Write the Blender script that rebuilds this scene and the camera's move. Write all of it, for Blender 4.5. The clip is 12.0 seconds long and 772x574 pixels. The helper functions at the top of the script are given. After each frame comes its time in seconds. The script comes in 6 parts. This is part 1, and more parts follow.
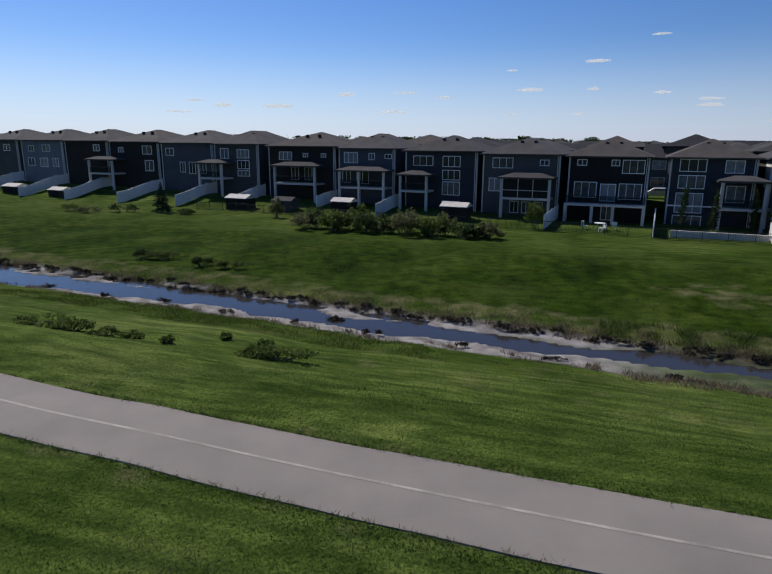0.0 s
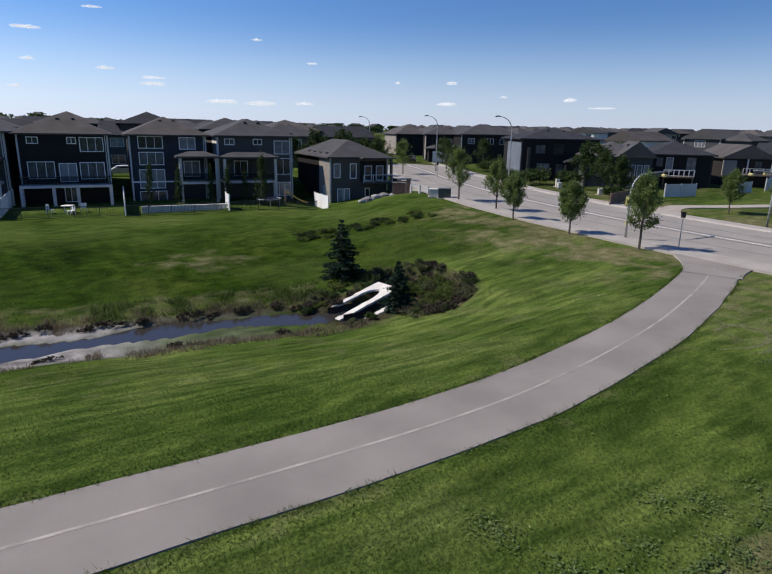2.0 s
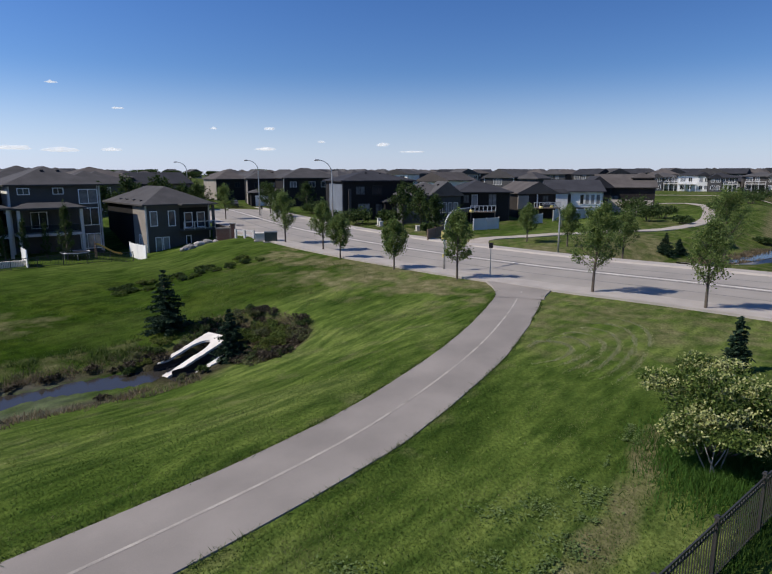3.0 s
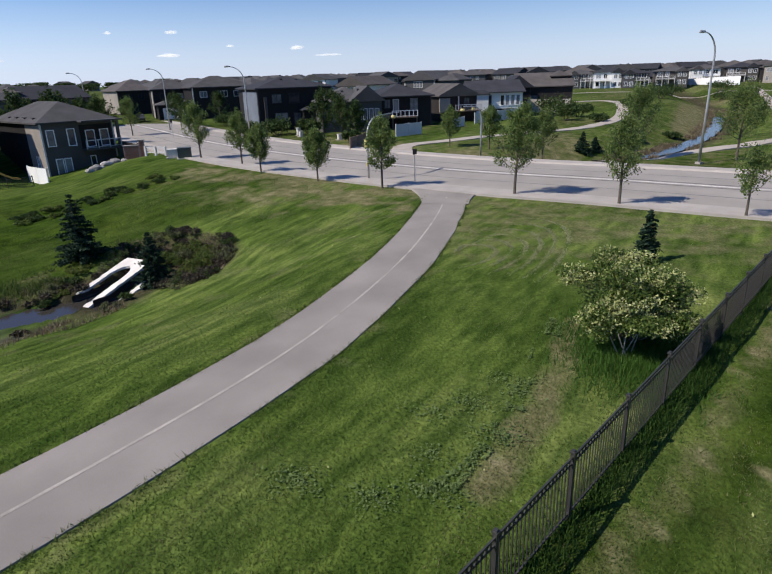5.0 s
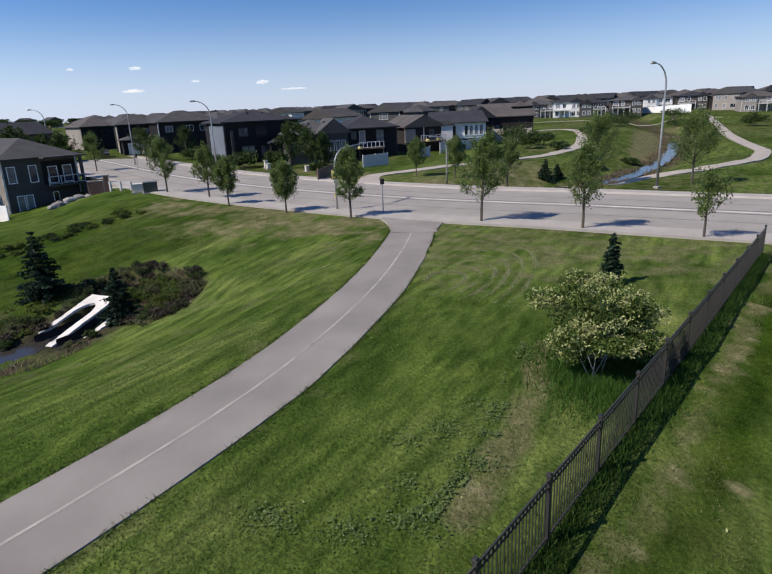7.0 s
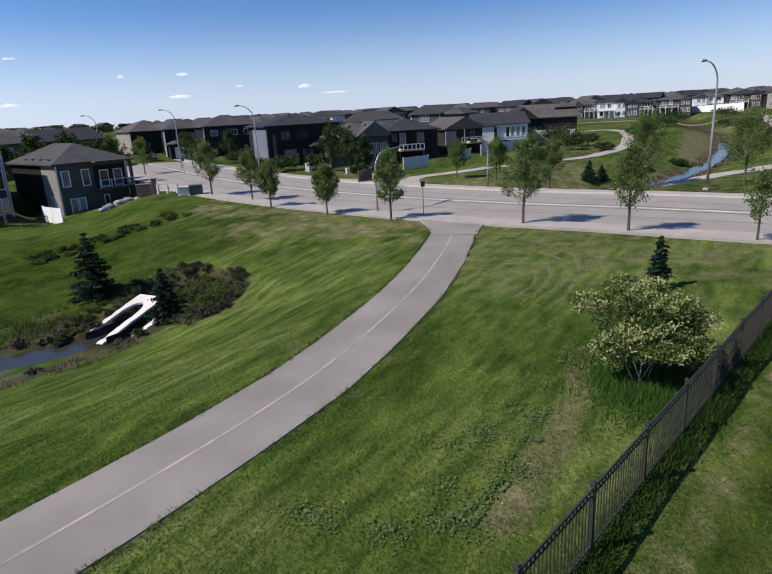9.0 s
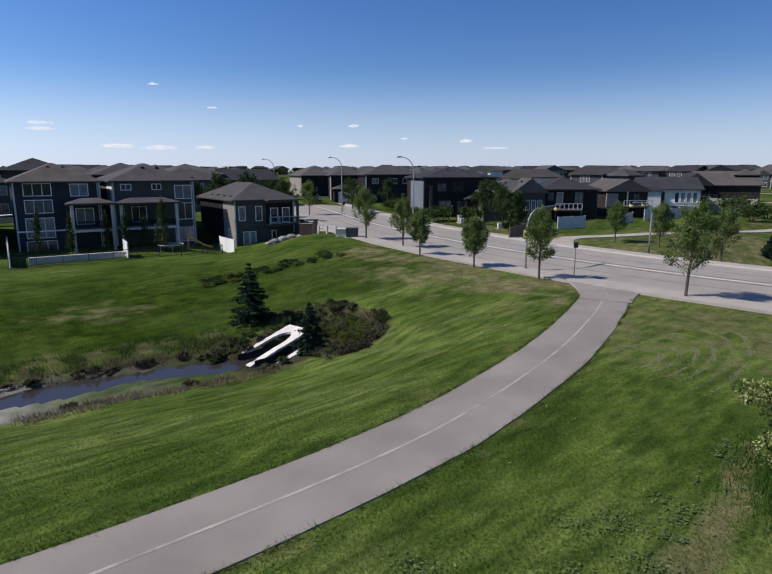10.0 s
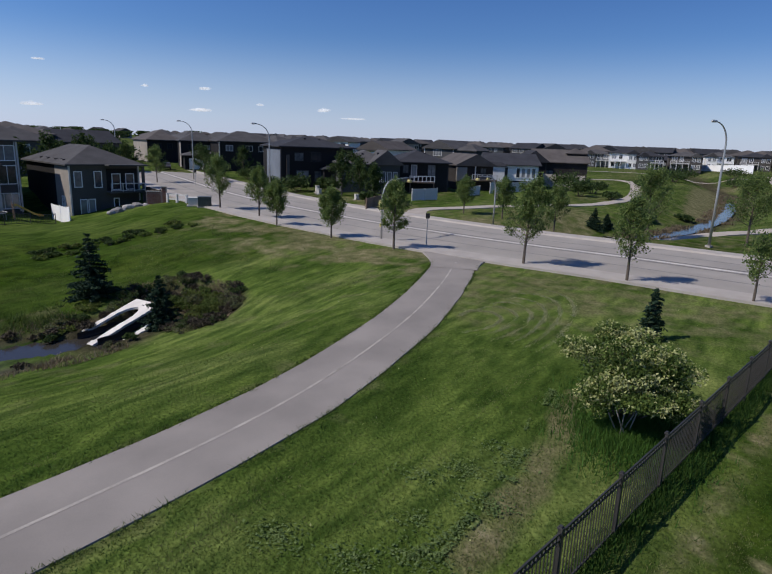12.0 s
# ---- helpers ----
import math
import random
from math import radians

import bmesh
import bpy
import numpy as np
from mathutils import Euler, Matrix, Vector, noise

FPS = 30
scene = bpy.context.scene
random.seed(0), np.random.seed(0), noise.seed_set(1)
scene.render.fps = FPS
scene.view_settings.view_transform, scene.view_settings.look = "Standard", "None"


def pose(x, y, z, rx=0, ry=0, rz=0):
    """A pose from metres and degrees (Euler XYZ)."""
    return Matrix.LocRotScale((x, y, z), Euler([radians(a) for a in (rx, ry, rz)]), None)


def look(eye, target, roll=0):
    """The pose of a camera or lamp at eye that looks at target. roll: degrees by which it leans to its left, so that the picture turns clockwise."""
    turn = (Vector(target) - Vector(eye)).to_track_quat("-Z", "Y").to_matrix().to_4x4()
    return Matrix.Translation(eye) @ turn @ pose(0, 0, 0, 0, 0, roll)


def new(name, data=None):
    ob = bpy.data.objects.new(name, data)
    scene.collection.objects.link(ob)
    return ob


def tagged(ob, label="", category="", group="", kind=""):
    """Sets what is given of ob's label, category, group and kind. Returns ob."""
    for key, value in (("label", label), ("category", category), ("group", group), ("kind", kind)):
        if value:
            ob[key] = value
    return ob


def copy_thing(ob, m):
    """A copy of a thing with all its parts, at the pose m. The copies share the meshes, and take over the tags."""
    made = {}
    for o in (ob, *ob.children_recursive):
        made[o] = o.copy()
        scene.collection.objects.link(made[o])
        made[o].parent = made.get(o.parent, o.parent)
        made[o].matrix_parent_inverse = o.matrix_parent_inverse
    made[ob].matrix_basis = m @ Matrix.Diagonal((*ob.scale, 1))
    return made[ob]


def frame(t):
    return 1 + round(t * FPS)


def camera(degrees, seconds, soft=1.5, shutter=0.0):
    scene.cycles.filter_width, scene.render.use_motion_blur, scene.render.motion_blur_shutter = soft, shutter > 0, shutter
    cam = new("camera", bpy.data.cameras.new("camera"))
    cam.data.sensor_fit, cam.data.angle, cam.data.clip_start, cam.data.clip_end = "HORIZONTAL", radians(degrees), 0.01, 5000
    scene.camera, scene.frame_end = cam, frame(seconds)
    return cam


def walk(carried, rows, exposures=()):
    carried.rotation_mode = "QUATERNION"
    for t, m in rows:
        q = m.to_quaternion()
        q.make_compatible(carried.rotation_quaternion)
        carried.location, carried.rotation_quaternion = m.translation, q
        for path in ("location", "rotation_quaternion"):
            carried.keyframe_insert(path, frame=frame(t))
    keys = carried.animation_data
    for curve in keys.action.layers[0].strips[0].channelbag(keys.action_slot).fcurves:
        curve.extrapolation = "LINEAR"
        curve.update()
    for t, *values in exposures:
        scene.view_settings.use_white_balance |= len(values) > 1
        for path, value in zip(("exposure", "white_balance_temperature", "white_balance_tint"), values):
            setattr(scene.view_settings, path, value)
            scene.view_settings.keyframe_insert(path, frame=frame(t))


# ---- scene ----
cam = camera(66.62, 12.0, 1.3)
EYE = Vector((0.0, 0.0, 7.5))


def aim(yaw, pitch, roll, dx=0.0, dy=0.0, dz=0.0):
    """A camera pose near the eye, swayed by dx, dy, dz, from yaw (to the left of +y), pitch (up) and roll, in degrees."""
    a, p = radians(yaw), radians(pitch)
    way = Vector((-math.sin(a) * math.cos(p), math.cos(a) * math.cos(p), math.sin(p)))
    eye = EYE + Vector((dx, dy, dz))
    return look(eye, eye + way * 10, roll)


walk(cam, [
    (0.0, aim(0.01, -13.55, 0.36, -0.03, -0.06, 0.00)),
    (0.5, aim(-15.74, -13.27, 1.48, -0.05, -0.09, 0.00)),
    (1.0, aim(-29.73, -14.09, 3.17, -0.02, -0.10, -0.01)),
    (1.5, aim(-40.32, -15.32, 3.11, -0.03, -0.05, -0.01)),
    (2.0, aim(-48.67, -15.02, 1.10, -0.07, -0.01, 0.00)),
    (2.5, aim(-57.06, -13.73, -0.25, -0.03, 0.01, -0.01)),
    (3.0, aim(-65.26, -10.83, -0.02, -0.02, 0.03, 0.00)),
    (3.5, aim(-68.39, -11.70, -0.95, -0.01, 0.07, 0.00)),
    (3.7, aim(-69.21, -11.51, -1.12, 0.03, 0.07, 0.00)),
    (5.3, aim(-72.66, -20.43, -1.93, 0.07, 0.02, 0.01)),
    (5.5, aim(-74.15, -18.50, -1.68, 0.10, 0.00, 0.02)),
    (6.0, aim(-74.94, -16.66, -1.57, 0.04, 0.05, 0.01)),
    (6.5, aim(-75.02, -16.27, -2.16, 0.04, 0.01, 0.00)),
    (6.7, aim(-75.46, -16.73, -2.35, 0.04, 0.03, 0.00)),
    (8.3, aim(-74.91, -17.21, -2.93, 0.03, 0.04, 0.00)),
    (8.5, aim(-74.70, -16.81, -2.90, 0.00, 0.04, 0.00)),
    (9.0, aim(-71.43, -16.46, -3.14, 0.01, 0.08, 0.01)),
    (9.5, aim(-62.93, -13.69, -3.41, -0.02, 0.09, -0.01)),
    (10.0, aim(-57.43, -11.14, 0.00, 0.06, 0.04, 0.01)),
    (10.5, aim(-58.77, -3.25, 1.53, -0.06, 0.02, 0.00)),
    (11.0, aim(-59.81, -4.13, -0.44, -0.04, -0.03, 0.00)),
    (11.5, aim(-64.81, -10.30, 1.75, -0.08, -0.10, -0.02)),
    (12.0, aim(-71.36, -13.71, 2.08, -0.01, -0.19, -0.01))
], [(0.0, -0.36, 6400, 11), (0.6, -0.22, 6400, 11), (1.5, 0.02, 6400, 11), (3.0, 0.0, 6400, 11), (5.5, 0.22, 6400, 11), (6.5, 0.12, 6400, 11), (9.0, 0.15, 6400, 11), (10.0, 0.0, 6400, 11), (10.6, -0.32, 6200, 12), (11.0, -0.34, 6150, 12), (11.5, -0.35, 6150, 12), (12.0, -0.19, 6200, 12)])

# ---------------------------------------------------------------- light
SUN_AZ, SUN_EL = radians(-37.0), radians(47.0)      # from +y, to the right positive
world = bpy.data.worlds.new("sky_world")
scene.world = world
world.use_nodes = True
wn, wl = world.node_tree.nodes, world.node_tree.links
sky = wn.new("ShaderNodeTexSky")
sky.sky_type, sky.sun_disc = "NISHITA", False
sky.sun_elevation, sky.sun_rotation = SUN_EL, SUN_AZ
sky.altitude, sky.air_density, sky.dust_density, sky.ozone_density = 700, 1.0, 0.3, 5.0
tone = wn.new("ShaderNodeHueSaturation")
tone.inputs["Hue"].default_value, tone.inputs["Saturation"].default_value = 0.512, 1.22
wl.new(sky.outputs[0], tone.inputs["Color"])
where, split, lowness, haze = wn.new("ShaderNodeTexCoord"), wn.new("ShaderNodeSeparateXYZ"), wn.new("ShaderNodeMapRange"), wn.new("ShaderNodeMix")
lowness.inputs["From Min"].default_value, lowness.inputs["From Max"].default_value = -0.02, 0.17
lowness.inputs["To Min"].default_value, lowness.inputs["To Max"].default_value = 0.72, 0.0
lowness.interpolation_type = "SMOOTHSTEP"
haze.data_type = "RGBA"
haze.inputs[7].default_value = (5.7, 6.4, 8.7, 1)
wl.new(where.outputs["Generated"], split.inputs[0])
wl.new(split.outputs["Z"], lowness.inputs["Value"])
wl.new(lowness.outputs[0], haze.inputs[0])
wl.new(tone.outputs[0], haze.inputs[6])
toward, glare, lit = wn.new("ShaderNodeVectorMath"), wn.new("ShaderNodeMapRange"), wn.new("ShaderNodeVectorMath")
toward.operation, lit.operation, glare.interpolation_type = "DOT_PRODUCT", "SCALE", "SMOOTHSTEP"
toward.inputs[1].default_value = (math.sin(SUN_AZ) * math.cos(SUN_EL), math.cos(SUN_AZ) * math.cos(SUN_EL), math.sin(SUN_EL))
glare.inputs["From Min"].default_value, glare.inputs["From Max"].default_value = -0.3, 0.85
glare.inputs["To Min"].default_value, glare.inputs["To Max"].default_value = 1.0, 1.38     # the air is brighter towards the sun
wl.new(where.outputs["Generated"], toward.inputs[0])
wl.new(toward.outputs["Value"], glare.inputs["Value"])
wl.new(haze.outputs[2], lit.inputs[0])
wl.new(glare.outputs[0], lit.inputs["Scale"])
wl.new(lit.outputs[0], wn["Background"].inputs[0])
wn["Background"].inputs[1].default_value = 0.095
sun_data = bpy.data.lights.new("sun", "SUN")
sun_data.energy, sun_data.angle, sun_data.color = 5.0, radians(0.5), (1.0, 0.915, 0.80)
sun_lamp = new("sun", sun_data)
sun_way = Vector((math.sin(SUN_AZ) * math.cos(SUN_EL), math.cos(SUN_AZ) * math.cos(SUN_EL), math.sin(SUN_EL)))
sun_lamp.matrix_world = look(sun_way * 100, (0, 0, 0))


# ---------------------------------------------------------------- materials
def material(name, color, rough=0.8, metal=0.0, scale=3.0, amount=0.25, fine=40.0, bump=0.0, second=None, spread=0.0, spec=0.5):
    """A surface whose colour wanders at two scales, with fine relief. second: a colour for the patches; spread: differences from object to object."""
    m = bpy.data.materials.new(name)
    m.use_nodes = True
    n, l = m.node_tree.nodes, m.node_tree.links
    b = n["Principled BSDF"]
    b.inputs["Roughness"].default_value, b.inputs["Metallic"].default_value = rough, metal
    b.inputs["Specular IOR Level"].default_value = spec
    place = n.new("ShaderNodeTexCoord")
    big, small = n.new("ShaderNodeTexNoise"), n.new("ShaderNodeTexNoise")
    for tex, size in ((big, scale), (small, fine)):
        tex.inputs["Scale"].default_value, tex.inputs["Detail"].default_value = size, 5.0
        l.new(place.outputs["Object"], tex.inputs["Vector"])
    ramp = n.new("ShaderNodeValToRGB")
    dark = [c * (1 - amount) for c in color]
    light = [min(1, c * (1 + amount)) for c in (second or color)]
    ramp.color_ramp.elements[0].position, ramp.color_ramp.elements[0].color = 0.3, (*dark, 1)
    ramp.color_ramp.elements[1].position, ramp.color_ramp.elements[1].color = 0.7, (*light, 1)
    l.new(big.outputs["Fac"], ramp.inputs[0])
    grain = n.new("ShaderNodeMapRange")
    grain.inputs["To Min"].default_value, grain.inputs["To Max"].default_value = 1 - amount * 0.8, 1 + amount * 0.8
    l.new(small.outputs["Fac"], grain.inputs["Value"])
    out = grain.outputs[0]
    if spread:
        info, vary, mul = n.new("ShaderNodeObjectInfo"), n.new("ShaderNodeMapRange"), n.new("ShaderNodeMath")
        vary.inputs["To Min"].default_value, vary.inputs["To Max"].default_value = 1 - spread, 1 + spread
        mul.operation = "MULTIPLY"
        l.new(info.outputs["Random"], vary.inputs["Value"])
        l.new(vary.outputs[0], mul.inputs[0])
        l.new(out, mul.inputs[1])
        out = mul.outputs[0]
    mix = n.new("ShaderNodeVectorMath")
    mix.operation = "SCALE"
    l.new(ramp.outputs[0], mix.inputs[0])
    l.new(out, mix.inputs["Scale"])
    l.new(mix.outputs[0], b.inputs["Base Color"])
    if bump:
        relief = n.new("ShaderNodeBump")
        relief.inputs["Strength"].default_value, relief.inputs["Distance"].default_value = 0.6, bump
        l.new(small.outputs["Fac"], relief.inputs["Height"])
        l.new(relief.outputs[0], b.inputs["Normal"])
    return m


def siding(name, color, pitch=0.15):
    """Lap siding: courses as fine relief, with a slow drift of colour."""
    m = material(name, color, 0.8, scale=0.4, amount=0.12, fine=8.0, spec=0.12)
    n, l = m.node_tree.nodes, m.node_tree.links
    place, split, saw, relief = n.new("ShaderNodeTexCoord"), n.new("ShaderNodeSeparateXYZ"), n.new("ShaderNodeMath"), n.new("ShaderNodeBump")
    saw.operation, saw.inputs[1].default_value = "FRACT", 0
    div = n.new("ShaderNodeMath")
    div.operation, div.inputs[1].default_value = "DIVIDE", pitch
    l.new(place.outputs["Object"], split.inputs[0])
    l.new(split.outputs["Z"], div.inputs[0])
    l.new(div.outputs[0], saw.inputs[0])
    relief.inputs["Strength"].default_value, relief.inputs["Distance"].default_value = 0.8, 0.02
    l.new(saw.outputs[0], relief.inputs["Height"])
    l.new(relief.outputs[0], n["Principled BSDF"].inputs["Normal"])
    return m


def leafage(name, color, second, through_light=0.35):
    """Leaves: two greens by piece, part of the light passing through."""
    m = bpy.data.materials.new(name)
    m.use_nodes = True
    n, l = m.node_tree.nodes, m.node_tree.links
    b = n["Principled BSDF"]
    geo, ramp = n.new("ShaderNodeNewGeometry"), n.new("ShaderNodeValToRGB")
    ramp.color_ramp.elements[0].color, ramp.color_ramp.elements[1].color = (*color, 1), (*second, 1)
    l.new(geo.outputs["Random Per Island"], ramp.inputs[0])
    l.new(ramp.outputs[0], b.inputs["Base Color"])
    b.inputs["Roughness"].default_value, b.inputs["Specular IOR Level"].default_value = 0.65, 0.12
    glow, mix = n.new("ShaderNodeBsdfTranslucent"), n.new("ShaderNodeMixShader")
    l.new(ramp.outputs[0], glow.inputs[0])
    mix.inputs[0].default_value = through_light
    l.new(b.outputs[0], mix.inputs[1])
    l.new(glow.outputs[0], mix.inputs[2])
    l.new(mix.outputs[0], n["Material Output"].inputs[0])
    return m


def grass_ground():
    """Turf: slow lush and dull drifts, fine tufts, mower lines; the mesh's 'dry' value turns it to straw."""
    m = bpy.data.materials.new("turf")
    m.use_nodes = True
    n, l = m.node_tree.nodes, m.node_tree.links
    b = n["Principled BSDF"]
    b.inputs["Roughness"].default_value, b.inputs["Specular IOR Level"].default_value = 1.0, 0.02
    place = n.new("ShaderNodeTexCoord")

    def tex(size, detail=4.0, stretch=(1, 1, 1), turn=0.0):
        t, mp = n.new("ShaderNodeTexNoise"), n.new("ShaderNodeMapping")
        mp.vector_type = "TEXTURE"
        mp.inputs["Scale"].default_value, mp.inputs["Rotation"].default_value = stretch, (0, 0, turn)
        t.inputs["Scale"].default_value, t.inputs["Detail"].default_value = size, detail
        l.new(place.outputs["Object"], mp.inputs[0])
        l.new(mp.outputs[0], t.inputs["Vector"])
        return t.outputs["Fac"]

    def ramp(fac, stops):
        r = n.new("ShaderNodeValToRGB")
        while len(r.color_ramp.elements) < len(stops):
            r.color_ramp.elements.new(0.5)
        for e, (pos, col) in zip(r.color_ramp.elements, stops):
            e.position, e.color = pos, (*col, 1)
        l.new(fac, r.inputs[0])
        return r.outputs[0]

    def mixed(fac, a, c, kind="MIX"):
        x = n.new("ShaderNodeMix")
        x.data_type, x.blend_type = "RGBA", kind
        if isinstance(fac, float):
            x.inputs[0].default_value = fac
        else:
            l.new(fac, x.inputs[0])
        l.new(a, x.inputs[6])
        l.new(c, x.inputs[7])
        return x.outputs[2]

    slow = ramp(tex(0.13, 7.0), [(0.32, (0.036, 0.064, 0.010)), (0.5, (0.071, 0.106, 0.021)), (0.68, (0.106, 0.136, 0.036))])
    mow = ramp(tex(1.5, 4.0, (16, 1, 1), radians(-15)), [(0.36, (0.70, 0.76, 0.72)), (0.50, (0.96, 0.98, 0.96)), (0.64, (1.24, 1.20, 1.22))])
    tuft = ramp(tex(9.0, 8.0), [(0.32, (0.68, 0.70, 0.66)), (0.68, (1.26, 1.25, 1.26))])
    mottle = ramp(tex(2.1, 6.0, (3.2, 1, 1), radians(-15)), [(0.36, (0.60, 0.68, 0.62)), (0.5, (1.0, 1.0, 1.0)), (0.64, (1.34, 1.26, 1.30))])
    lush = mixed(1.0, mixed(1.0, mixed(1.0, slow, mow, "MULTIPLY"), mottle, "MULTIPLY"), tuft, "MULTIPLY")
    straw = mixed(1.0, ramp(tex(1.2, 6.0), [(0.3, (0.080, 0.088, 0.034)), (0.55, (0.145, 0.136, 0.066)), (0.8, (0.235, 0.208, 0.125))]), tuft, "MULTIPLY")
    dry = n.new("ShaderNodeAttribute")
    dry.attribute_name = "dry"
    add, spots = n.new("ShaderNodeMath"), n.new("ShaderNodeMapRange")
    add.operation = "ADD"
    spots.inputs["From Min"].default_value, spots.inputs["From Max"].default_value = 0.35, 0.65
    spots.inputs["To Min"].default_value, spots.inputs["To Max"].default_value = -0.3, 0.3
    l.new(tex(0.7, 6.0), spots.inputs["Value"])
    l.new(dry.outputs["Fac"], add.inputs[0])
    l.new(spots.outputs[0], add.inputs[1])
    gate = n.new("ShaderNodeMapRange")
    gate.inputs["From Min"].default_value, gate.inputs["From Max"].default_value = 0.3, 1.0
    l.new(add.outputs[0], gate.inputs["Value"])
    earth = n.new("ShaderNodeAttribute")
    earth.attribute_name = "earth"
    soil = mixed(1.0, ramp(tex(2.0, 8.0), [(0.3, (0.020, 0.017, 0.012)), (0.7, (0.075, 0.06, 0.042))]), tuft, "MULTIPLY")
    mud = n.new("ShaderNodeAttribute")
    mud.attribute_name = "silt"
    pale = ramp(tex(1.1, 5.0), [(0.3, (0.14, 0.132, 0.124)), (0.7, (0.38, 0.362, 0.338))])
    wild = n.new("ShaderNodeAttribute")
    wild.attribute_name = "rank"
    uncut = mixed(1.0, ramp(tex(0.22, 8.0), [(0.3, (0.012, 0.026, 0.0025)), (0.5, (0.023, 0.047, 0.004)), (0.72, (0.043, 0.064, 0.009))]), tuft, "MULTIPLY")
    clump = ramp(tex(0.9, 7.0), [(0.36, (0.50, 0.54, 0.50)), (0.52, (1.0, 1.0, 1.0)), (0.68, (1.55, 1.40, 1.5))])
    uncut = mixed(1.0, uncut, clump, "MULTIPLY")
    lush = mixed(wild.outputs["Fac"], lush, uncut)
    cover = mixed(earth.outputs["Fac"], mixed(gate.outputs[0], lush, straw), soil)
    l.new(mixed(mud.outputs["Fac"], cover, pale), b.inputs["Base Color"])
    relief = n.new("ShaderNodeBump")
    relief.inputs["Strength"].default_value, relief.inputs["Distance"].default_value = 1.0, 0.06
    l.new(tex(11.0, 8.0), relief.inputs["Height"])
    l.new(relief.outputs[0], b.inputs["Normal"])
    return m


def glass(name, color=(0.02, 0.025, 0.03), rough=0.06, spec=0.6):
    m = bpy.data.materials.new(name)
    m.use_nodes = True
    b = m.node_tree.nodes["Principled BSDF"]
    b.inputs["Base Color"].default_value = (*color, 1)
    b.inputs["Roughness"].default_value, b.inputs["Specular IOR Level"].default_value = rough, spec
    return m


TURF = grass_ground()
ASPHALT = material("path_asphalt", (0.223, 0.201, 0.176), 0.92, scale=0.4, amount=0.15, fine=45, bump=0.004)
ROAD = material("road_asphalt", (0.270, 0.248, 0.215), 0.88, scale=0.35, amount=0.12, fine=30, bump=0.004)
CONCRETE = material("concrete", (0.335, 0.305, 0.268), 0.85, scale=0.8, amount=0.1, fine=25, bump=0.003)
PALE_CONCRETE = material("pale_concrete", (0.60, 0.565, 0.505), 0.85, scale=1.2, amount=0.12, fine=18, bump=0.006)
ROAD_PAINT = material("road_paint", (0.55, 0.52, 0.47), 0.8, scale=0.5, amount=0.15, fine=10)
DARK_TRIM = material("dark_trim", (0.035, 0.033, 0.032), 0.7, scale=0.7, amount=0.1, fine=6, spec=0.2)
LINE_PAINT = material("line_paint", (0.31, 0.283, 0.243), 0.8, scale=1.2, amount=0.3, fine=20)
WHITE = material("white_vinyl", (0.78, 0.78, 0.77), 0.5, scale=0.7, amount=0.05, fine=6)
TRIM = material("pale_trim", (0.50, 0.49, 0.47), 0.6, scale=0.7, amount=0.06, fine=6)
BLACK = material("black_metal", (0.036, 0.034, 0.032), 0.42, 0.0, scale=4, amount=0.2, fine=30)
STEEL = material("grey_steel", (0.42, 0.42, 0.41), 0.45, 0.6, scale=2, amount=0.1, fine=20)
ROOFS = [material("shingles_grey", (0.064, 0.062, 0.062), 0.95, scale=0.5, amount=0.2, fine=9, bump=0.02, spread=0.15, spec=0.25),
         material("shingles_brown", (0.075, 0.067, 0.062), 0.95, scale=0.5, amount=0.2, fine=9, bump=0.02, spread=0.15, spec=0.25),
         material("shingles_dark", (0.031, 0.032, 0.037), 0.95, scale=0.5, amount=0.2, fine=9, bump=0.02, spread=0.15, spec=0.25)]
WALLS = {"navy": siding("siding_navy", (0.042, 0.045, 0.054)), "blue": siding("siding_blue", (0.085, 0.090, 0.104)),
         "grey": siding("siding_grey", (0.088, 0.088, 0.088)), "brown": siding("siding_brown", (0.034, 0.030, 0.028)),
         "dark": siding("siding_dark", (0.022, 0.021, 0.021)), "slate": siding("siding_slate", (0.072, 0.072, 0.074)),
         "beige": siding("siding_beige", (0.30, 0.27, 0.235)), "white": siding("siding_white", (0.72, 0.72, 0.70)),
         "taupe": siding("siding_taupe", (0.085, 0.079, 0.074)), "lightblue": siding("siding_light_blue", (0.15, 0.17, 0.20))}
GLASS = glass("window_glass")


def clear_glass():
    """Railing glass: mostly see-through, with a gloss."""
    m = bpy.data.materials.new("railing_glass")
    m.use_nodes = True
    n, l = m.node_tree.nodes, m.node_tree.links
    b, clear, mix = n["Principled BSDF"], n.new("ShaderNodeBsdfTransparent"), n.new("ShaderNodeMixShader")
    b.inputs["Base Color"].default_value, b.inputs["Roughness"].default_value = (0.05, 0.055, 0.06, 1), 0.05
    clear.inputs[0].default_value = (0.72, 0.76, 0.76, 1)
    mix.inputs[0].default_value = 0.15
    l.new(clear.outputs[0], mix.inputs[1])
    l.new(b.outputs[0], mix.inputs[2])
    l.new(mix.outputs[0], n["Material Output"].inputs[0])
    return m


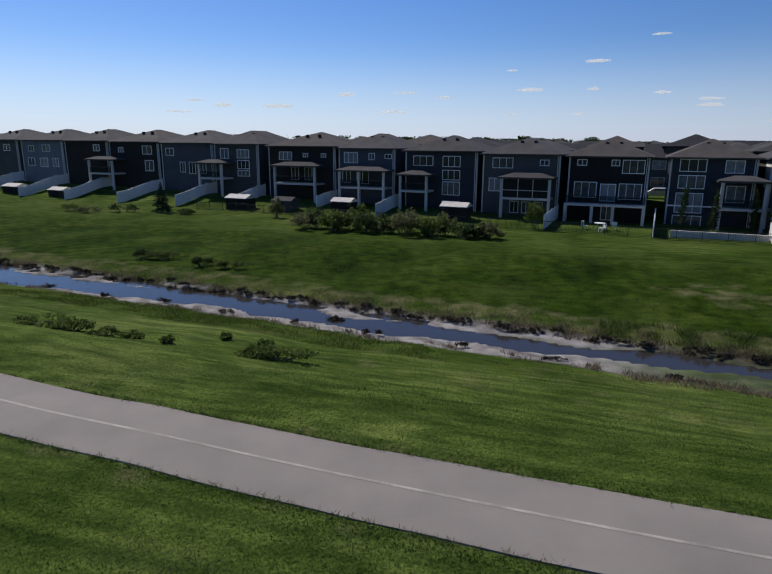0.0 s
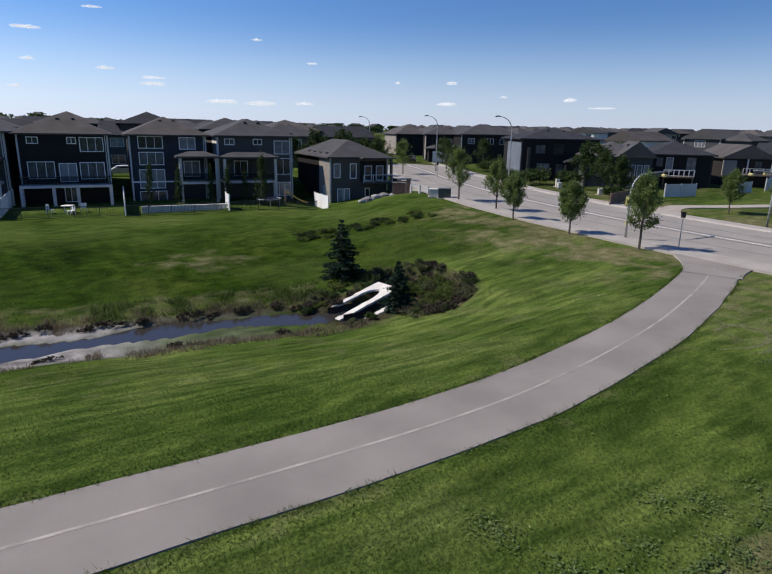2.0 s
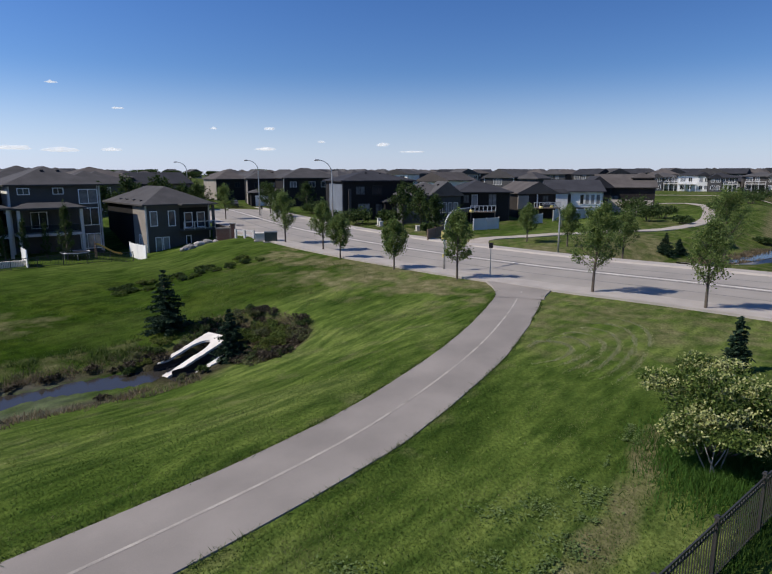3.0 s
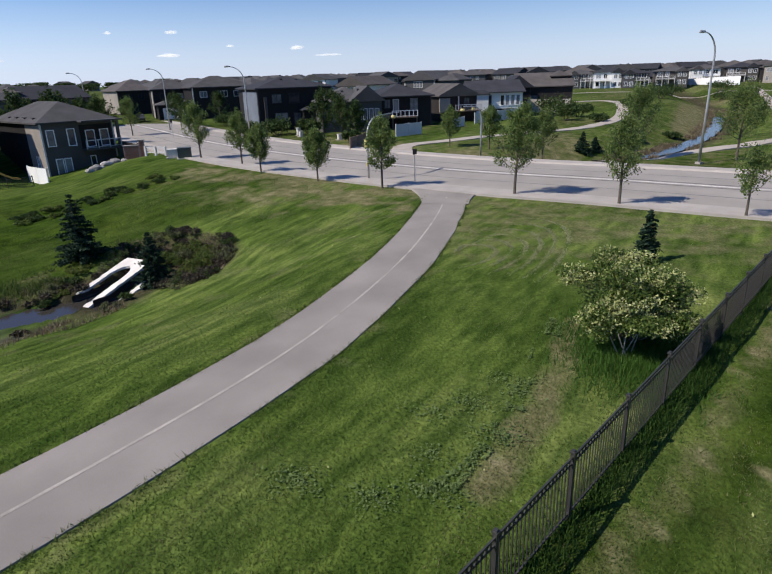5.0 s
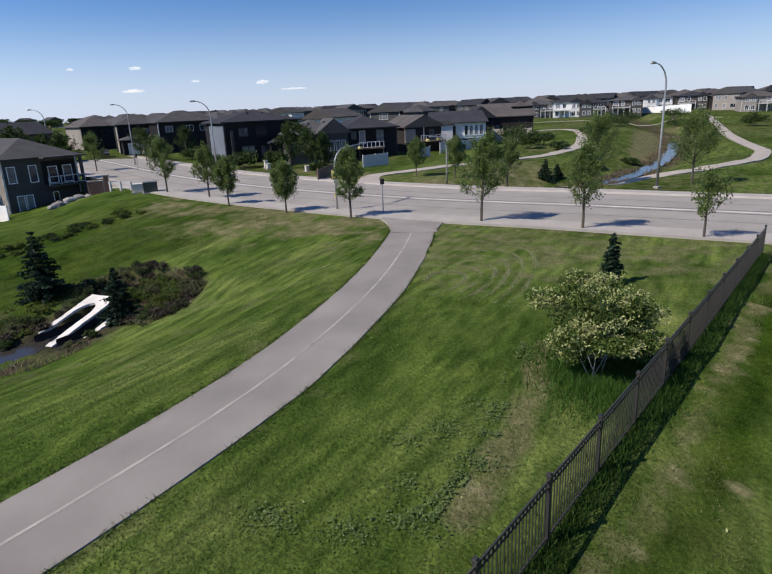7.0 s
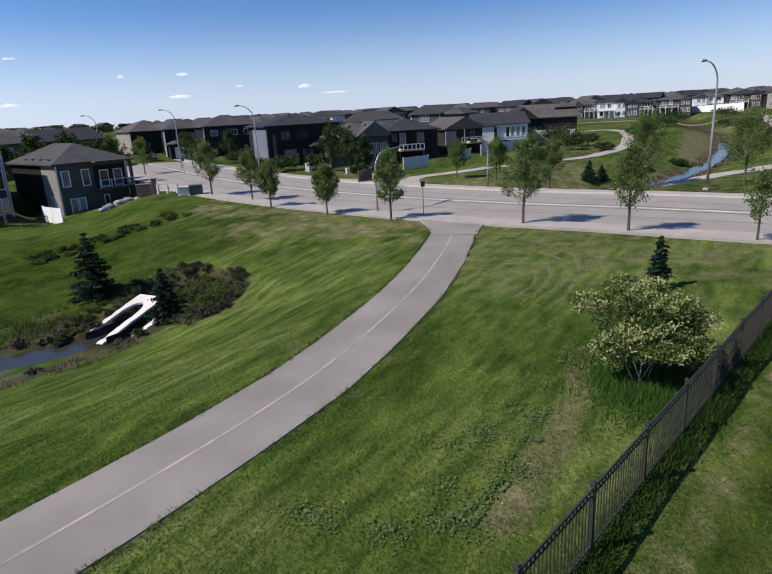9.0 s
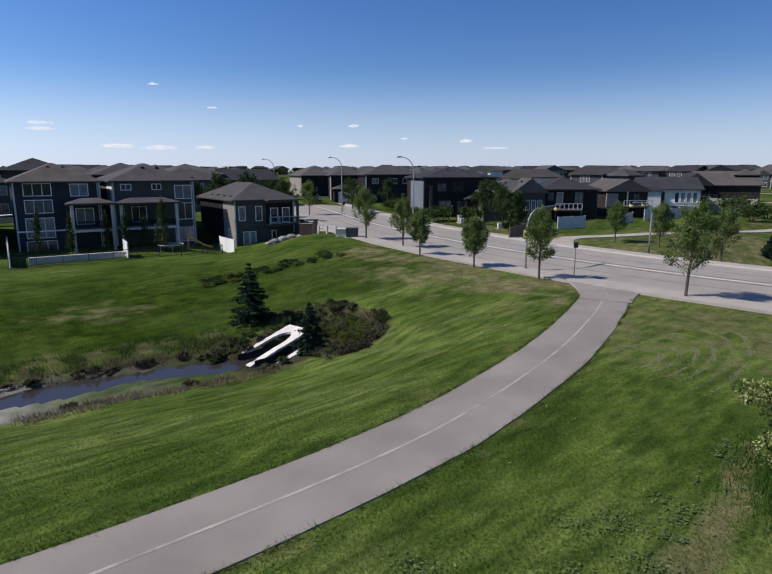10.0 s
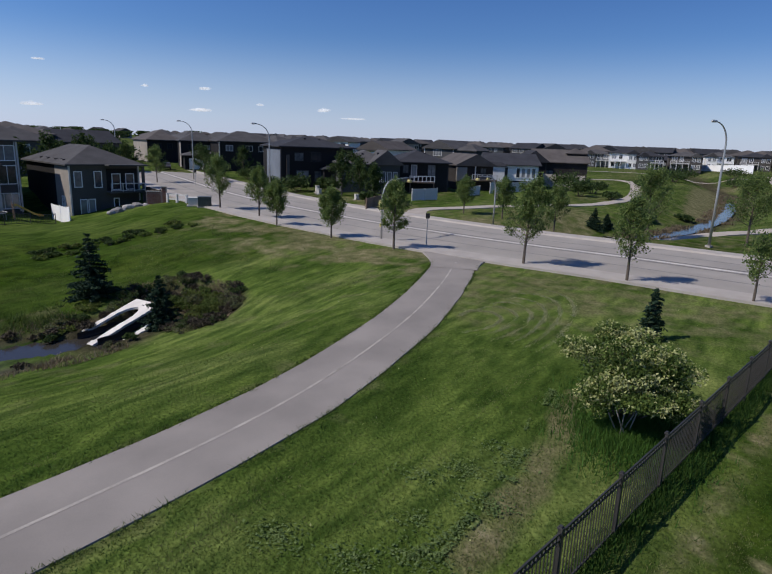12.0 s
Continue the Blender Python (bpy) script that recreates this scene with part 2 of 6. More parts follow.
def curtain_reflection():
    """Window glass, some dark, some paled for drawn blinds and painted-in sky reflection."""
    m = glass("curtain_reflection_glass", rough=0.1, spec=0.5)
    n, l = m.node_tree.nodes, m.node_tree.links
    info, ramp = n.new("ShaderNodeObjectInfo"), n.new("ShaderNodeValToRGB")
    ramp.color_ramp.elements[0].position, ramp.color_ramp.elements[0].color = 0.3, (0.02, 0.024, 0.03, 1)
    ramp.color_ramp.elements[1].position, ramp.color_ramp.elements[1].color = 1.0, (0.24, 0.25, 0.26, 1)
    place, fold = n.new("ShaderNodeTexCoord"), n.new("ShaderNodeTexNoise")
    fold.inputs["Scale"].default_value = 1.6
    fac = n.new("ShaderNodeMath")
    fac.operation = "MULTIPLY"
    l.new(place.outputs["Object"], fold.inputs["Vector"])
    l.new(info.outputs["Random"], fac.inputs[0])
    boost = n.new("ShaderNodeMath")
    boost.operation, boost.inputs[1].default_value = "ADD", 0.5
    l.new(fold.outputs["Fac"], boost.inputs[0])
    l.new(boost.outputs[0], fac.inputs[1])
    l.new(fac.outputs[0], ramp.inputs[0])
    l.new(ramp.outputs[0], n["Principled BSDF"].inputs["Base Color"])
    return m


CLEAR_GLASS = clear_glass()
PANE = curtain_reflection()
BARK = material("bark", (0.10, 0.08, 0.06), 0.95, scale=5, amount=0.3, fine=40, bump=0.01)
LEAF_STREET = leafage("leaf_street", (0.060, 0.110, 0.026), (0.22, 0.275, 0.090), 0.5)
LEAF_DARK = leafage("leaf_dark", (0.025, 0.05, 0.014), (0.07, 0.10, 0.03))
LEAF_BUSH = leafage("leaf_bush", (0.055, 0.085, 0.018), (0.15, 0.175, 0.045), 0.45)
BLOSSOM = leafage("blossom", (0.24, 0.285, 0.085), (0.50, 0.495, 0.235), 0.3)
LEAF_SHRUB = leafage("leaf_shrub", (0.030, 0.062, 0.012), (0.150, 0.205, 0.050), 0.4)
LEAF_WILLOW = leafage("leaf_willow", (0.07, 0.085, 0.038), (0.17, 0.18, 0.085), 0.55)
LEAF_SCRUB = leafage("leaf_scrub", (0.05, 0.085, 0.018), (0.14, 0.18, 0.045), 0.5)
NEEDLE = leafage("needle", (0.012, 0.028, 0.016), (0.03, 0.055, 0.03), 0.15)
REED = leafage("reed", (0.13, 0.105, 0.06), (0.26, 0.21, 0.14), 0.3)
GRASS_BLADE = leafage("grass_blade", (0.045, 0.078, 0.012), (0.116, 0.154, 0.028), 0.35)
TWIG = material("twig", (0.12, 0.09, 0.075), 0.95, scale=5, amount=0.3, fine=30)
BRICK = material("brick", (0.20, 0.085, 0.055), 0.9, scale=3, amount=0.2, fine=20, bump=0.005)
STONE = material("field_stone", (0.30, 0.285, 0.26), 0.9, scale=2, amount=0.3, fine=20, bump=0.02, spread=0.3)
WOOD = material("deck_wood", (0.16, 0.11, 0.075), 0.8, scale=2, amount=0.2, fine=30)
YELLOW = material("yellow_plastic", (0.55, 0.33, 0.05), 0.5, scale=2, amount=0.1, fine=20)
SIGNAL_YELLOW = material("signal_yellow", (0.50, 0.42, 0.16), 0.5, scale=2, amount=0.1, fine=20)
# green enamel darkened to put the box's shaded front into the colour
SHADED_BOX = material("shade_dark_enamel", (0.045, 0.055, 0.045), 0.5, scale=2, amount=0.15, fine=20)
TWIG_LEAF = leafage("sod", (0.03, 0.026, 0.018), (0.09, 0.075, 0.05), 0.15)
STRAW_BLADE = leafage("straw_blade", (0.10, 0.125, 0.035), (0.19, 0.19, 0.08), 0.35)
CLIPPING_BLADE = leafage("clipping_blade", (0.24, 0.26, 0.12), (0.40, 0.40, 0.22), 0.45)
GRASS_LUSH = leafage("grass_lush", (0.034, 0.090, 0.014), (0.085, 0.165, 0.030), 0.4)
GRASS_DEEP = leafage("grass_deep", (0.024, 0.064, 0.010), (0.066, 0.120, 0.022), 0.3)
WEED = leafage("weed_leaf", (0.085, 0.135, 0.040), (0.190, 0.250, 0.090), 0.45)


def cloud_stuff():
    """Thin white vapour: pale, partly glowing surface broken up by noise into see-through wisps."""
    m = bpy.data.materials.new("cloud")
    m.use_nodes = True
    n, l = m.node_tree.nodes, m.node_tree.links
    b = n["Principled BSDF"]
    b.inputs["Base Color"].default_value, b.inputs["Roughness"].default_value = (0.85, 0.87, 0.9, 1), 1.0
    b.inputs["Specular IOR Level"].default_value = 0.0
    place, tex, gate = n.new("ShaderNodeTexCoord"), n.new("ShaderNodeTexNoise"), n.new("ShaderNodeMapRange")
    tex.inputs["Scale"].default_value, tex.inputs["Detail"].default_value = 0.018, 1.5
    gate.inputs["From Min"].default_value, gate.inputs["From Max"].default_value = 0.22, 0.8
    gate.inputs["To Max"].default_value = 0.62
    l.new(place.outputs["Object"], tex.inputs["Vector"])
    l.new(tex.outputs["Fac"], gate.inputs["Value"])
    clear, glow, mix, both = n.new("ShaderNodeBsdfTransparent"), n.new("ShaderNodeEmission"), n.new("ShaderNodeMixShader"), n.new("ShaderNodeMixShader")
    # emission added to whiten the clouds' shaded sides
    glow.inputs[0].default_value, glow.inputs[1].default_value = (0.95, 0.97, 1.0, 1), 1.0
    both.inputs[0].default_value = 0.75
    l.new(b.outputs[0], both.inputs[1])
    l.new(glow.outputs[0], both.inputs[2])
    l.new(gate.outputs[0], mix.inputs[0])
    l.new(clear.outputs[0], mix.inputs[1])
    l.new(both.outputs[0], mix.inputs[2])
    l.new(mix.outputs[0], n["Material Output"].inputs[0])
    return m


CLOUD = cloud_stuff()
PALE_STEM = material("pale_stem", (0.34, 0.31, 0.27), 0.9, scale=6, amount=0.2, fine=30)
GRASS_ROUGH = leafage("grass_rough", (0.045, 0.080, 0.016), (0.105, 0.140, 0.036), 0.45)
GRAVEL = material("gravel_path", (0.34, 0.30, 0.25), 0.95, scale=0.6, amount=0.15, fine=20)


# ---------------------------------------------------------------- mesh helpers
def part(name, bm, mat, parent=None, label=""):
    """Links a bmesh as one mesh object, under parent if given."""
    me = bpy.data.meshes.new(name)
    bm.to_mesh(me)
    bm.free()
    return link(name, me, mat, parent, label)


def link(name, me, mat, parent=None, label=""):
    if mat:
        me.materials.append(mat)
    ob = new(name, me)
    if parent:
        ob.parent = parent
    if label:
        tagged(ob, label)
    return ob


def from_arrays(name, verts, faces, mat, parent=None, label="", smooth=False):
    """A mesh from arrays of corners and of faces with one count of corners each."""
    verts, faces = np.asarray(verts, np.float32), np.asarray(faces, np.int32)
    me = bpy.data.meshes.new(name)
    me.vertices.add(len(verts))
    me.vertices.foreach_set("co", verts.ravel())
    k = faces.shape[1]
    me.loops.add(faces.size)
    me.loops.foreach_set("vertex_index", faces.ravel())
    me.polygons.add(len(faces))
    me.polygons.foreach_set("loop_start", np.arange(len(faces), dtype=np.int32) * k)
    me.polygons.foreach_set("loop_total", np.full(len(faces), k, np.int32))
    me.polygons.foreach_set("use_smooth", np.full(len(faces), smooth))
    me.update(calc_edges=True)
    return link(name, me, mat, parent, label)


def add_box(bm, x0, x1, y0, y1, z0, z1):
    v = [bm.verts.new(p) for p in ((x0, y0, z0), (x1, y0, z0), (x1, y1, z0), (x0, y1, z0), (x0, y0, z1), (x1, y0, z1), (x1, y1, z1), (x0, y1, z1))]
    for f in ((0, 3, 2, 1), (4, 5, 6, 7), (0, 1, 5, 4), (1, 2, 6, 5), (2, 3, 7, 6), (3, 0, 4, 7)):
        bm.faces.new([v[i] for i in f])


def boxes(*dims):
    bm = bmesh.new()
    for b in dims:
        add_box(bm, *b)
    return bm


def add_tube(bm, points, radii, sides=8):
    """A tapered tube along points."""
    rings = []
    for i, p in enumerate(points):
        p = Vector(p)
        a, b = Vector(points[max(i - 1, 0)]), Vector(points[min(i + 1, len(points) - 1)])
        way = (b - a).normalized()
        side = way.orthogonal().normalized()
        other = way.cross(side)
        rings.append([bm.verts.new(p + float(radii[i]) * (math.cos(t) * side + math.sin(t) * other)) for t in np.linspace(0, 2 * math.pi, sides, endpoint=False)])
    for r0, r1 in zip(rings, rings[1:]):
        best = min(range(sides), key=lambda k: (r0[0].co - r1[k].co).length)
        for i in range(sides):
            bm.faces.new((r0[i], r0[(i + 1) % sides], r1[(best + i + 1) % sides], r1[(best + i) % sides]))
    bm.faces.new(rings[0][::-1])
    bm.faces.new(rings[-1])


def tube(points, radii, sides=8):
    bm = bmesh.new()
    add_tube(bm, points, radii, sides)
    for f in bm.faces:
        f.smooth = len(f.verts) == 4
    return bm


def spline(points, step=0.5):
    """Catmull-Rom through points in the plane, about step apart."""
    p = np.array(points, float)
    p = np.vstack([2 * p[0] - p[1], p, 2 * p[-1] - p[-2]])
    out = []
    for i in range(1, len(p) - 2):
        k = max(2, int(np.linalg.norm(p[i + 1] - p[i]) / step))
        for t in np.arange(k) / k:
            out.append(0.5 * (2 * p[i] + (p[i + 1] - p[i - 1]) * t + (2 * p[i - 1] - 5 * p[i] + 4 * p[i + 1] - p[i + 2]) * t * t
                              + (3 * p[i] - p[i - 1] - 3 * p[i + 1] + p[i + 2]) * t ** 3))
    out.append(p[-2])
    return np.array(out)


def sides_of(line):
    """The unit way to the right of each point of a line in the plane."""
    t = np.gradient(line, axis=0)
    t /= np.linalg.norm(t, axis=1)[:, None]
    return np.stack([t[:, 1], -t[:, 0]], 1)


def ribbon(name, line, profile, mat, label="", parent=None, lift=None, wobble=0.0):
    """A strip along a line: profile is (offset to the right, height) from one side to the other."""
    side = sides_of(line)
    verts, k = [], len(profile)
    for i, (p, n) in enumerate(zip(line, side)):
        base = lift(p) if lift else 0.0
        for j, (off, z) in enumerate(profile):
            w = wobble * noise.noise(Vector((i * 0.31, j * 7.7, 3.0))) if j in (0, 1, k - 2, k - 1) else 0
            verts.append((p[0] + n[0] * (off + w), p[1] + n[1] * (off + w), base + z))
    faces = [(i * k + j, i * k + j + 1, (i + 1) * k + j + 1, (i + 1) * k + j) for i in range(len(line) - 1) for j in range(k - 1)]
    ob = from_arrays(name, verts, [f[::-1] for f in faces], mat, parent, label)
    return ob


def away(line, p):
    """The distance of points p (n x 2) from a line."""
    line = line[np.unique(np.r_[np.arange(0, len(line), 3), len(line) - 1])].astype(np.float32)
    p = np.asarray(p, np.float32)
    a, ab = line[:-1], np.diff(line, axis=0)
    best = np.empty(len(p), np.float32)
    for k in range(0, len(p), 20000):
        d = p[k:k + 20000, None] - a
        t = np.clip((d * ab).sum(-1) / (ab * ab).sum(-1), 0, 1)
        d -= t[..., None] * ab
        best[k:k + 20000] = np.sqrt((d * d).sum(-1).min(1))
    return best.astype(float)


def smooth(x, a, b):
    t = np.clip((x - a) / (b - a), 0, 1)
    return t * t * (3 - 2 * t)


# ---------------------------------------------------------------- the plan
# s runs along the creek and the row of houses, q from the eye towards them
U, N = np.array([0.914, -0.406]), np.array([0.406, 0.914])
ROW_TURN = math.degrees(math.atan2(-0.406, 0.914))


def xy(s, q):
    return U * s + N * q


PATH_LINE = spline([(-95, 58), (-62, 41), (-38, 29.5), (-21.1, 20.8), (-11.9, 16.4), (-5.9, 14.1), (-1.3, 12.35), (5.3, 10.08), (12.0, 8.08), (17.2, 7.2), (24.2, 6.82), (31, 7.08), (36.5, 7.62), (40.4, 8.2)], 0.6)
ROAD_LINE = spline([(16, -110), (30, -55), (37, -31), (42.4, -13), (45.6, -3), (47.6, 4.6), (50.6, 13), (56.3, 25), (63.2, 36.5), (73, 50), (95, 76), (118, 104), (165, 165), (240, 260)], 2.0)
FAR_CREEK = spline([(52, 6), (66, -3.5), (73, -7.6), (78, -10.9), (86.5, -14.5), (97.8, -18.5), (113, -22.5), (131, -26.5), (152, -29.5), (180, -31), (240, -34)], 3.0)
FENCE_A, FENCE_B = np.array([4.62, 1.72]), np.array([31.2, -10.7])


def base_of_row(s):
    """The ground at the walls of the row of houses."""
    return np.interp(s, [-120, -100, -61, -30, -10, 60], [0.1, 0.0, -0.5, -1.2, -1.75, -1.7])


def channel(s):
    """Where the water runs between its silt banks: middle and half width."""
    middle = 30.9 + 0.45 * np.sin(s * 0.19 + 1) + 0.25 * np.sin(s * 0.47)
    half = np.interp(s, [-120, -40, -28, -20, -8, 4, 10], [2.5, 2.1, 1.7, 1.05, 0.9, 0.85, 0.75]) + 0.25 * np.sin(s * 0.83)
    return middle, half


SILT_BARS = ((-38, 31.9, 6.0, 0.5), (-30.5, 28.0, 3.2, 0.4), (-23.5, 29.5, 5.0, 0.45), (-15, 28.3, 3.5, 0.6), (-8, 28.2, 4.0, 0.5), (-46, 31.8, 4.0, 0.5))


def bars(s, q):
    """How far inside a bar of silt in the creek, 0 to 1."""
    best = np.zeros(len(s))
    for s0, q0, long, wide in SILT_BARS:
        best = np.maximum(best, 1 - smooth(np.hypot((s - s0) / long, (q - q0 - 0.12 * np.sin(s * 1.1)) / wide), 0.75, 1.05))
    return best


LATTICE = np.random.default_rng(5).uniform(-1, 1, (256, 256))


def rough(x, y, size):
    """Smooth lattice noise, -1 to 1."""
    u, v = np.asarray(x) / size, np.asarray(y) / size
    i, j = np.floor(u).astype(int), np.floor(v).astype(int)
    f, g = u - i, v - j
    f, g = f * f * (3 - 2 * f), g * g * (3 - 2 * g)
    at = lambda m, k: LATTICE[m % 256, k % 256]
    return (at(i, j) * (1 - f) + at(i + 1, j) * f) * (1 - g) + (at(i, j + 1) * (1 - f) + at(i + 1, j + 1) * f) * g


def heights(p):
    """The ground's height at points p (n x 2)."""
    p = np.asarray(p, float)
    s, q, far = p @ U, p @ N, np.hypot(*p.T)
    to_road = away(ROAD_LINE, p)
    near_side = np.where(to_road < 9, 0, 1)
    valley = np.interp(q, [12.8, 16, 22, 27.0, 28.0, 28.6, 32.8, 33.4, 35, 45, 60, 69.5], [0, -0.35, -1.6, -2.7, -2.88, -2.97, -2.97, -2.8, -2.45, -2.2, -2.05, -2.0])
    middle, half = channel(s)
    valley = np.minimum(valley, valley - 0.3 * (1 - smooth(np.abs(q - middle), half * 0.8, half * 1.15)))
    bar = bars(s, q)
    valley = valley * (1 - bar) + np.maximum(valley, -2.985) * bar
    open_bank = np.interp(q, [12.8, 16, 22, 28, 40, 55, 69.5], [0, -0.3, -0.9, -1.25, -1.4, -1.6, -2.0])
    valley = open_bank + (valley - open_bank) * (1 - smooth(s, 8.5, 22))
    yard = np.where(q > 69.5, -2.0 + (base_of_row(s) + 2.0) * smooth(q, 69.5, 79.5), valley)
    street = np.where(q > 80, base_of_row(s) + (0.2 - base_of_row(s)) * smooth(q, 81, 92), yard)
    beyond = p[:, 1] - np.interp(p[:, 0], PATH_LINE[:, 0], PATH_LINE[:, 1])
    to_path = away(PATH_LINE, p)
    z = street * smooth(to_road, 8.8, 26) * np.where(beyond > 0, smooth(to_path, 1.6, 7), 0.0)
    on_far = p[:, 0] > np.interp(p[:, 1], ROAD_LINE[:, 1], ROAD_LINE[:, 0])
    z = np.where(on_far, 0.0, z)
    creek = away(FAR_CREEK, p)
    dip = -1.9 * (1 - smooth(creek, 1.6, 9)) * smooth(to_road, 9, 16)
    z = np.where(on_far, dip, z)
    rise = np.interp(far, [0, 130, 280, 600, 1500, 6000], [0, 0, 2.2, 4.6, 4.8, 4.8])
    z = z + rise - 0.045 * (1 - smooth(to_path, 1.3, 1.9)) * np.where(on_far, 0, 1)
    z = z - 0.9 * (1 - smooth(np.abs(s - 12.6), 1.4, 2.0)) * (1 - smooth(np.abs(q - 30.3), 1.1, 1.6))
    z = z - 0.75 * (1 - smooth(np.hypot((s - 16.2) / 0.75, q - 30.6), 2.8, 4.9))
    z = z - 0.9 * smooth(s, 19, 24) * (1 - smooth(s, 33, 37)) * smooth(q, 65, 70) * (1 - smooth(q, 82, 90))
    bumps = 0.06 * rough(p[:, 0], p[:, 1], 1.9) + 0.10 * rough(p[:, 0] + 40, p[:, 1], 5.3)
    keep = smooth(to_road, 8.6, 11) * smooth(to_path, 1.5, 3.0)
    return z + bumps * keep * (near_side * (1 - smooth(far, 90, 140)))


def ground_z(x, y):
    return float(heights(np.array([[x, y]]))[0])


# ---------------------------------------------------------------- ground
def worn_slope(p):
    """How dry the grass is on the slope between the path and the street."""
    edge = smooth(away(PATH_LINE, p), 1.3, 2.2) * (p[:, 1] > 8.4) * (1 - smooth(p[:, 1], 33, 40))
    return 1.35 * (1 - smooth(away(ROAD_LINE, p), 10, 21)) * edge * np.clip(0.6 + 0.7 * rough(p[:, 0], p[:, 1], 2.6) + 0.5 * rough(p[:, 0], p[:, 1], 0.9), 0, 1.1)


def build_ground():
    def axis(lo, hi, step, reach):
        a = list(np.arange(lo, hi + 1e-6, step))
        d, x = step, hi
        while x < reach:
            d *= 1.09
            x += d
            a.append(x)
        d, x = step, lo
        while x > -reach:
            d *= 1.09
            x -= d
            a.insert(0, x)
        return np.array(a)
    xs, ys = axis(-30, 44, 0.38, 4500), axis(-14, 46, 0.38, 4500)
    gx, gy = np.meshgrid(xs, ys)
    p = np.stack([gx.ravel(), gy.ravel()], 1)
    z = heights(p)
    verts = np.column_stack([p, z])
    nx, ny = len(xs), len(ys)
    i = (np.arange(ny - 1)[:, None] * nx + np.arange(nx - 1)).ravel()
    faces = np.stack([i, i + 1, i + nx + 1, i + nx], 1)
    ob = from_arrays("ground", verts, faces, TURF, smooth=True)
    s, q = p @ U, p @ N
    beyond = p[:, 1] - np.interp(p[:, 0], PATH_LINE[:, 0], PATH_LINE[:, 1])
    to_road, to_path = away(ROAD_LINE, p), away(PATH_LINE, p)
    dry = 0.5 * (1 - smooth(np.abs(q - 34.8), 0.8, 2.6)) * (1 - smooth(s, 8, 14))             # straw along the far bank
    dry = np.maximum(dry, 0.75 * (1 - smooth(np.hypot(s - 5, (q - 45) * 1.2), 1.5, 6)) * np.clip(0.65 + 0.6 * rough(p[:, 0], p[:, 1], 1.3), 0, 1))         # worn patch above it
    dry = np.maximum(dry, worn_slope(p))
    dry = np.maximum(dry, 0.32 * (1 - smooth(to_path, 1.4, 2.6)))
    dry = np.maximum(dry, 0.58 * smooth(p[:, 0], 17, 32) * (beyond < 0) * (p[:, 0] < 42))
    dry = np.maximum(dry, 0.22 * smooth(q, 17, 20) * (1 - smooth(q, 24, 30)))
    along = (FENCE_B - FENCE_A) / np.linalg.norm(FENCE_B - FENCE_A)
    off = (p - FENCE_A) @ np.array([-along[1], along[0]])
    run = (p - FENCE_A) @ along
    worn = away(np.array([(18.0, -0.55), (17.1, -0.34), (15.1, 0.0), (13.2, 0.25), (11.8, 0.52), (10.8, 0.86), (9.6, 1.2)]), p)
    dry = np.maximum(dry, 0.98 * (1 - smooth(worn, 0.2, 0.75)))
    dry = np.maximum(dry, (0.8 + 0.6 * rough(run, off, 0.6)) * (1 - smooth(np.abs(off + 1.1), 0.2, 0.5)) * (run < 21))
    dry = np.maximum(dry, 1.3 * (1 - smooth(np.hypot((p[:, 0] - 11.35) * 0.7, p[:, 1] + 4.17), 0.08, 0.3)))
    on_far = p[:, 0] > np.interp(p[:, 1], ROAD_LINE[:, 1], ROAD_LINE[:, 0])
    dry = np.maximum(dry, on_far * 0.85 * (1 - smooth(np.hypot((p[:, 0] - 72) / 2.2, p[:, 1] - 4), 4, 7)))
    dry = np.maximum(dry, on_far * 0.8 * (1 - smooth(away(FAR_CREEK, p), 2.0, 3.4)) * (0.7 + 0.5 * rough(p[:, 0], p[:, 1], 3.0)))
    dry = np.maximum(dry, on_far * 1.3 * (1 - smooth(away(np.array([(101, -17.0), (118, -19.0), (135, -23.0), (160, -27.0), (172, -33.0)]), p), 2.0, 4.0)))
    earth = 0.8 * (1 - smooth(np.abs(np.abs(q - 30.7) - 2.2), 0.2, 0.8)) * (1 - smooth(s, 9, 13))
    earth = np.maximum(earth, 0.95 * (1 - smooth(np.hypot((s - 16.2) / 0.75, (q - 30.6)), 3.6, 5.0)))
    earth = np.maximum(earth, 0.9 * (1 - smooth(np.hypot(s - 12.0, (q - 30.3) * 0.8), 2.0, 3.2)))
    earth = np.maximum(earth, on_far * 0.8 * (1 - smooth(away(FAR_CREEK, p), 1.4, 3.0)))
    rank = smooth(q, 33, 36) * (1 - 0.65 * smooth(q, 50, 62)) * (1 - 0.45 * smooth(s, 14, 30)) * (1 - smooth(s, 36, 50)) * (q < 72) * (0.9 + 0.25 * rough(p[:, 0], p[:, 1], 4.0)).clip(0, 1)
    # darker green stripes on the lawn behind the black fence
    rank = np.maximum(rank, (off < -0.4) * (run > -6) * np.clip(0.5 + 0.6 * rough(run * 0.10, off * 1.5, 1.0), 0, 1) * (p[:, 0] < 40))
    rank = np.maximum(rank, 0.55 * smooth(q, 23.2, 23.8) * (1 - smooth(q, 27.6, 28.4)) * (1 - smooth(s, -4, 2)) * smooth(s, -40, -32))
    rank = np.maximum(rank, on_far * np.clip(0.42 + 0.5 * rough(p[:, 0], p[:, 1], 9.0), 0, 0.8))
    dry = np.maximum(dry, on_far * (0.42 + 0.22 * rough(p[:, 0] + 30, p[:, 1], 12.0)))
    middle, half = channel(s)
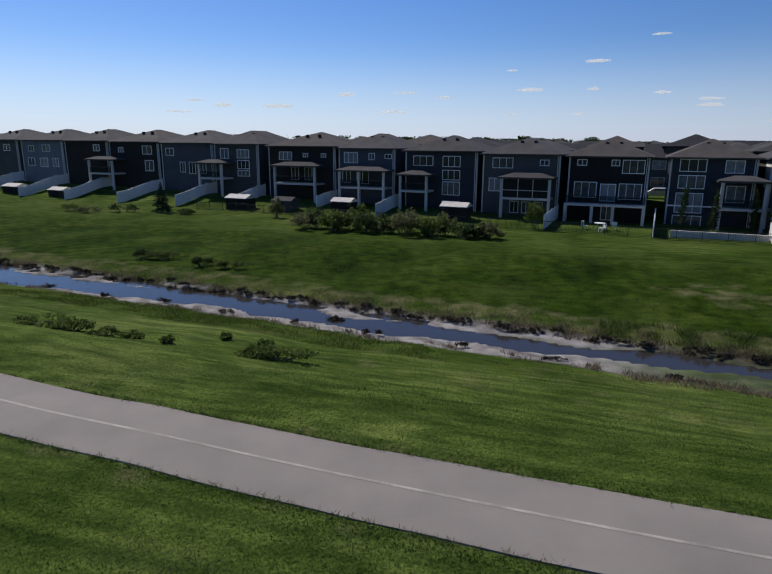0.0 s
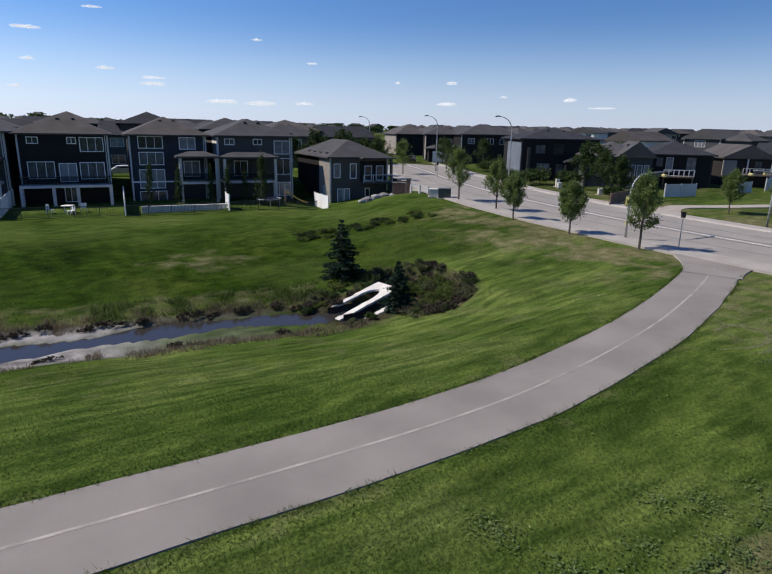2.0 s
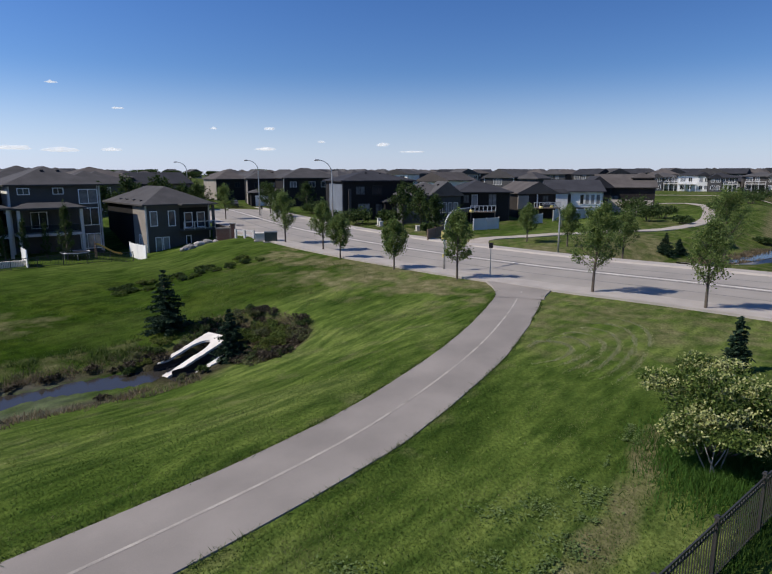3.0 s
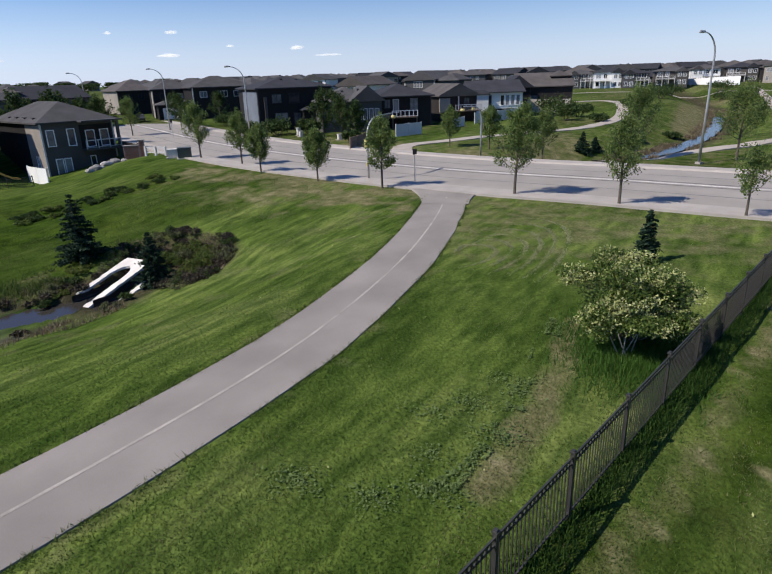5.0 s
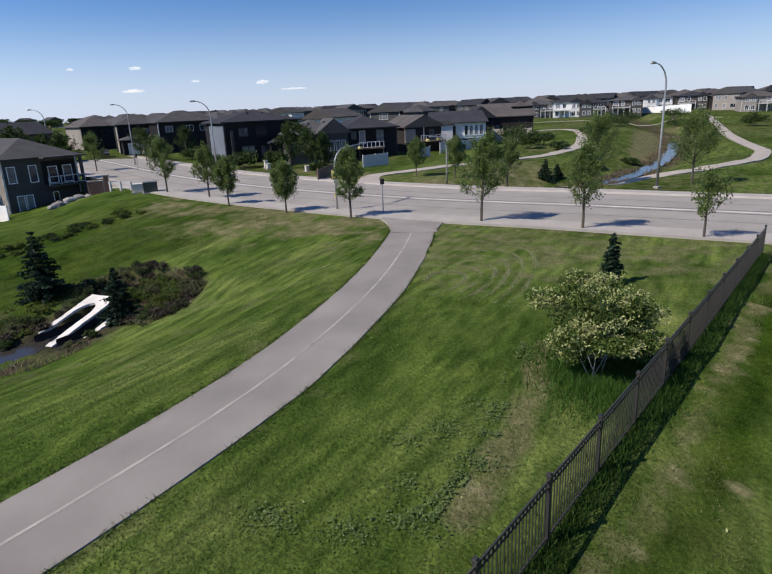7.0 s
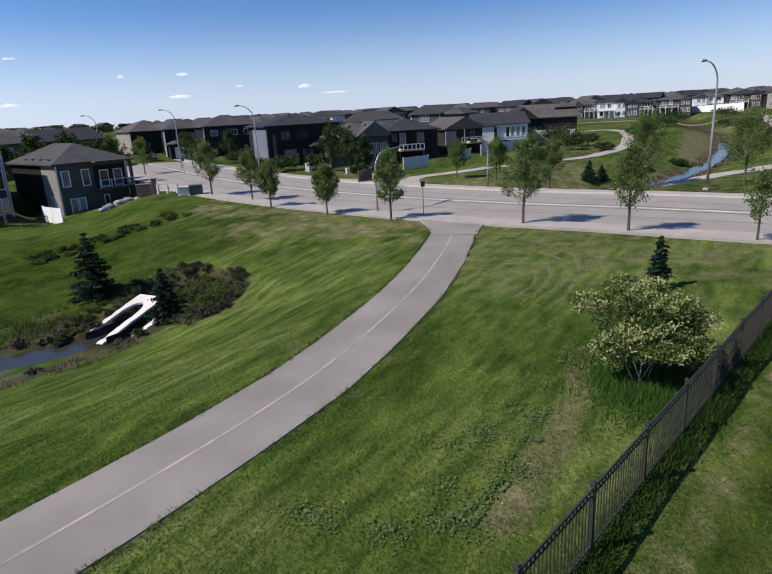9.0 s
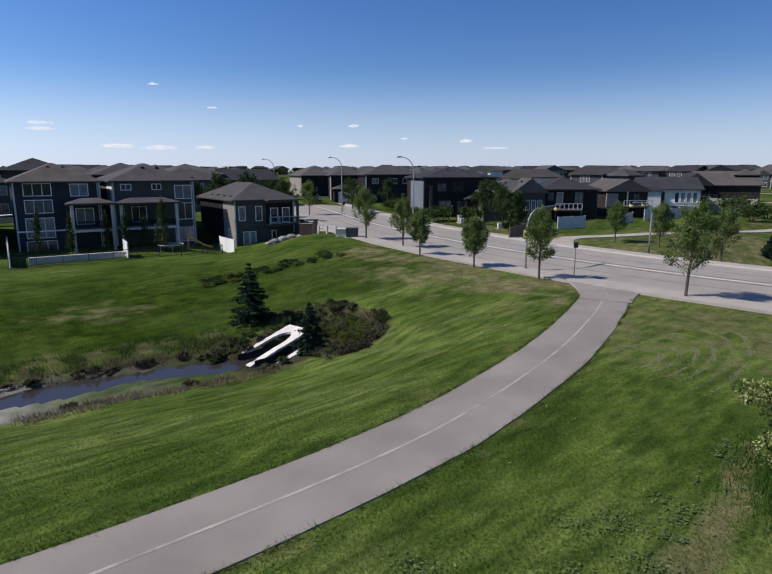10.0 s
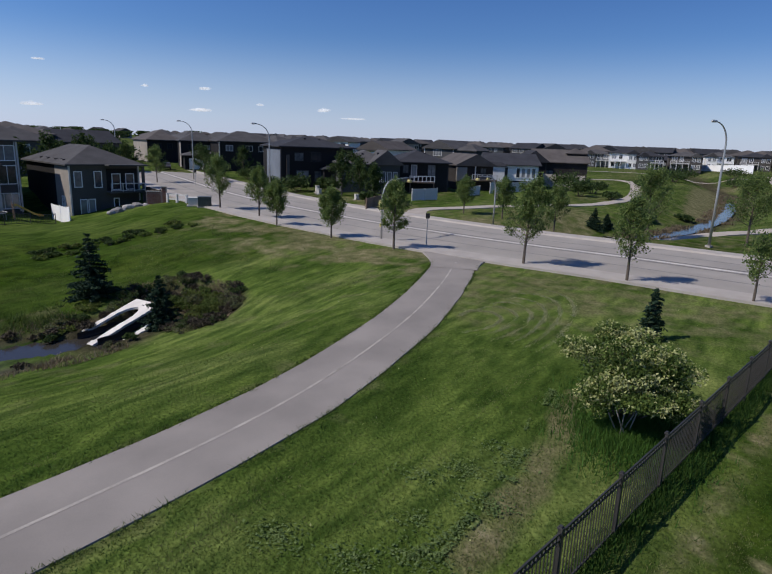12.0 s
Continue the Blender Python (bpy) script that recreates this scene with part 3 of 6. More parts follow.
    silt = (1 - smooth(np.abs(q - 30.7), 2.3, 2.9)) * (1 - 0.85 * smooth(s, -3, 3)) * (1 - smooth(s, 5, 9)) * smooth(np.abs(q - middle), half * 0.9, half * 1.1)
    silt = np.maximum(silt, bars(s, q))
    earth = earth * (1 - bars(s, q))
    for key, values in (("dry", dry), ("earth", earth), ("silt", silt), ("rank", rank)):
        ob.data.attributes.new(key, "FLOAT", "POINT").data.foreach_set("value", values.astype(np.float32))
    tagged(ob, "mown green park grass falling to a creek", "grass", kind="structure")


build_ground()

path = ribbon("path", PATH_LINE, [(-1.46, -0.15), (-1.41, 0.0), (-0.7, 0.012), (0, 0.02), (0.7, 0.012), (1.41, 0.0), (1.46, -0.15)], ASPHALT, wobble=0.06)
tagged(path, "grey-brown asphalt footpath curving through the grass", "path", kind="structure")
tagged(ribbon("path_line", PATH_LINE[:-4], [(-0.045, 0.024), (0.045, 0.024)], LINE_PAINT), "faded pale centre line painted on the path", "road marking", kind="structure")
tagged(ribbon("road", ROAD_LINE, [(-6.7, 0.02), (-3.3, 0.06), (0, 0.09), (3.3, 0.06), (6.7, 0.02)], ROAD), "grey asphalt street with worn wheel tracks", "road", kind="structure")
tagged(ribbon("road_line", ROAD_LINE, [(-0.16, 0.094), (0.16, 0.094)], ROAD_PAINT), "pale centre line painted on the street", "road marking", kind="structure")
SEAM = material("tar_seam", (0.13, 0.122, 0.115), 0.8, scale=0.4, amount=0.25, fine=12)
for off_, wide_ in ((-0.62, 0.10), (0.62, 0.10), (3.5, 0.07), (-3.5, 0.07)):
    tagged(ribbon("road_seam", ROAD_LINE, [(off_ - wide_, 0.101 - abs(off_) * 0.012), (off_ + wide_, 0.101 - abs(off_) * 0.012)], SEAM, wobble=0.0), "dark worn tar seam along the street", "road marking", kind="structure")
for name, sign, wide in (("pavement_far", -1, 2.3), ("pavement_near", 1, 1.7)):
    prof = [(-6.7 - wide, -0.1), (-6.7 - wide, 0.15), (-6.85, 0.16), (-6.7, 0.02)] if sign < 0 else [(6.7, 0.02), (6.85, 0.16), (6.7 + wide, 0.15), (6.7 + wide, -0.1)]
    tagged(ribbon(name, ROAD_LINE, prof, CONCRETE), "pale concrete kerb and sidewalk along the street", "sidewalk", kind="structure")

# water in the creek, and in the one beyond the street
WATER = glass("creek_water", (0.036, 0.033, 0.028), 0.12, 0.18)
creek_line = np.array([xy(s, 30.7 + 0.5 * math.sin(s * 0.21)) for s in np.arange(-120, 15, 1.0)])
tagged(ribbon("water", creek_line, [(-3.6, -3.03), (0, -3.03), (3.6, -3.03)], WATER), "dark shallow creek water reflecting the sky", "water", kind="structure")
tagged(ribbon("water_far", FAR_CREEK[6:][FAR_CREEK[6:, 0] < 136], [(-1.05, -1.72), (1.05, -1.72)], WATER, lift=lambda p: float(np.interp(math.hypot(*p), [0, 130, 280], [0, 0, 2.2]))), "narrow winding creek beyond the street", "water", kind="structure")


# ---------------------------------------------------------------- houses
def add_roof(bm, x0, x1, y0, y1, z, rise, over=0.5, kind="hip", thick=0.18):
    """A roof over a rectangle, with eaves; ridge along the longer side, or along y for 'gable_y'."""
    a0, a1, b0, b1 = x0 - over, x1 + over, y0 - over, y1 + over
    w, d = a1 - a0, b1 - b0
    low = [(a0, b0), (a1, b0), (a1, b1), (a0, b1)]
    if kind == "hip":
        k = min(w, d) / 2
        ridge = [((a0 + k), (b0 + b1) / 2), ((a1 - k), (b0 + b1) / 2)] if w >= d else [((a0 + a1) / 2, b0 + k), ((a0 + a1) / 2, b1 - k)]
    elif kind == "gable_y":
        ridge = [((a0 + a1) / 2, b0), ((a0 + a1) / 2, b1)]
    else:
        ridge = [(a0, (b0 + b1) / 2), (a1, (b0 + b1) / 2)]
    if abs(ridge[0][0] - ridge[1][0]) + abs(ridge[0][1] - ridge[1][1]) < 0.02:
        ridge[1] = (ridge[1][0] + 0.02, ridge[1][1])
    lv = [bm.verts.new((x, y, z - thick)) for x, y in low]
    uv = [bm.verts.new((x, y, z)) for x, y in low]
    rv = [bm.verts.new((x, y, z + rise)) for x, y in ridge]
    bm.faces.new(lv[::-1])
    for i in range(4):
        bm.faces.new((lv[i], lv[(i + 1) % 4], uv[(i + 1) % 4], uv[i]))
    if ridge[0][1] == ridge[1][1]:
        quads = ((uv[0], uv[1], rv[1], rv[0]), (uv[2], uv[3], rv[0], rv[1]), (uv[1], uv[2], rv[1]), (uv[3], uv[0], rv[0]))
    else:
        quads = ((uv[1], uv[2], rv[1], rv[0]), (uv[3], uv[0], rv[0], rv[1]), (uv[0], uv[1], rv[0]), (uv[2], uv[3], rv[1]))
    for f in quads:
        bm.faces.new(f)


def window(parent, x, z, w, h, y=0.0, cols=0, rows=1, trim=WHITE, side="front", name="window"):
    """A window on a wall plane: frame proud of the wall, panes set back in it, mullions. side: which way the wall faces."""
    cols = cols or (3 if w > 2.2 else 2)
    holder = tagged(new(name), "")
    holder.parent = parent
    t = 0.09

    def put(nm, dims, mat):
        bm = bmesh.new()
        for (a0, a1, c0, c1, d0, d1) in dims:
            if side == "front":
                add_box(bm, x + a0, x + a1, y - d1, y - d0, z + c0, z + c1)
            elif side == "left":
                add_box(bm, y - d1, y - d0, x + a0, x + a1, z + c0, z + c1)
            else:
                add_box(bm, y + d0, y + d1, x + a0, x + a1, z + c0, z + c1)
        part(nm, bm, mat, holder)
    bars = [(0, t, 0, h, 0, 0.09), (w - t, w, 0, h, 0, 0.09), (t, w - t, 0, t, 0, 0.11), (t, w - t, h - t, h, 0, 0.09)]
    for i in range(1, cols):
        bars.append((w * i / cols - 0.03, w * i / cols + 0.03, t, h - t, 0, 0.07))
    for i in range(1, rows):
        bars.append((t, w - t, h * i / rows - 0.03, h * i / rows + 0.03, 0, 0.066))
    put("frame", bars, trim)
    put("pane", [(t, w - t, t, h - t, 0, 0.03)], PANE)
    return holder


def house(x, y, turn, w, d, base, eave, wall, roof, rise=1.9, kind="hip", label="", trim=TRIM):
    """A house with its visible face on local y = 0, looking towards -y; x runs along that face."""
    h = new("house")
    h.matrix_world = pose(x, y, base, 0, 0, turn)
    tagged(h, label or f"{wall} sided two-storey house with a hip shingle roof", "house", "houses round the park")
    top = eave - base
    part("wall", boxes((0, w, 0, d, -1.5, top)), WALLS[wall], h)
    if kind != "hip":
        bm = bmesh.new()
        add_roof(bm, 0, w, 0, d, top - 0.02, rise * 0.9, -0.02, kind, 0.02)
        part("gable", bm, WALLS[wall], h)
    bm = bmesh.new()
    add_roof(bm, 0, w, 0, d, top, rise, 0.5, kind)
    part("roof", bm, ROOFS[roof], h)
    if trim:
        part("corner_board", boxes((-0.03, 0.16, -0.03, 0.16, -0.3, top - 0.2)), trim, h)
        part("corner_board", boxes((w - 0.16, w + 0.03, -0.03, 0.16, -0.3, top - 0.2)), trim, h)
    return h


def porch(h, x0, x1, deck, top, deep=3.0, base=0.0, posts=(0, 1), rail=True, screen=False, roof=True):
    """A covered deck on posts in front of a house's face."""
    if roof:
        bm = bmesh.new()
        add_roof(bm, x0 - 0.1, x1 + 0.1, -deep, -0.02, top, 0.55, 0.3, "hip", 0.22)
        part("porch_roof", bm, ROOFS[0], h)
    part("deck", boxes((x0, x1, -deep, -0.02, deck - 0.28, deck)), TRIM, h)
    for f in posts:
        px = x0 + 0.15 + f * (x1 - x0 - 0.3)
        part("column", boxes((px - 0.17, px + 0.17, -deep + 0.05, -deep + 0.39, base - 0.4, (top - 0.2) if roof else deck - 0.28)), TRIM, h)
    if rail:
        r = part("railing", boxes((x0, x1, -deep + 0.16, -deep + 0.22, deck + 0.95, deck + 1.02), (x0, x1, -deep + 0.16, -deep + 0.22, deck + 0.08, deck + 0.13)), BLACK, h)
        part("pane", boxes((x0 + 0.05, x1 - 0.05, -deep + 0.18, -deep + 0.20, deck + 0.13, deck + 0.95)), CLEAR_GLASS, r)
    if screen:
        part("mullion", boxes(*[(x0 + 0.32 + f * (x1 - x0 - 0.64) - 0.04, x0 + 0.32 + f * (x1 - x0 - 0.64) + 0.04, -deep + 0.05, -deep + 0.099, deck + 0.02, top - 0.25) for f in (0.34, 0.67)], (x0 + 0.3, x1 - 0.3, -deep + 0.04, -deep + 0.09, deck + 0.9, deck + 0.98)), TRIM, h)
        part("screen", boxes((x0 + 0.3, x1 - 0.3, -deep + 0.1, -deep + 0.13, deck + 0.02, top - 0.25)), WALLS["dark"], h)


def eave_top(h, b, eave):
    """The height of a row house's eaves over its base."""
    return (eave or b + 8.1) - b


def row_house(s0, s1, wall, roof, windows, eave=None, d=13.0, rise=2.2, q=80.0, label=""):
    b = float(base_of_row((s0 + s1) / 2))
    p = xy(s0, q)
    h = house(p[0], p[1], ROW_TURN, s1 - s0, d, b, eave or b + 8.1, wall, roof, rise, label=label)
    for win in windows:
        window(h, *win)
    w = s1 - s0
    for k in (0.42, 0.6):
        part("roof_vent", boxes((w * k, w * k + 0.35, 3.2, 3.6, eave_top(h, b, eave) + 1.0, eave_top(h, b, eave) + 1.75)), ROOFS[2], h)
    part("downspout", boxes((w - 0.35, w - 0.25, -0.09, -0.005, -0.2, eave_top(h, b, eave) - 0.15)), TRIM, h)
    return h


h = row_house(-128, -116.2, "grey", 0, [(3, 5.9, 2.0, 1.3), (7.5, 5.9, 2.0, 1.3)])
h = row_house(-115, -103.3, "lightblue", 0, [(2, 5.9, 1.6, 1.2), (6, 5.9, 2.2, 1.3), (1.5, 3.1, 2.0, 1.6), (5, 3.0, 2.2, 1.7), (8.6, 3.0, 1.6, 1.7)], label="light blue sided house with a grey hip roof")
h = row_house(-102.6, -91.5, "brown", 0, [(7.5, 6.2, 1.6, 1.2)])
h = row_house(-91, -79.2, "brown", 1, [(8, 5.9, 2.2, 1.5), (8.4, 3.0, 2.0, 1.9), (2.2, 6.2, 1.2, 0.9)])
porch(h, -2.5, 3.5, 2.6, 5.0, posts=(0, 1))
h = row_house(-78.6, -67.4, "blue", 0, [(1.0, 5.9, 1.8, 1.3), (4.0, 3.1, 1.2, 1.8), (6.0, 2.9, 1.4, 2.0), (8.3, 3.0, 1.4, 1.8)])
h = row_house(-67, -58.2, "slate", 0, [(1.2, 5.7, 1.7, 1.7), (4.6, 5.8, 2.4, 1.4), (4.6, 4.1, 2.4, 1.4), (4.6, 2.9, 2.4, 1.0)])
porch(h, -1.2, 3.6, 2.7, 5.1, posts=(0, 1))
h = row_house(-56.2, -44.1, "brown", 1, [(2.0, 5.9, 2.4, 1.3), (6.4, 6.4, 0.9, 0.6), (9.6, 6.4, 0.9, 0.6), (4.2, 2.9, 1.4, 2.0), (6.6, 2.9, 1.4, 2.0)])
porch(h, 2.8, 10.2, 2.6, 5.2, posts=(0, 1))
h = row_house(-43.5, -34.3, "blue", 0, [(0.9, 5.9, 2.3, 1.6), (5.0, 6.4, 1.0, 1.0), (7.6, 6.6, 1.1, 0.7), (0.6, 3.0, 1.4, 1.8), (3.0, 2.9, 2.0, 2.0)])
porch(h, 1.4, 8.8, 2.6, 5.0, posts=(0, 0.45, 1))
h = row_house(-32.6, -22.0, "navy", 0, [(1.2, 6.0, 3.0, 1.4), (5.6, 5.9, 2.6, 1.5), (5.6, 4.1, 2.6, 1.4), (5.6, 2.0, 2.6, 1.9), (5.6, -0.4, 2.6, 1.6)], label="navy sided house with tall stacked windows and a pale porch")
porch(h, 0.2, 4.4, 2.7, 4.9, posts=(0, 1))
h = row_house(-21.2, -11.0, "grey", 0, [(1.3, 6.2, 2.8, 1.4), (7.6, 6.6, 1.2, 0.8), (0.9, 3.1, 2.4, 1.8), (3.9, 0.3, 1.2, 1.6), (5.5, 0.3, 1.2, 1.6), (7.1, 0.3, 1.2, 1.6)], label="grey sided house with a dark screened porch")
porch(h, 3.2, 9.6, 2.6, 5.2, posts=(0, 1), screen=True)
h = row_house(-9.9, -0.4, "dark", 1, [(1.0, 6.9, 1.2, 0.8), (5.1, 6.9, 1.0, 0.8), (6.4, 6.0, 2.6, 1.7), (0.8, 2.9, 2.8, 2.0), (4.0, 2.5, 1.9, 2.2), (6.2, 2.8, 2.7, 2.0), (4.3, 0.1, 1.4, 2.0)], label="dark brown sided house with a wide pale deck on posts")
porch(h, 0.0, 9.5, 2.3, 5.2, posts=(0, 0.35, 0.62, 1), roof=False, deep=2.4)
h = row_house(1.9, 11.0, "navy", 1, [(1.0, 6.4, 2.9, 1.5), (5.8, 6.3, 2.0, 1.5), (1.0, 4.4, 2.9, 1.6), (0.9, 1.5, 3.0, 2.4), (0.8, -0.6, 3.2, 1.8), (6.2, 2.9, 2.0, 2.0)], label="navy sided house with white banding and a pale porch")
porch(h, 5.4, 10.0, 2.5, 5.6, posts=(0, 1))
part("band", boxes((0.0, 5.3, -0.06, 0.0, 2.25, 2.42)), WHITE, h)
h = row_house(12.4, 22.3, "taupe", 0, [(0.9, 6.9, 1.3, 0.8), (4.6, 6.9, 1.2, 0.8), (7.4, 5.7, 2.2, 1.8), (7.6, 3.0, 2.0, 2.2), (7.2, 0.1, 2.4, 1.9), (2.0, 2.9, 1.8, 2.0)], label="grey-brown sided house with a covered deck")
porch(h, 0.2, 7.0, 2.5, 5.5, posts=(0, 1))
# white panel puts the sunlight on the side wall into its colour
part("light_shade_panel", boxes((-0.06, -0.004, 0.2, 4.0, 4.6, 7.9)), WALLS["white"], h, "white panel painting sunlight onto the side wall")

# corner house by the street
p = xy(26.0, 75.0)
h = house(p[0], p[1], ROW_TURN, 8.4, 15.0, -2.6, 3.85, "taupe", 0, 2.15, label="grey sided corner bungalow with a walk-out basement")
for win in ((0.5, 3.7, 0.95, 1.9), (2.8, 3.6, 0.95, 2.0), (1.0, 0.2, 0.85, 2.1), (1.95, 0.2, 0.85, 2.1), (5.0, 1.0, 0.7, 1.3)):
    window(h, *win, 0.0, 1)
# flat dark sheet on the wall, painting the balcony's shade
part("shade_sheet", boxes((4.3, 8.1, -0.02, 0.0, 3.2, 5.9)), WALLS["dark"], h, "dark sheet painted as the shade of the covered balcony")
for x in (4.9, 6.6):
    window(h, x, 3.3, 1.1, 2.0, -0.02, 1)
part("deck", boxes((4.2, 8.5, -1.5, -0.03, 2.95, 3.15)), WALLS["taupe"], h)
r = part("railing", boxes((4.2, 8.5, -1.5, -1.43, 4.1, 4.2), (4.2, 8.5, -1.5, -1.45, 3.3, 3.36)), TRIM, h)
for k in range(4):
    part("baluster", boxes((4.2 + 1.4 * k, 4.29 + 1.4 * k, -1.5, -1.41, 3.151, 4.1)), TRIM, r)
part("column", boxes((8.2, 8.5, -1.4, -1.1, 3.151, 6.2), (8.2, 8.5, -1.4, -1.1, -0.5, 2.949)), WALLS["taupe"], h)
part("roof_lip", boxes((4.0, 8.9, -1.7, -0.5, 6.27, 6.45)), ROOFS[0], h)
# one side wall: sunlit front part painted beige
part("light_shade_panel", boxes((-0.06, -0.004, 0.1, 4.4, 0.2, 6.1)), WALLS["beige"], h, "beige panel painting the sunlit part of the side wall")
# rear part painted dark for the neighbouring house's shadow
part("light_shade_panel", boxes((-0.05, -0.004, 4.41, 14.9, -0.5, 6.2)), WALLS["dark"], h, "dark brown panel painting the shaded part of the side wall")
window(h, 1.6, 1.0, 0.9, 1.6, -0.06, side="left")
for k in range(7):
    part("roof_vent", boxes((0.2 + 0.25 * (k % 2), 0.5 + 0.25 * (k % 2), 2.0 + 1.3 * k, 2.3 + 1.3 * k, 6.5, 6.95)), ROOFS[2], h)


# houses beyond the street
def fill_house(kind_seed, w, d, eave, wall, roof, kind):
    h = house(0, 0, 0, w, d, 0, eave, wall, roof, 2.3, kind, f"{wall} sided house among the far roofs", DARK_TRIM)
    r = random.Random(kind_seed)
    for z in ((0.9, 3.7) if eave > 4.5 else (0.9,)):
        x = 1.0
        while x < w - 2.2:
            wd = r.choice((1.2, 1.8, 2.2))
            window(h, x, z, wd, 1.5, trim=DARK_TRIM if wall in ('dark', 'brown') else TRIM)
            x += wd + r.uniform(1.0, 2.4)
    return h


def stand(proto, x, y, turn, scale=1.0):
    c = copy_thing(proto, pose(x, y, ground_z(x, y) - 0.1, 0, 0, turn))
    return c


PROTOS = [fill_house(1, 11, 12, 5.8, "grey", 0, "hip"), fill_house(2, 12, 11, 5.6, "brown", 1, "hip"), fill_house(3, 10, 13, 5.9, "beige", 0, "gable_y"),
          fill_house(4, 12, 12, 3.2, "dark", 2, "hip"), fill_house(5, 11, 12, 5.7, "slate", 2, "gable_x"), fill_house(6, 11, 11, 5.8, "white", 0, "gable_y")]
rnd = random.Random(7)


def polar(az, dist):
    return dist * math.sin(radians(az)), dist * math.cos(radians(az))


used = [False] * len(PROTOS)


def settle(k, x, y, turn):
    if not used[k]:
        used[k] = True
        PROTOS[k].matrix_world = pose(x, y, ground_z(x, y) - 0.1, 0, 0, turn)
    else:
        stand(PROTOS[k], x, y, turn)


for q, shift in ((112, 0), (132, 5), (165, 2), (186, 7), (225, 0), (262, 5), (300, 2), (345, 3)):
    s = -190 + shift
    while s < 130:
        x, y = xy(s, q)
        if np.min(np.hypot(*(ROAD_LINE - (x, y)).T)) > 24 and not (np.interp(y, ROAD_LINE[:, 1], ROAD_LINE[:, 0]) < x and q < 150):
            settle(rnd.choice((0, 0, 1, 1, 3, 4, 5 if q > 200 else 0)), x, y, ROW_TURN + rnd.choice((0, 180, 0)))
        s += rnd.uniform(12.5, 15)
for dist, a0, a1 in ((265, 62, 108), (300, 60, 112), (345, 58, 116), (400, 56, 120), (470, 56, 120), (560, 40, 122)):
    a = a0
    while a < a1:
        x, y = polar(a + rnd.uniform(-0.5, 0.5), dist + rnd.uniform(-10, 10))
        if np.min(np.hypot(*(FAR_CREEK - (x, y)).T)) > 22 and np.min(np.hypot(*(ROAD_LINE - (x, y)).T)) > 24:
            settle(rnd.choice((0, 1, 2, 3, 4, 1, 0, 5)), x, y, -a + 90 + rnd.choice((0, 25, -30)) - 90)
        a += math.degrees(rnd.uniform(13, 18) / dist)

# the nearer ones, along the street
def facing(az, dist, w, d, base, eave, wall, roof, rise, kind, label, turn=None, wins=(), trim=DARK_TRIM):
    x, y = polar(az, dist)
    h = house(x, y, -az if turn is None else turn, w, d, base, eave, wall, roof, rise, kind, label, trim)
    for win in wins:
        window(h, *win, trim=trim)
    return h


h = facing(49.4, 168, 9, 12, 0.6, 6.4, "dark", 1, 2.4, "hip", "dark house with brown hip roof, side wall tinted for sunlight", -32, ((2, 3.4, 1.5, 1.5), (5, 3.4, 1.5, 1.5)))
# side towards the sun made beige, sunlight put into the colour
part("light_shade_panel", boxes((-0.07, -0.004, 0.3, 11.7, 0.2, 5.6)), WALLS["beige"], h, "beige panel painting sunlight on the side wall")
h = facing(52.2, 148, 8, 11, 0.2, 6.6, "dark", 0, 2.2, "hip", "dark two-storey house with an attached garage", -48, ((1.5, 4.2, 1.6, 1.3), (5, 4.2, 1.6, 1.3)))
# beige again paints the sun on this side of the dark house
part("light_shade_panel", boxes((-0.07, -0.004, 0.3, 4.5, 0.2, 6.0)), WALLS["beige"], h, "beige panel painting sunlight on the side wall")
bm = bmesh.new()
add_roof(bm, 0.2, 8.2, -5.5, -0.05, 3.2, 1.1, 0.5, "hip")
part("garage_roof", bm, ROOFS[0], h)
part("garage", boxes((0.3, 8.0, -5.4, -0.01, -0.5, 3.05)), WALLS["dark"], h)
part("garage_door", boxes((1.2, 6.8, -5.5, -5.41, 0.1, 2.5)), WHITE, h, "pale double garage door")
facing(55.5, 140, 13, 11, 0.2, 6.8, "dark", 0, 2.3, "hip", "dark two-storey house with a grey hip roof", -42, ((1.5, 4.4, 1.6, 1.3), (6, 4.4, 1.6, 1.3), (9, 4.4, 2.0, 1.3)), TRIM)
def wing(h, x0, x1, y0, y1, eave, rise, kind, wall, roof, over=0.4):
    """A lower or projecting block of a house with its own roof."""
    part("wing", boxes((x0, x1, y0, y1, -0.5, eave)), WALLS[wall], h)
    if kind != "hip":
        bm = bmesh.new()
        add_roof(bm, x0, x1, y0, y1, eave - 0.02, rise * 0.9, -0.02, kind, 0.02)
        part("gable", bm, WALLS[wall], h)
    bm = bmesh.new()
    add_roof(bm, x0, x1, y0, y1, eave, rise, over, kind, 0.16)
    part("wing_roof", bm, ROOFS[roof], h)


def balcony(h, x0, x1, deck, deep=2.2, mat=None, posts=5):
    """An open deck with a railing of posts and bars, on legs."""
    part("deck", boxes((x0, x1, -deep, -0.01, deck - 0.2, deck)), WOOD, h)
    r = part("railing", boxes((x0, x1, -deep, -deep + 0.07, deck + 0.86, deck + 0.95), (x0, x1, -deep, -deep + 0.05, deck + 0.1, deck + 0.15)), mat or WHITE, h)
    for k in range(posts):
        x = x0 + k * (x1 - x0 - 0.1) / (posts - 1)
        part("baluster", boxes((x, x + 0.1, -deep, -deep + 0.1, deck + 0.001, deck + 0.86)), mat or WHITE, r)
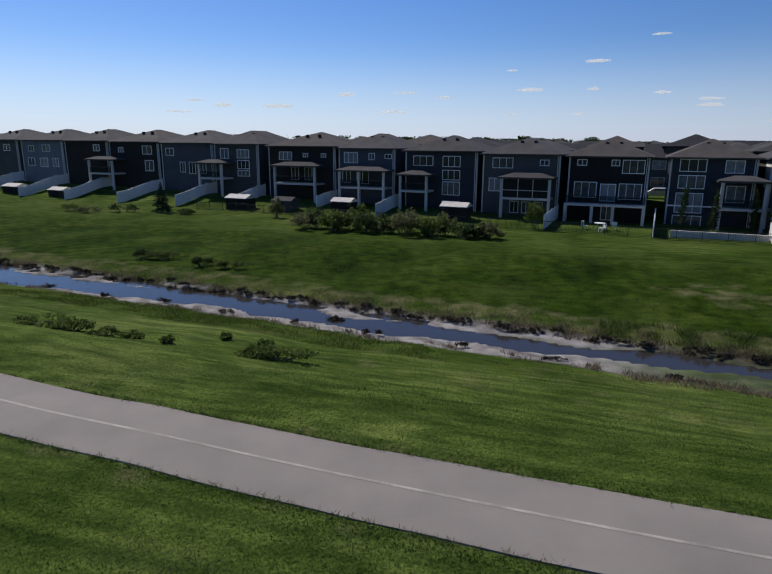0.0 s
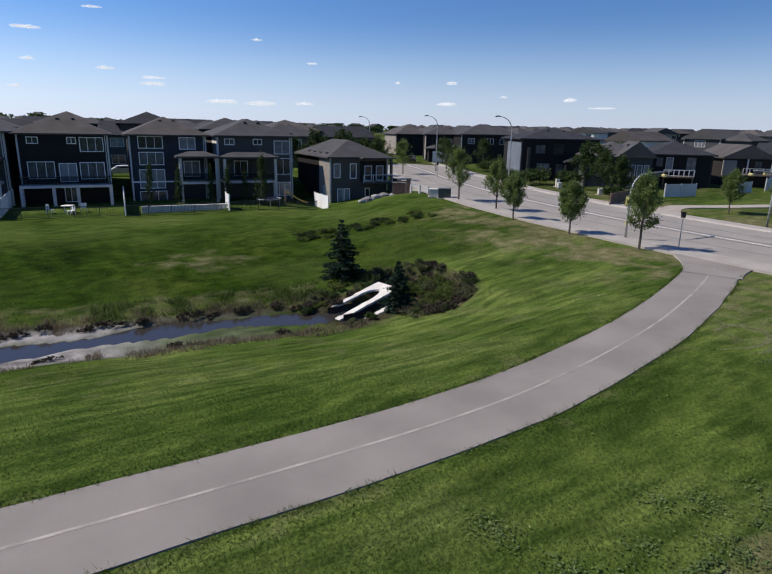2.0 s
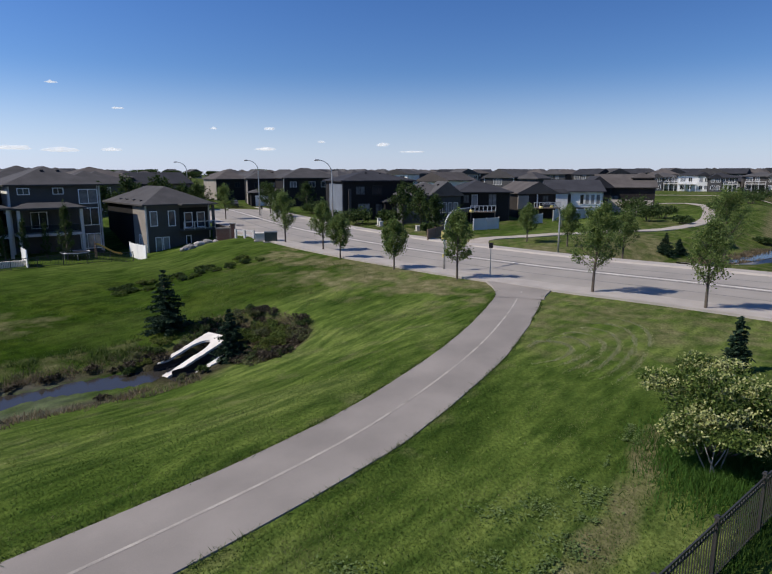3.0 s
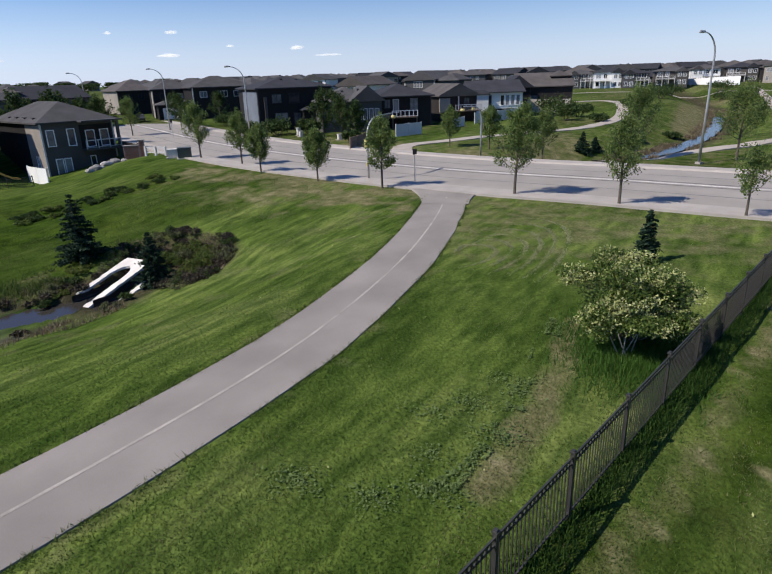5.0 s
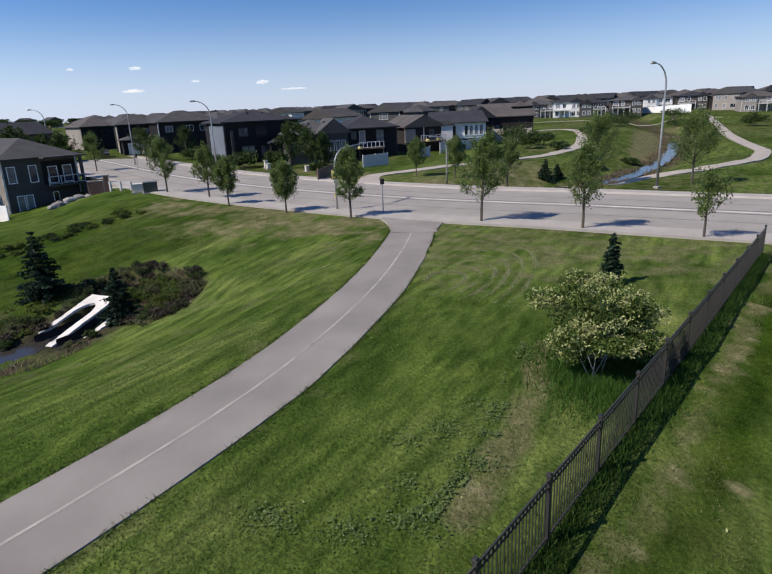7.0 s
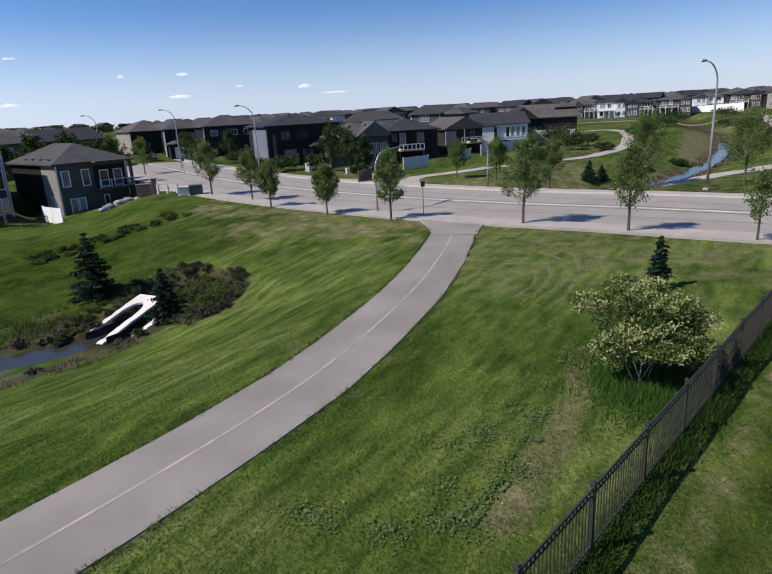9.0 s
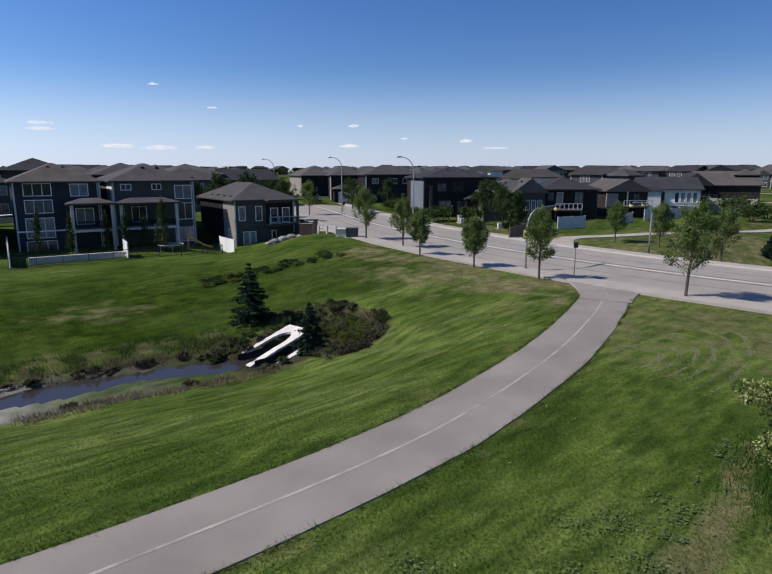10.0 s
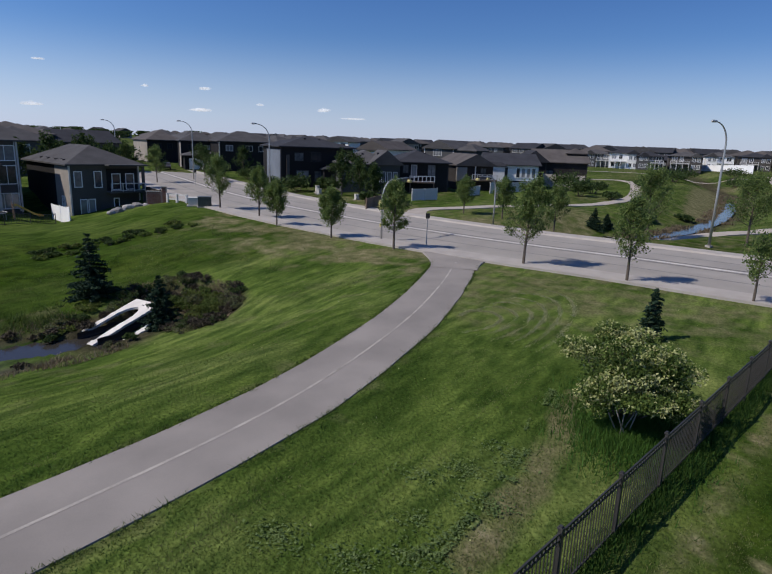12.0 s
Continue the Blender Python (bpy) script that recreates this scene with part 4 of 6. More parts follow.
    for x in (x0 + 0.05, x1 - 0.2):
        part("leg", boxes((x, x + 0.15, -deep + 0.05, -deep + 0.2, -0.4, deck - 0.201)), WOOD, h)


def vents(h, spots):
    for x, y, z in spots:
        part("roof_vent", boxes((x, x + 0.32, y, y + 0.32, z - 0.25, z + 0.28)), ROOFS[2], h)


h = facing(61.1, 98, 12.4, 12, 0.0, 6.55, "dark", 2, 1.75, "hip", "dark two-storey house with a wide hip roof and sunlit-toned side wall", -46, ((2.2, 4.2, 1.6, 1.4), (5, 4.1, 1.8, 1.6), (9.4, 4.4, 1.6, 1.3), (2.5, 1, 2.2, 1.8), (5.6, 0.8, 1.6, 1.9), (9.2, 0.4, 1.0, 2.3)))
# paler siding on the sunward side carries the sunlight in its colour
part("light_shade_panel", boxes((-0.07, -0.004, 0.3, 9.0, 0.2, 6.0)), WALLS["lightblue"], h, "pale grey panel painting the sunlit side wall")
part("flue_box", boxes((0.9, 1.35, -0.3, -0.01, 0.0, 5.2)), WALLS["taupe"], h, "grey boxed-in flue")
wing(h, 6.8, 12.4, -1.7, -0.02, 3.1, 0.5, "hip", "dark", 2, 0.3)
part("door", boxes((8.0, 8.9, -1.76, -1.701, 0.1, 2.2)), WALLS["slate"], h)
vents(h, ((7.5, 3.6, 7.5), (5.0, 3.8, 7.6)))
h = facing(66.9, 92, 8.6, 11, 0, 4.35, "grey", 0, 2.0, "hip", "grey bungalow with a steep front gable and hip roof", -58, ())
wing(h, 4.4, 8.7, -1.6, 5.0, 4.45, 2.05, "gable_y", "slate", 0, 0.45)
for k in range(4):
    window(h, 4.9 + 0.9 * k, 1.7, 0.7, 1.6, -1.6, 1, trim=TRIM)
window(h, 1.2, 1.3, 1.6, 1.7, 0.0, trim=DARK_TRIM)
vents(h, ((3.4, 2.6, 5.6), (5.6, 1.0, 5.8)))
h = facing(68.4, 132, 7.5, 11, 0.2, 6.3, "white", 1, 1.75, "gable_y", "white gabled house behind the bungalows", -105, ((2.5, 3.6, 2.0, 1.4),))
part("barge_board", boxes((-0.5, 8.0, -0.56, -0.5, 5.7, 5.95)), DARK_TRIM, h)
h = facing(74.6, 150, 8, 11, 0.4, 6.9, "slate", 0, 2.0, "gable_y", "grey gabled house standing above its neighbours", -104, ((2.5, 4.6, 2.4, 1.5),), TRIM)
wing(h, 8.02, 13.5, 1.0, 9.0, 6.2, 1.5, "hip", "slate", 0)
h = facing(72.2, 97, 8.6, 11, 0, 4.75, "dark", 2, 1.8, "hip", "dark bungalow with a low hip roof and a white railed deck", -58, ((0.8, 2.9, 1.0, 1.4), (5.0, 2.5, 1.4, 1.9)))
window(h, 2.2, 2.2, 1.0, 2.1, 0.0, 1, trim=TRIM)
balcony(h, 1.4, 5.6, 1.7, 2.4, WHITE, 7)
vents(h, ((5.2, 3.0, 5.9),))
h = facing(77.9, 106, 6.6, 12, 0, 4.35, "brown", 1, 1.9, "gable_y", "brown house with a wide shingle gable", -58, ((4.2, 2.4, 1.1, 1.5),))
part("bay_panel", boxes((-0.3, 1.6, -0.35, -0.01, 1.6, 3.9)), WALLS["beige"], h, "beige bay panel")
part("gable_post", boxes((3.05, 3.25, -0.4, -0.3, 2.0, 5.6)), TRIM, h)
balcony(h, 1.9, 6.6, 1.9, 2.2, TRIM, 6)
h = facing(80.7, 116, 9.6, 11, 0, 4.45, "white", 2, 2.05, "gable_x", "white walled house with a dark roof", -72, ((0.9, 2.5, 0.8, 1.3),), TRIM)
for k in range(4):
    window(h, 5.4 + 0.98 * k, 2.0, 0.8, 1.9, 0.0, 1, trim=WHITE)
part("door", boxes((3.1, 3.8, -0.05, -0.002, 1.7, 3.9)), DARK_TRIM, h)
part("skirt", boxes((-0.02, 9.62, -0.05, 0, 0, 1.45)), WALLS["dark"], h)
wing(h, -0.6, 3.0, -1.3, -0.06, 4.2, 0.7, "hip", "white", 2, 0.3)
h = facing(84.9, 130, 10.8, 12, 0, 5.0, "brown", 1, 2.6, "gable_x", "brown house with a long tan shingle roof", -80, ((2, 1.8, 2, 1.5),))
balcony(h, 6.4, 10.2, 2.2, 2.6, DARK_TRIM, 6)
wing(h, 6.9, 10.8, 3.0, 9.0, 6.9, 1.0, "hip", "dark", 1, 0.3)
facing(83.8, 128, 5, 9, 0, 5.0, "dark", 2, 2.2, "gable_y", "narrow dark gabled house", -74)


# ---------------------------------------------------------------- trees and shrubs
def leaves(rng, centres, size, flat=0.0):
    """Small four-cornered leaves at centres, at any tilt. Returns corners and faces."""
    n = len(centres)
    a = rng.normal(size=(n, 3))
    a[:, 2] *= 1 - flat
    a /= np.linalg.norm(a, axis=1)[:, None]
    b = np.cross(a, rng.normal(size=(n, 3)))
    b /= np.linalg.norm(b, axis=1)[:, None]
    k = (size * rng.uniform(0.6, 1.3, n))[:, None]
    v = np.stack([centres - a * k, centres + b * k * 0.55, centres + a * k, centres - b * k * 0.55], 1).reshape(-1, 3)
    return v, np.arange(4 * n).reshape(-1, 4)


def lying(rng, centres, size, tilt=0.35):
    """Leaves that lie nearly flat. Returns corners and faces."""
    n = len(centres)
    t = rng.uniform(0, 2 * math.pi, n)
    a = np.stack([np.cos(t), np.sin(t), rng.normal(0, tilt, n)], 1)
    b = np.stack([-np.sin(t), np.cos(t), rng.normal(0, tilt, n)], 1)
    k = (size * rng.uniform(0.6, 1.4, n))[:, None]
    v = np.stack([centres - a * k, centres + b * k * 0.55, centres + a * k, centres - b * k * 0.55], 1).reshape(-1, 3)
    return v, np.arange(4 * n).reshape(-1, 4)


def street_tree(x, y, height, spread, seed, count=8200, mat=None, group="street trees", label="young leafy street tree in the grass verge", clear=0.24, leaf=0.07, thin=0.0):
    """An upright crown: limbs that climb steeply from the stem, with leaf clumps along and past them."""
    rng = np.random.default_rng(seed)
    z = ground_z(x, y)
    t = new("tree")
    t.location = (x, y, z - 0.05)
    tagged(t, label, "tree", group)
    bm = bmesh.new()
    lean = rng.normal(0, 0.025, 2)
    spine = [(lean[0] * height * f * f, lean[1] * height * f * f, height * f) for f in (0, 0.02, 0.15, 0.35, 0.6, 0.92)]
    r = 0.012 * height + 0.02
    add_tube(bm, spine, [r * 1.5, r * 1.1, r, r * 0.8, r * 0.5, 0.012], 7)
    tips, heavy = [], []
    limbs = 24
    for i in range(limbs):
        f = clear + (0.88 - clear) * (i / limbs)
        a = i * 2.4 + rng.uniform(-0.5, 0.5)
        k = (f - clear) / (1 - clear)
        reach = spread * (0.62 + 0.55 * math.sin(math.pi * min(1.0, k * 0.95 + 0.22))) * (1 - 0.7 * k) * rng.uniform(0.7, 1.15)
        start = np.array([lean[0] * height * f * f, lean[1] * height * f * f, height * f])
        end = start + np.array([math.cos(a) * reach, math.sin(a) * reach, reach * rng.uniform(0.7, 1.3)])
        end[2] = min(end[2], height * 0.98)
        mid = (start + end) / 2 + rng.normal(0, 0.05, 3) - np.array([0, 0, 0.08 * reach])
        add_tube(bm, [start, mid, end], [r * 0.32, r * 0.2, 0.008], 5)
        w = rng.uniform(0.25, 1.0) * (0.2 if rng.uniform() < thin else 1.0)
        for g in (0.3, 0.5, 0.7, 0.88, 1.04):
            tips.append(start * (1 - g) + end * g + rng.normal(0, 0.06, 3))
            heavy.append(w * (0.5 + g))
    for g in np.linspace(0.75, 1.0, 6):
        tips.append(np.array([lean[0] * height, lean[1] * height, height * g]))
        heavy.append(0.5)
    part("trunk", bm, BARK, t)
    tips, heavy = np.array(tips), np.array(heavy)
    pick = rng.choice(len(tips), count, p=heavy / heavy.sum())
    c = tips[pick] + rng.normal(0, 1, (count, 3)) * np.array([0.14, 0.14, 0.19]) * (0.35 + 0.5 * spread)
    c[:, 2] = np.clip(c[:, 2], clear * height * 0.88, height * 1.04)
    v, f = leaves(rng, c, leaf)
    from_arrays("crown", v, f, mat or LEAF_STREET, t)
    return t


for i, (x, y, ht, sp) in enumerate([(80, 67, 6.0, 1.5), (54.4, 37.4, 5.9, 1.35), (50.6, 30.3, 5.2, 1.1), (46.4, 26.0, 4.2, 0.95), (42.7, 19.0, 4.1, 1.05), (40.5, 13.0, 5.2, 1.05),
                                    (38.9, 3.45, 5.9, 1.35), (36.7, -2.8, 5.3, 1.1), (34.5, -8.9, 3.9, 0.95)]):
    street_tree(x, y, ht, sp, 20 + i, {7: 4600, 8: 2300}.get(i, 8200), clear=0.3 if i == 8 else 0.24)
for i, (x, y, ht, sp) in enumerate([(66.9, 13.3, 4.4, 1.1), (64.8, 8.6, 4.6, 1.1), (59.8, 2.8, 5.4, 1.3), (60.3, -5.7, 7.4, 2.0), (57.6, -13.4, 6.4, 1.9)]):
    street_tree(x, y, ht, sp, 60 + i, group="trees beyond the street", label="leafy tree in the verge beyond the street")


def spruce(x, y, height, radius, seed, label="dark green spruce with tiered branches", full=1.0):
    rng = np.random.default_rng(seed)
    t = new("spruce")
    t.location = (x, y, ground_z(x, y) - 0.1)
    tagged(t, label, "spruce", "spruces in the grass")
    part("trunk", tube([(0, 0, 0), (0, 0, height * 0.5), (0, 0, height)], [0.03 * height, 0.017 * height, 0.01], 7), BARK, t)
    c, n = [], 0
    for tier in np.linspace(0.04, 0.99, int(9 + height * 2)):
        reach = radius * (1 - tier) ** 0.85 + 0.08
        for k in range(int(7 + 7 * (1 - tier))):
            a, ln = rng.uniform(0, 6.283), reach * rng.uniform(0.55, 1.15)
            m = int((14 + 70 * ln) * full)
            f = rng.uniform(0.05, 1, m) ** 0.7
            x_, y_ = np.cos(a) * ln * f, np.sin(a) * ln * f
            zz = height * tier - 0.22 * ln * f + 0.10 * ln * f * f + rng.normal(0, 0.03, m)
            c.append(np.stack([x_ + rng.normal(0, 0.07 * ln + 0.02, m), y_ + rng.normal(0, 0.07 * ln + 0.02, m), zz], 1))
    v, f = leaves(rng, np.vstack(c), 0.085, 0.4)
    from_arrays("crown", v, f, NEEDLE, t)
    return t


def shrub(x, y, rx, ry, height, seed, count=1200, mat=None, name="shrub", label="low leafy shrub in the rough grass", group="shrubs in the grass", leaf=0.09, second=None, share=0.0, lump=0.42, sprays=0):
    rng = np.random.default_rng(seed)
    t = new(name)
    t.location = (x, y, ground_z(x, y) - 0.05)
    tagged(t, label, "shrub", group)
    bm = bmesh.new()
    lumps = []
    for i in range(int(7 + 3 * max(rx, ry))):
        a, f = rng.uniform(0, 6.283), math.sqrt(rng.uniform(0, 1)) * 0.85
        px, py = math.cos(a) * rx * f, math.sin(a) * ry * f
        top = height * (1 - 0.45 * f * f) * rng.uniform(0.7, 1.05)
        lumps.append((px, py, top * 0.72, top * 0.38))
        add_tube(bm, [(px * 0.25, py * 0.25, 0), (px * 0.6, py * 0.6, top * 0.35), (px, py, top * 0.85)], [0.03, 0.02, 0.008], 5)
    for i in range(sprays):
        a, up = rng.uniform(0, 6.283), rng.uniform(0.25, 1.0)
        px, py = math.cos(a) * rx * (1.12 - 0.62 * up), math.sin(a) * ry * (1.12 - 0.62 * up)
        top = height * (0.38 + 0.62 * up) * rng.uniform(0.85, 1.12)
        lumps.append((px, py, top * 0.88, top * 0.16))
        add_tube(bm, [(px * 0.2, py * 0.2, 0), (px * 0.55, py * 0.55, top * 0.5), (px, py, top * 0.95)], [0.03, 0.02, 0.006], 5)
    if name == "sod_clump":
        bm.free()
    else:
        part("stem", bm, TWIG, t)
    lumps = np.array(lumps)
    pick = rng.integers(0, len(lumps), count)
    d = rng.normal(size=(count, 3))
    d /= np.linalg.norm(d, axis=1)[:, None]
    rad = rng.uniform(0.35, 1.05, count)[:, None]
    c = lumps[pick, :3] + d * rad * np.stack([lump * rx * np.ones(count) * rng.uniform(0.5, 1, count), lump * ry * np.ones(count), lumps[pick, 3]], 1)
    c[:, 2] = np.abs(c[:, 2]) + 0.03
    # blossom in clumps; the bias to the top also paints in sunlit leaves
    heads = rough(c[:, 0] + c[:, 2] * 0.7, c[:, 1] + c[:, 2] * 0.6, 0.28) + 0.35 * (c[:, 2] / height - 0.6) + rng.normal(0, 0.25, count)
    pale = heads > np.quantile(heads, 1 - share) if share else np.zeros(count, bool)
    v, f = leaves(rng, c[~pale], leaf)
    from_arrays("crown", v, f, mat or LEAF_DARK, t)
    if pale.any():
        v, f = leaves(rng, c[pale] + d[pale] * 0.04, leaf * 0.95)
        from_arrays("blossom", v, f, second, t, "cream-white blossom clusters")
    return t


spruce(26.8, 27.6, 3.9, 1.55, 3)
spruce(24.4, 20.6, 3.3, 1.2, 4)
spruce(25.6, -3.2, 2.25, 0.55, 5, "slim young spruce with open tiered branches", 0.5)
spruce(-32.3, 84.7, 4.2, 1.5, 6)
spruce(71.3, -1.0, 2.4, 1.1, 7)
spruce(73.2, -2.4, 1.6, 0.9, 8)
shrub(17.3, -1.75, 1.98, 1.8, 2.6, 19, 36000, LEAF_SHRUB, "flowering_shrub", "large flowering shrub with cream-white blossom beside the fence", "", 0.046, BLOSSOM, 0.34, 0.36, 14)


# ---------------------------------------------------------------- black fence
def iron_fence():
    f = new("fence")
    tagged(f, "black metal picket fence with ringed top rails", "fence")
    run = FENCE_B - FENCE_A
    length = float(np.linalg.norm(run))
    turn = math.atan2(run[1], run[0])
    f.matrix_world = pose(FENCE_A[0], FENCE_A[1], 0.0, 0, 0, math.degrees(turn))
    bay = 2.44
    n = int(length / bay)
    post = boxes((-0.035, 0.035, -0.035, 0.035, -0.3, 1.40), (-0.05, 0.05, -0.05, 0.05, 1.40, 1.43), (-0.03, 0.03, -0.03, 0.03, 1.43, 1.46))
    me = bpy.data.meshes.new("post")
    post.to_mesh(me)
    me.materials.append(BLACK)
    bm = boxes((-0.009, 0.009, -0.009, 0.009, 0.06, 1.31))
    pk = bpy.data.meshes.new("picket")
    bm.to_mesh(pk)
    pk.materials.append(BLACK)
    for i in range(n + 1):
        o = new("post", me)
        o.parent, o.location = f, (i * bay, 0, 0)
    count = 0
    rest = bmesh.new()
    for i in range(n):
        part("rail", boxes(*[(i * bay + 0.036, (i + 1) * bay - 0.036, -0.015, 0.015, z, z + 0.03) for z in (0.12, 1.18, 1.31)]), BLACK, f)
        for k in range(1, 20):
            x = i * bay + k * bay / 20
            o = new("picket", pk)
            o.parent, o.location = f, (x, 0, 0)
            rings = 8
            for a in range(rings):
                t0, t1 = 2 * math.pi * a / rings, 2 * math.pi * (a + 1) / rings
                v = [rest.verts.new((x - 0.06 + rr * math.cos(t), yy, 1.255 + rr * math.sin(t))) for yy in (-0.008, 0.008) for rr, t in ((0.05, t0), (0.05, t1), (0.036, t1), (0.036, t0))]
                rest.faces.new(v[:4])
                rest.faces.new(v[4:][::-1])
                rest.faces.new((v[0], v[1], v[5], v[4]))
                rest.faces.new((v[3], v[2], v[6], v[7]))
    tagged(part("scrollwork", rest, BLACK, f), kind="stuff")


iron_fence()


# ---------------------------------------------------------------- street furniture
def street_lamp(x, y, toward, height=10.0):
    t = new("street_lamp")
    t.matrix_world = pose(x, y, ground_z(x, y) + 0.1, 0, 0, toward)
    tagged(t, "grey steel street lamp with a curved arm", "street lamp", "street lamps")
    part("base_plate", boxes((-0.22, 0.22, -0.22, 0.22, -0.3, 0.08)), CONCRETE, t)
    pts = [(0, 0, 0.05), (0, 0, height * 0.45), (0, 0, height * 0.82)]
    rad = [0.12, 0.095, 0.075]
    for a in np.linspace(0.15, 1.0, 8):
        pts.append((1.9 * (1 - math.cos(a * 1.5)), 0, height * 0.82 + 1.75 * math.sin(a * 1.5)))
        rad.append(0.07 - 0.025 * a)
    part("pole", tube(pts, rad, 8), STEEL, t)
    ex, ez = pts[-1][0], pts[-1][2]
    part("lamp_head", tube([(ex - 0.05, 0, ez), (ex + 0.15, 0, ez + 0.03), (ex + 0.6, 0, ez + 0.02), (ex + 0.75, 0, ez - 0.02)], [0.05, 0.10, 0.12, 0.05], 8), STEEL, t)


for x, y, a, hh in ((90.2, 67.5, 140, 10.0), (70.5, 40.6, 145, 9.2), (55.6, -10.2, 140, 10.2), (98.5, 92.4, 140, 10.0)):
    street_lamp(x, y, a, hh)


# ---------------------------------------------------------------- culvert at the creek's end
def culvert():
    t = new("culvert")
    a, b = np.array([10.7, 29.9]), np.array([14.6, 30.9])
    p0, p1 = xy(*a), xy(*b)
    turn = math.degrees(math.atan2(p1[1] - p0[1], p1[0] - p0[0]))
    t.matrix_world = pose(p0[0], p0[1], -2.95, 0, 0, turn)
    tagged(t, "pale concrete sloped culvert end with two dark pipe mouths", "culvert")
    length, rise, half, thick = 4.3, 1.2, 1.72, 0.13
    mouths, r, straight = (0.80, -0.80), 0.58, 2.5

    def gap(x, xe):
        if x <= xe:
            return r
        k = (x - xe) / 1.1
        return r * math.sqrt(max(0.0, 1 - k * k))
    xs = np.linspace(0, length, 40)
    for which in range(3):
        bm = bmesh.new()
        rings = []
        for x in xs[{0: 8, 1: 0, 2: 7}[which]:{0: 30, 1: 40, 2: 40}[which]]:
            g1, g2 = gap(x, straight), r
            z = rise * x / length + 0.03 * noise.noise(Vector((x * 2.3, which * 5.0, 0)))
            lo, hi = ((-half, mouths[1] - g2), (mouths[1] + g2, mouths[0] - g1), (mouths[0] + g1, half))[which]
            if which == 0:
                lo += 0.35 * max(0, 1 - x / 1.2)
            lo, hi = lo + 0.06 * noise.noise(Vector((x * 3.1, which, 1))) * (which == 0), hi + 0.08 * noise.noise(Vector((x * 3.7, which, 2))) * (which == 2)
            rings.append([bm.verts.new((float(x), float(yy), float(zz))) for yy, zz in ((lo, z), (hi, z), (hi, z - thick), (lo, z - thick))])
        for r0, r1 in zip(rings, rings[1:]):
            for i in range(4):
                bm.faces.new((r0[i], r1[i], r1[(i + 1) % 4], r0[(i + 1) % 4]))
        bm.faces.new(rings[0])
        bm.faces.new(rings[-1][::-1])
        part("collar", bm, PALE_CONCRETE, t)
    for y in mouths:
        bm = bmesh.new()
        n = 16
        for x0, x1 in ((0.3, 6.0),):
            ring = [[bm.verts.new((x, y + rr * math.cos(k * 2 * math.pi / n), 0.02 + rr * math.sin(k * 2 * math.pi / n))) for k in range(n)] for rr in (0.575, 0.63) for x in (x0, x1)]
            for i in range(n):
                j = (i + 1) % n
                if math.sin((i + 0.5) * 2 * math.pi / n) < 0.25:
                    bm.faces.new((ring[0][i], ring[0][j], ring[1][j], ring[1][i]))
                    bm.faces.new((ring[2][j], ring[2][i], ring[3][i], ring[3][j]))
        part("pipe", bm, BLACK, t, "dark corrugated pipe")


culvert()


# ---------------------------------------------------------------- yards behind the row of houses
def vinyl_fence(s0, q0, s1, q1, height=1.8, label="white vinyl board fence between the yards", mat=None, group="yard fences"):
    """Board panels between posts, following the slope of the ground."""
    a, b = xy(s0, q0), xy(s1, q1)
    f = new("fence")
    f.location = (a[0], a[1], 0)
    tagged(f, label, "fence", group)
    length = float(np.linalg.norm(b - a))
    n = max(1, round(length / 2.4))
    way = (b - a) / length
    side = np.array([-way[1], way[0]])
    for i in range(n):
        pts = [a + way * length * k / n for k in (i, i + 1)]
        zs = [ground_z(*p) for p in pts]
        bm = bmesh.new()
        v = []
        for k in (0, 1):
            p, z = pts[k] - a, zs[k]
            for sd in (-0.025, 0.025):
                for zz in (0.05, height):
                    v.append(bm.verts.new((p[0] + side[0] * sd, p[1] + side[1] * sd, z + zz)))
        for m in ((0, 1, 3, 2), (4, 6, 7, 5), (0, 4, 5, 1), (2, 3, 7, 6), (1, 5, 7, 3), (0, 2, 6, 4)):
            bm.faces.new([v[k] for k in m])
        part("panel", bm, mat or WHITE, f)
    for i in range(n + 1):
        p = a + way * length * i / n - a
        z = ground_z(*(p + a))
        part("post", boxes((p[0] - 0.06, p[0] + 0.06, p[1] - 0.06, p[1] + 0.06, z - 0.2, z + height + 0.08)), mat or WHITE, f)
    return f


for s_, q0, q1 in ((-115.6, 70, 80), (-103, 70, 80), (-91.3, 70, 80), (-79, 70, 80), (-67.2, 70.5, 80), (-57.2, 71, 80), (-44, 74, 80), (-33.4, 71.5, 80), (-11, 69.8, 80), (0.7, 69.6, 80), (11.8, 69.6, 72.4), (23.6, 68.8, 74.5)):
    vinyl_fence(s_, q0, s_ + 0.1, q1)


def wire_fence(s0, s1, q):
    f = new("fence")
    a = xy(s0, q)
    f.matrix_world = pose(a[0], a[1], 0, 0, 0, ROW_TURN)
    tagged(f, "low dark metal fence along the back yards", "fence", "yard fences")
    n = int((s1 - s0) / 2.4)
    zs = [ground_z(*xy(s0 + i * 2.4, q)) for i in range(n + 1)]
    rods = bmesh.new()
    for i in range(n + 1):
        part("post", boxes((i * 2.4 - 0.035, i * 2.4 + 0.035, -0.035, 0.035, zs[i] - 0.2, zs[i] + 1.25)), BLACK, f)
    for i in range(n):
        z = min(zs[i], zs[i + 1])
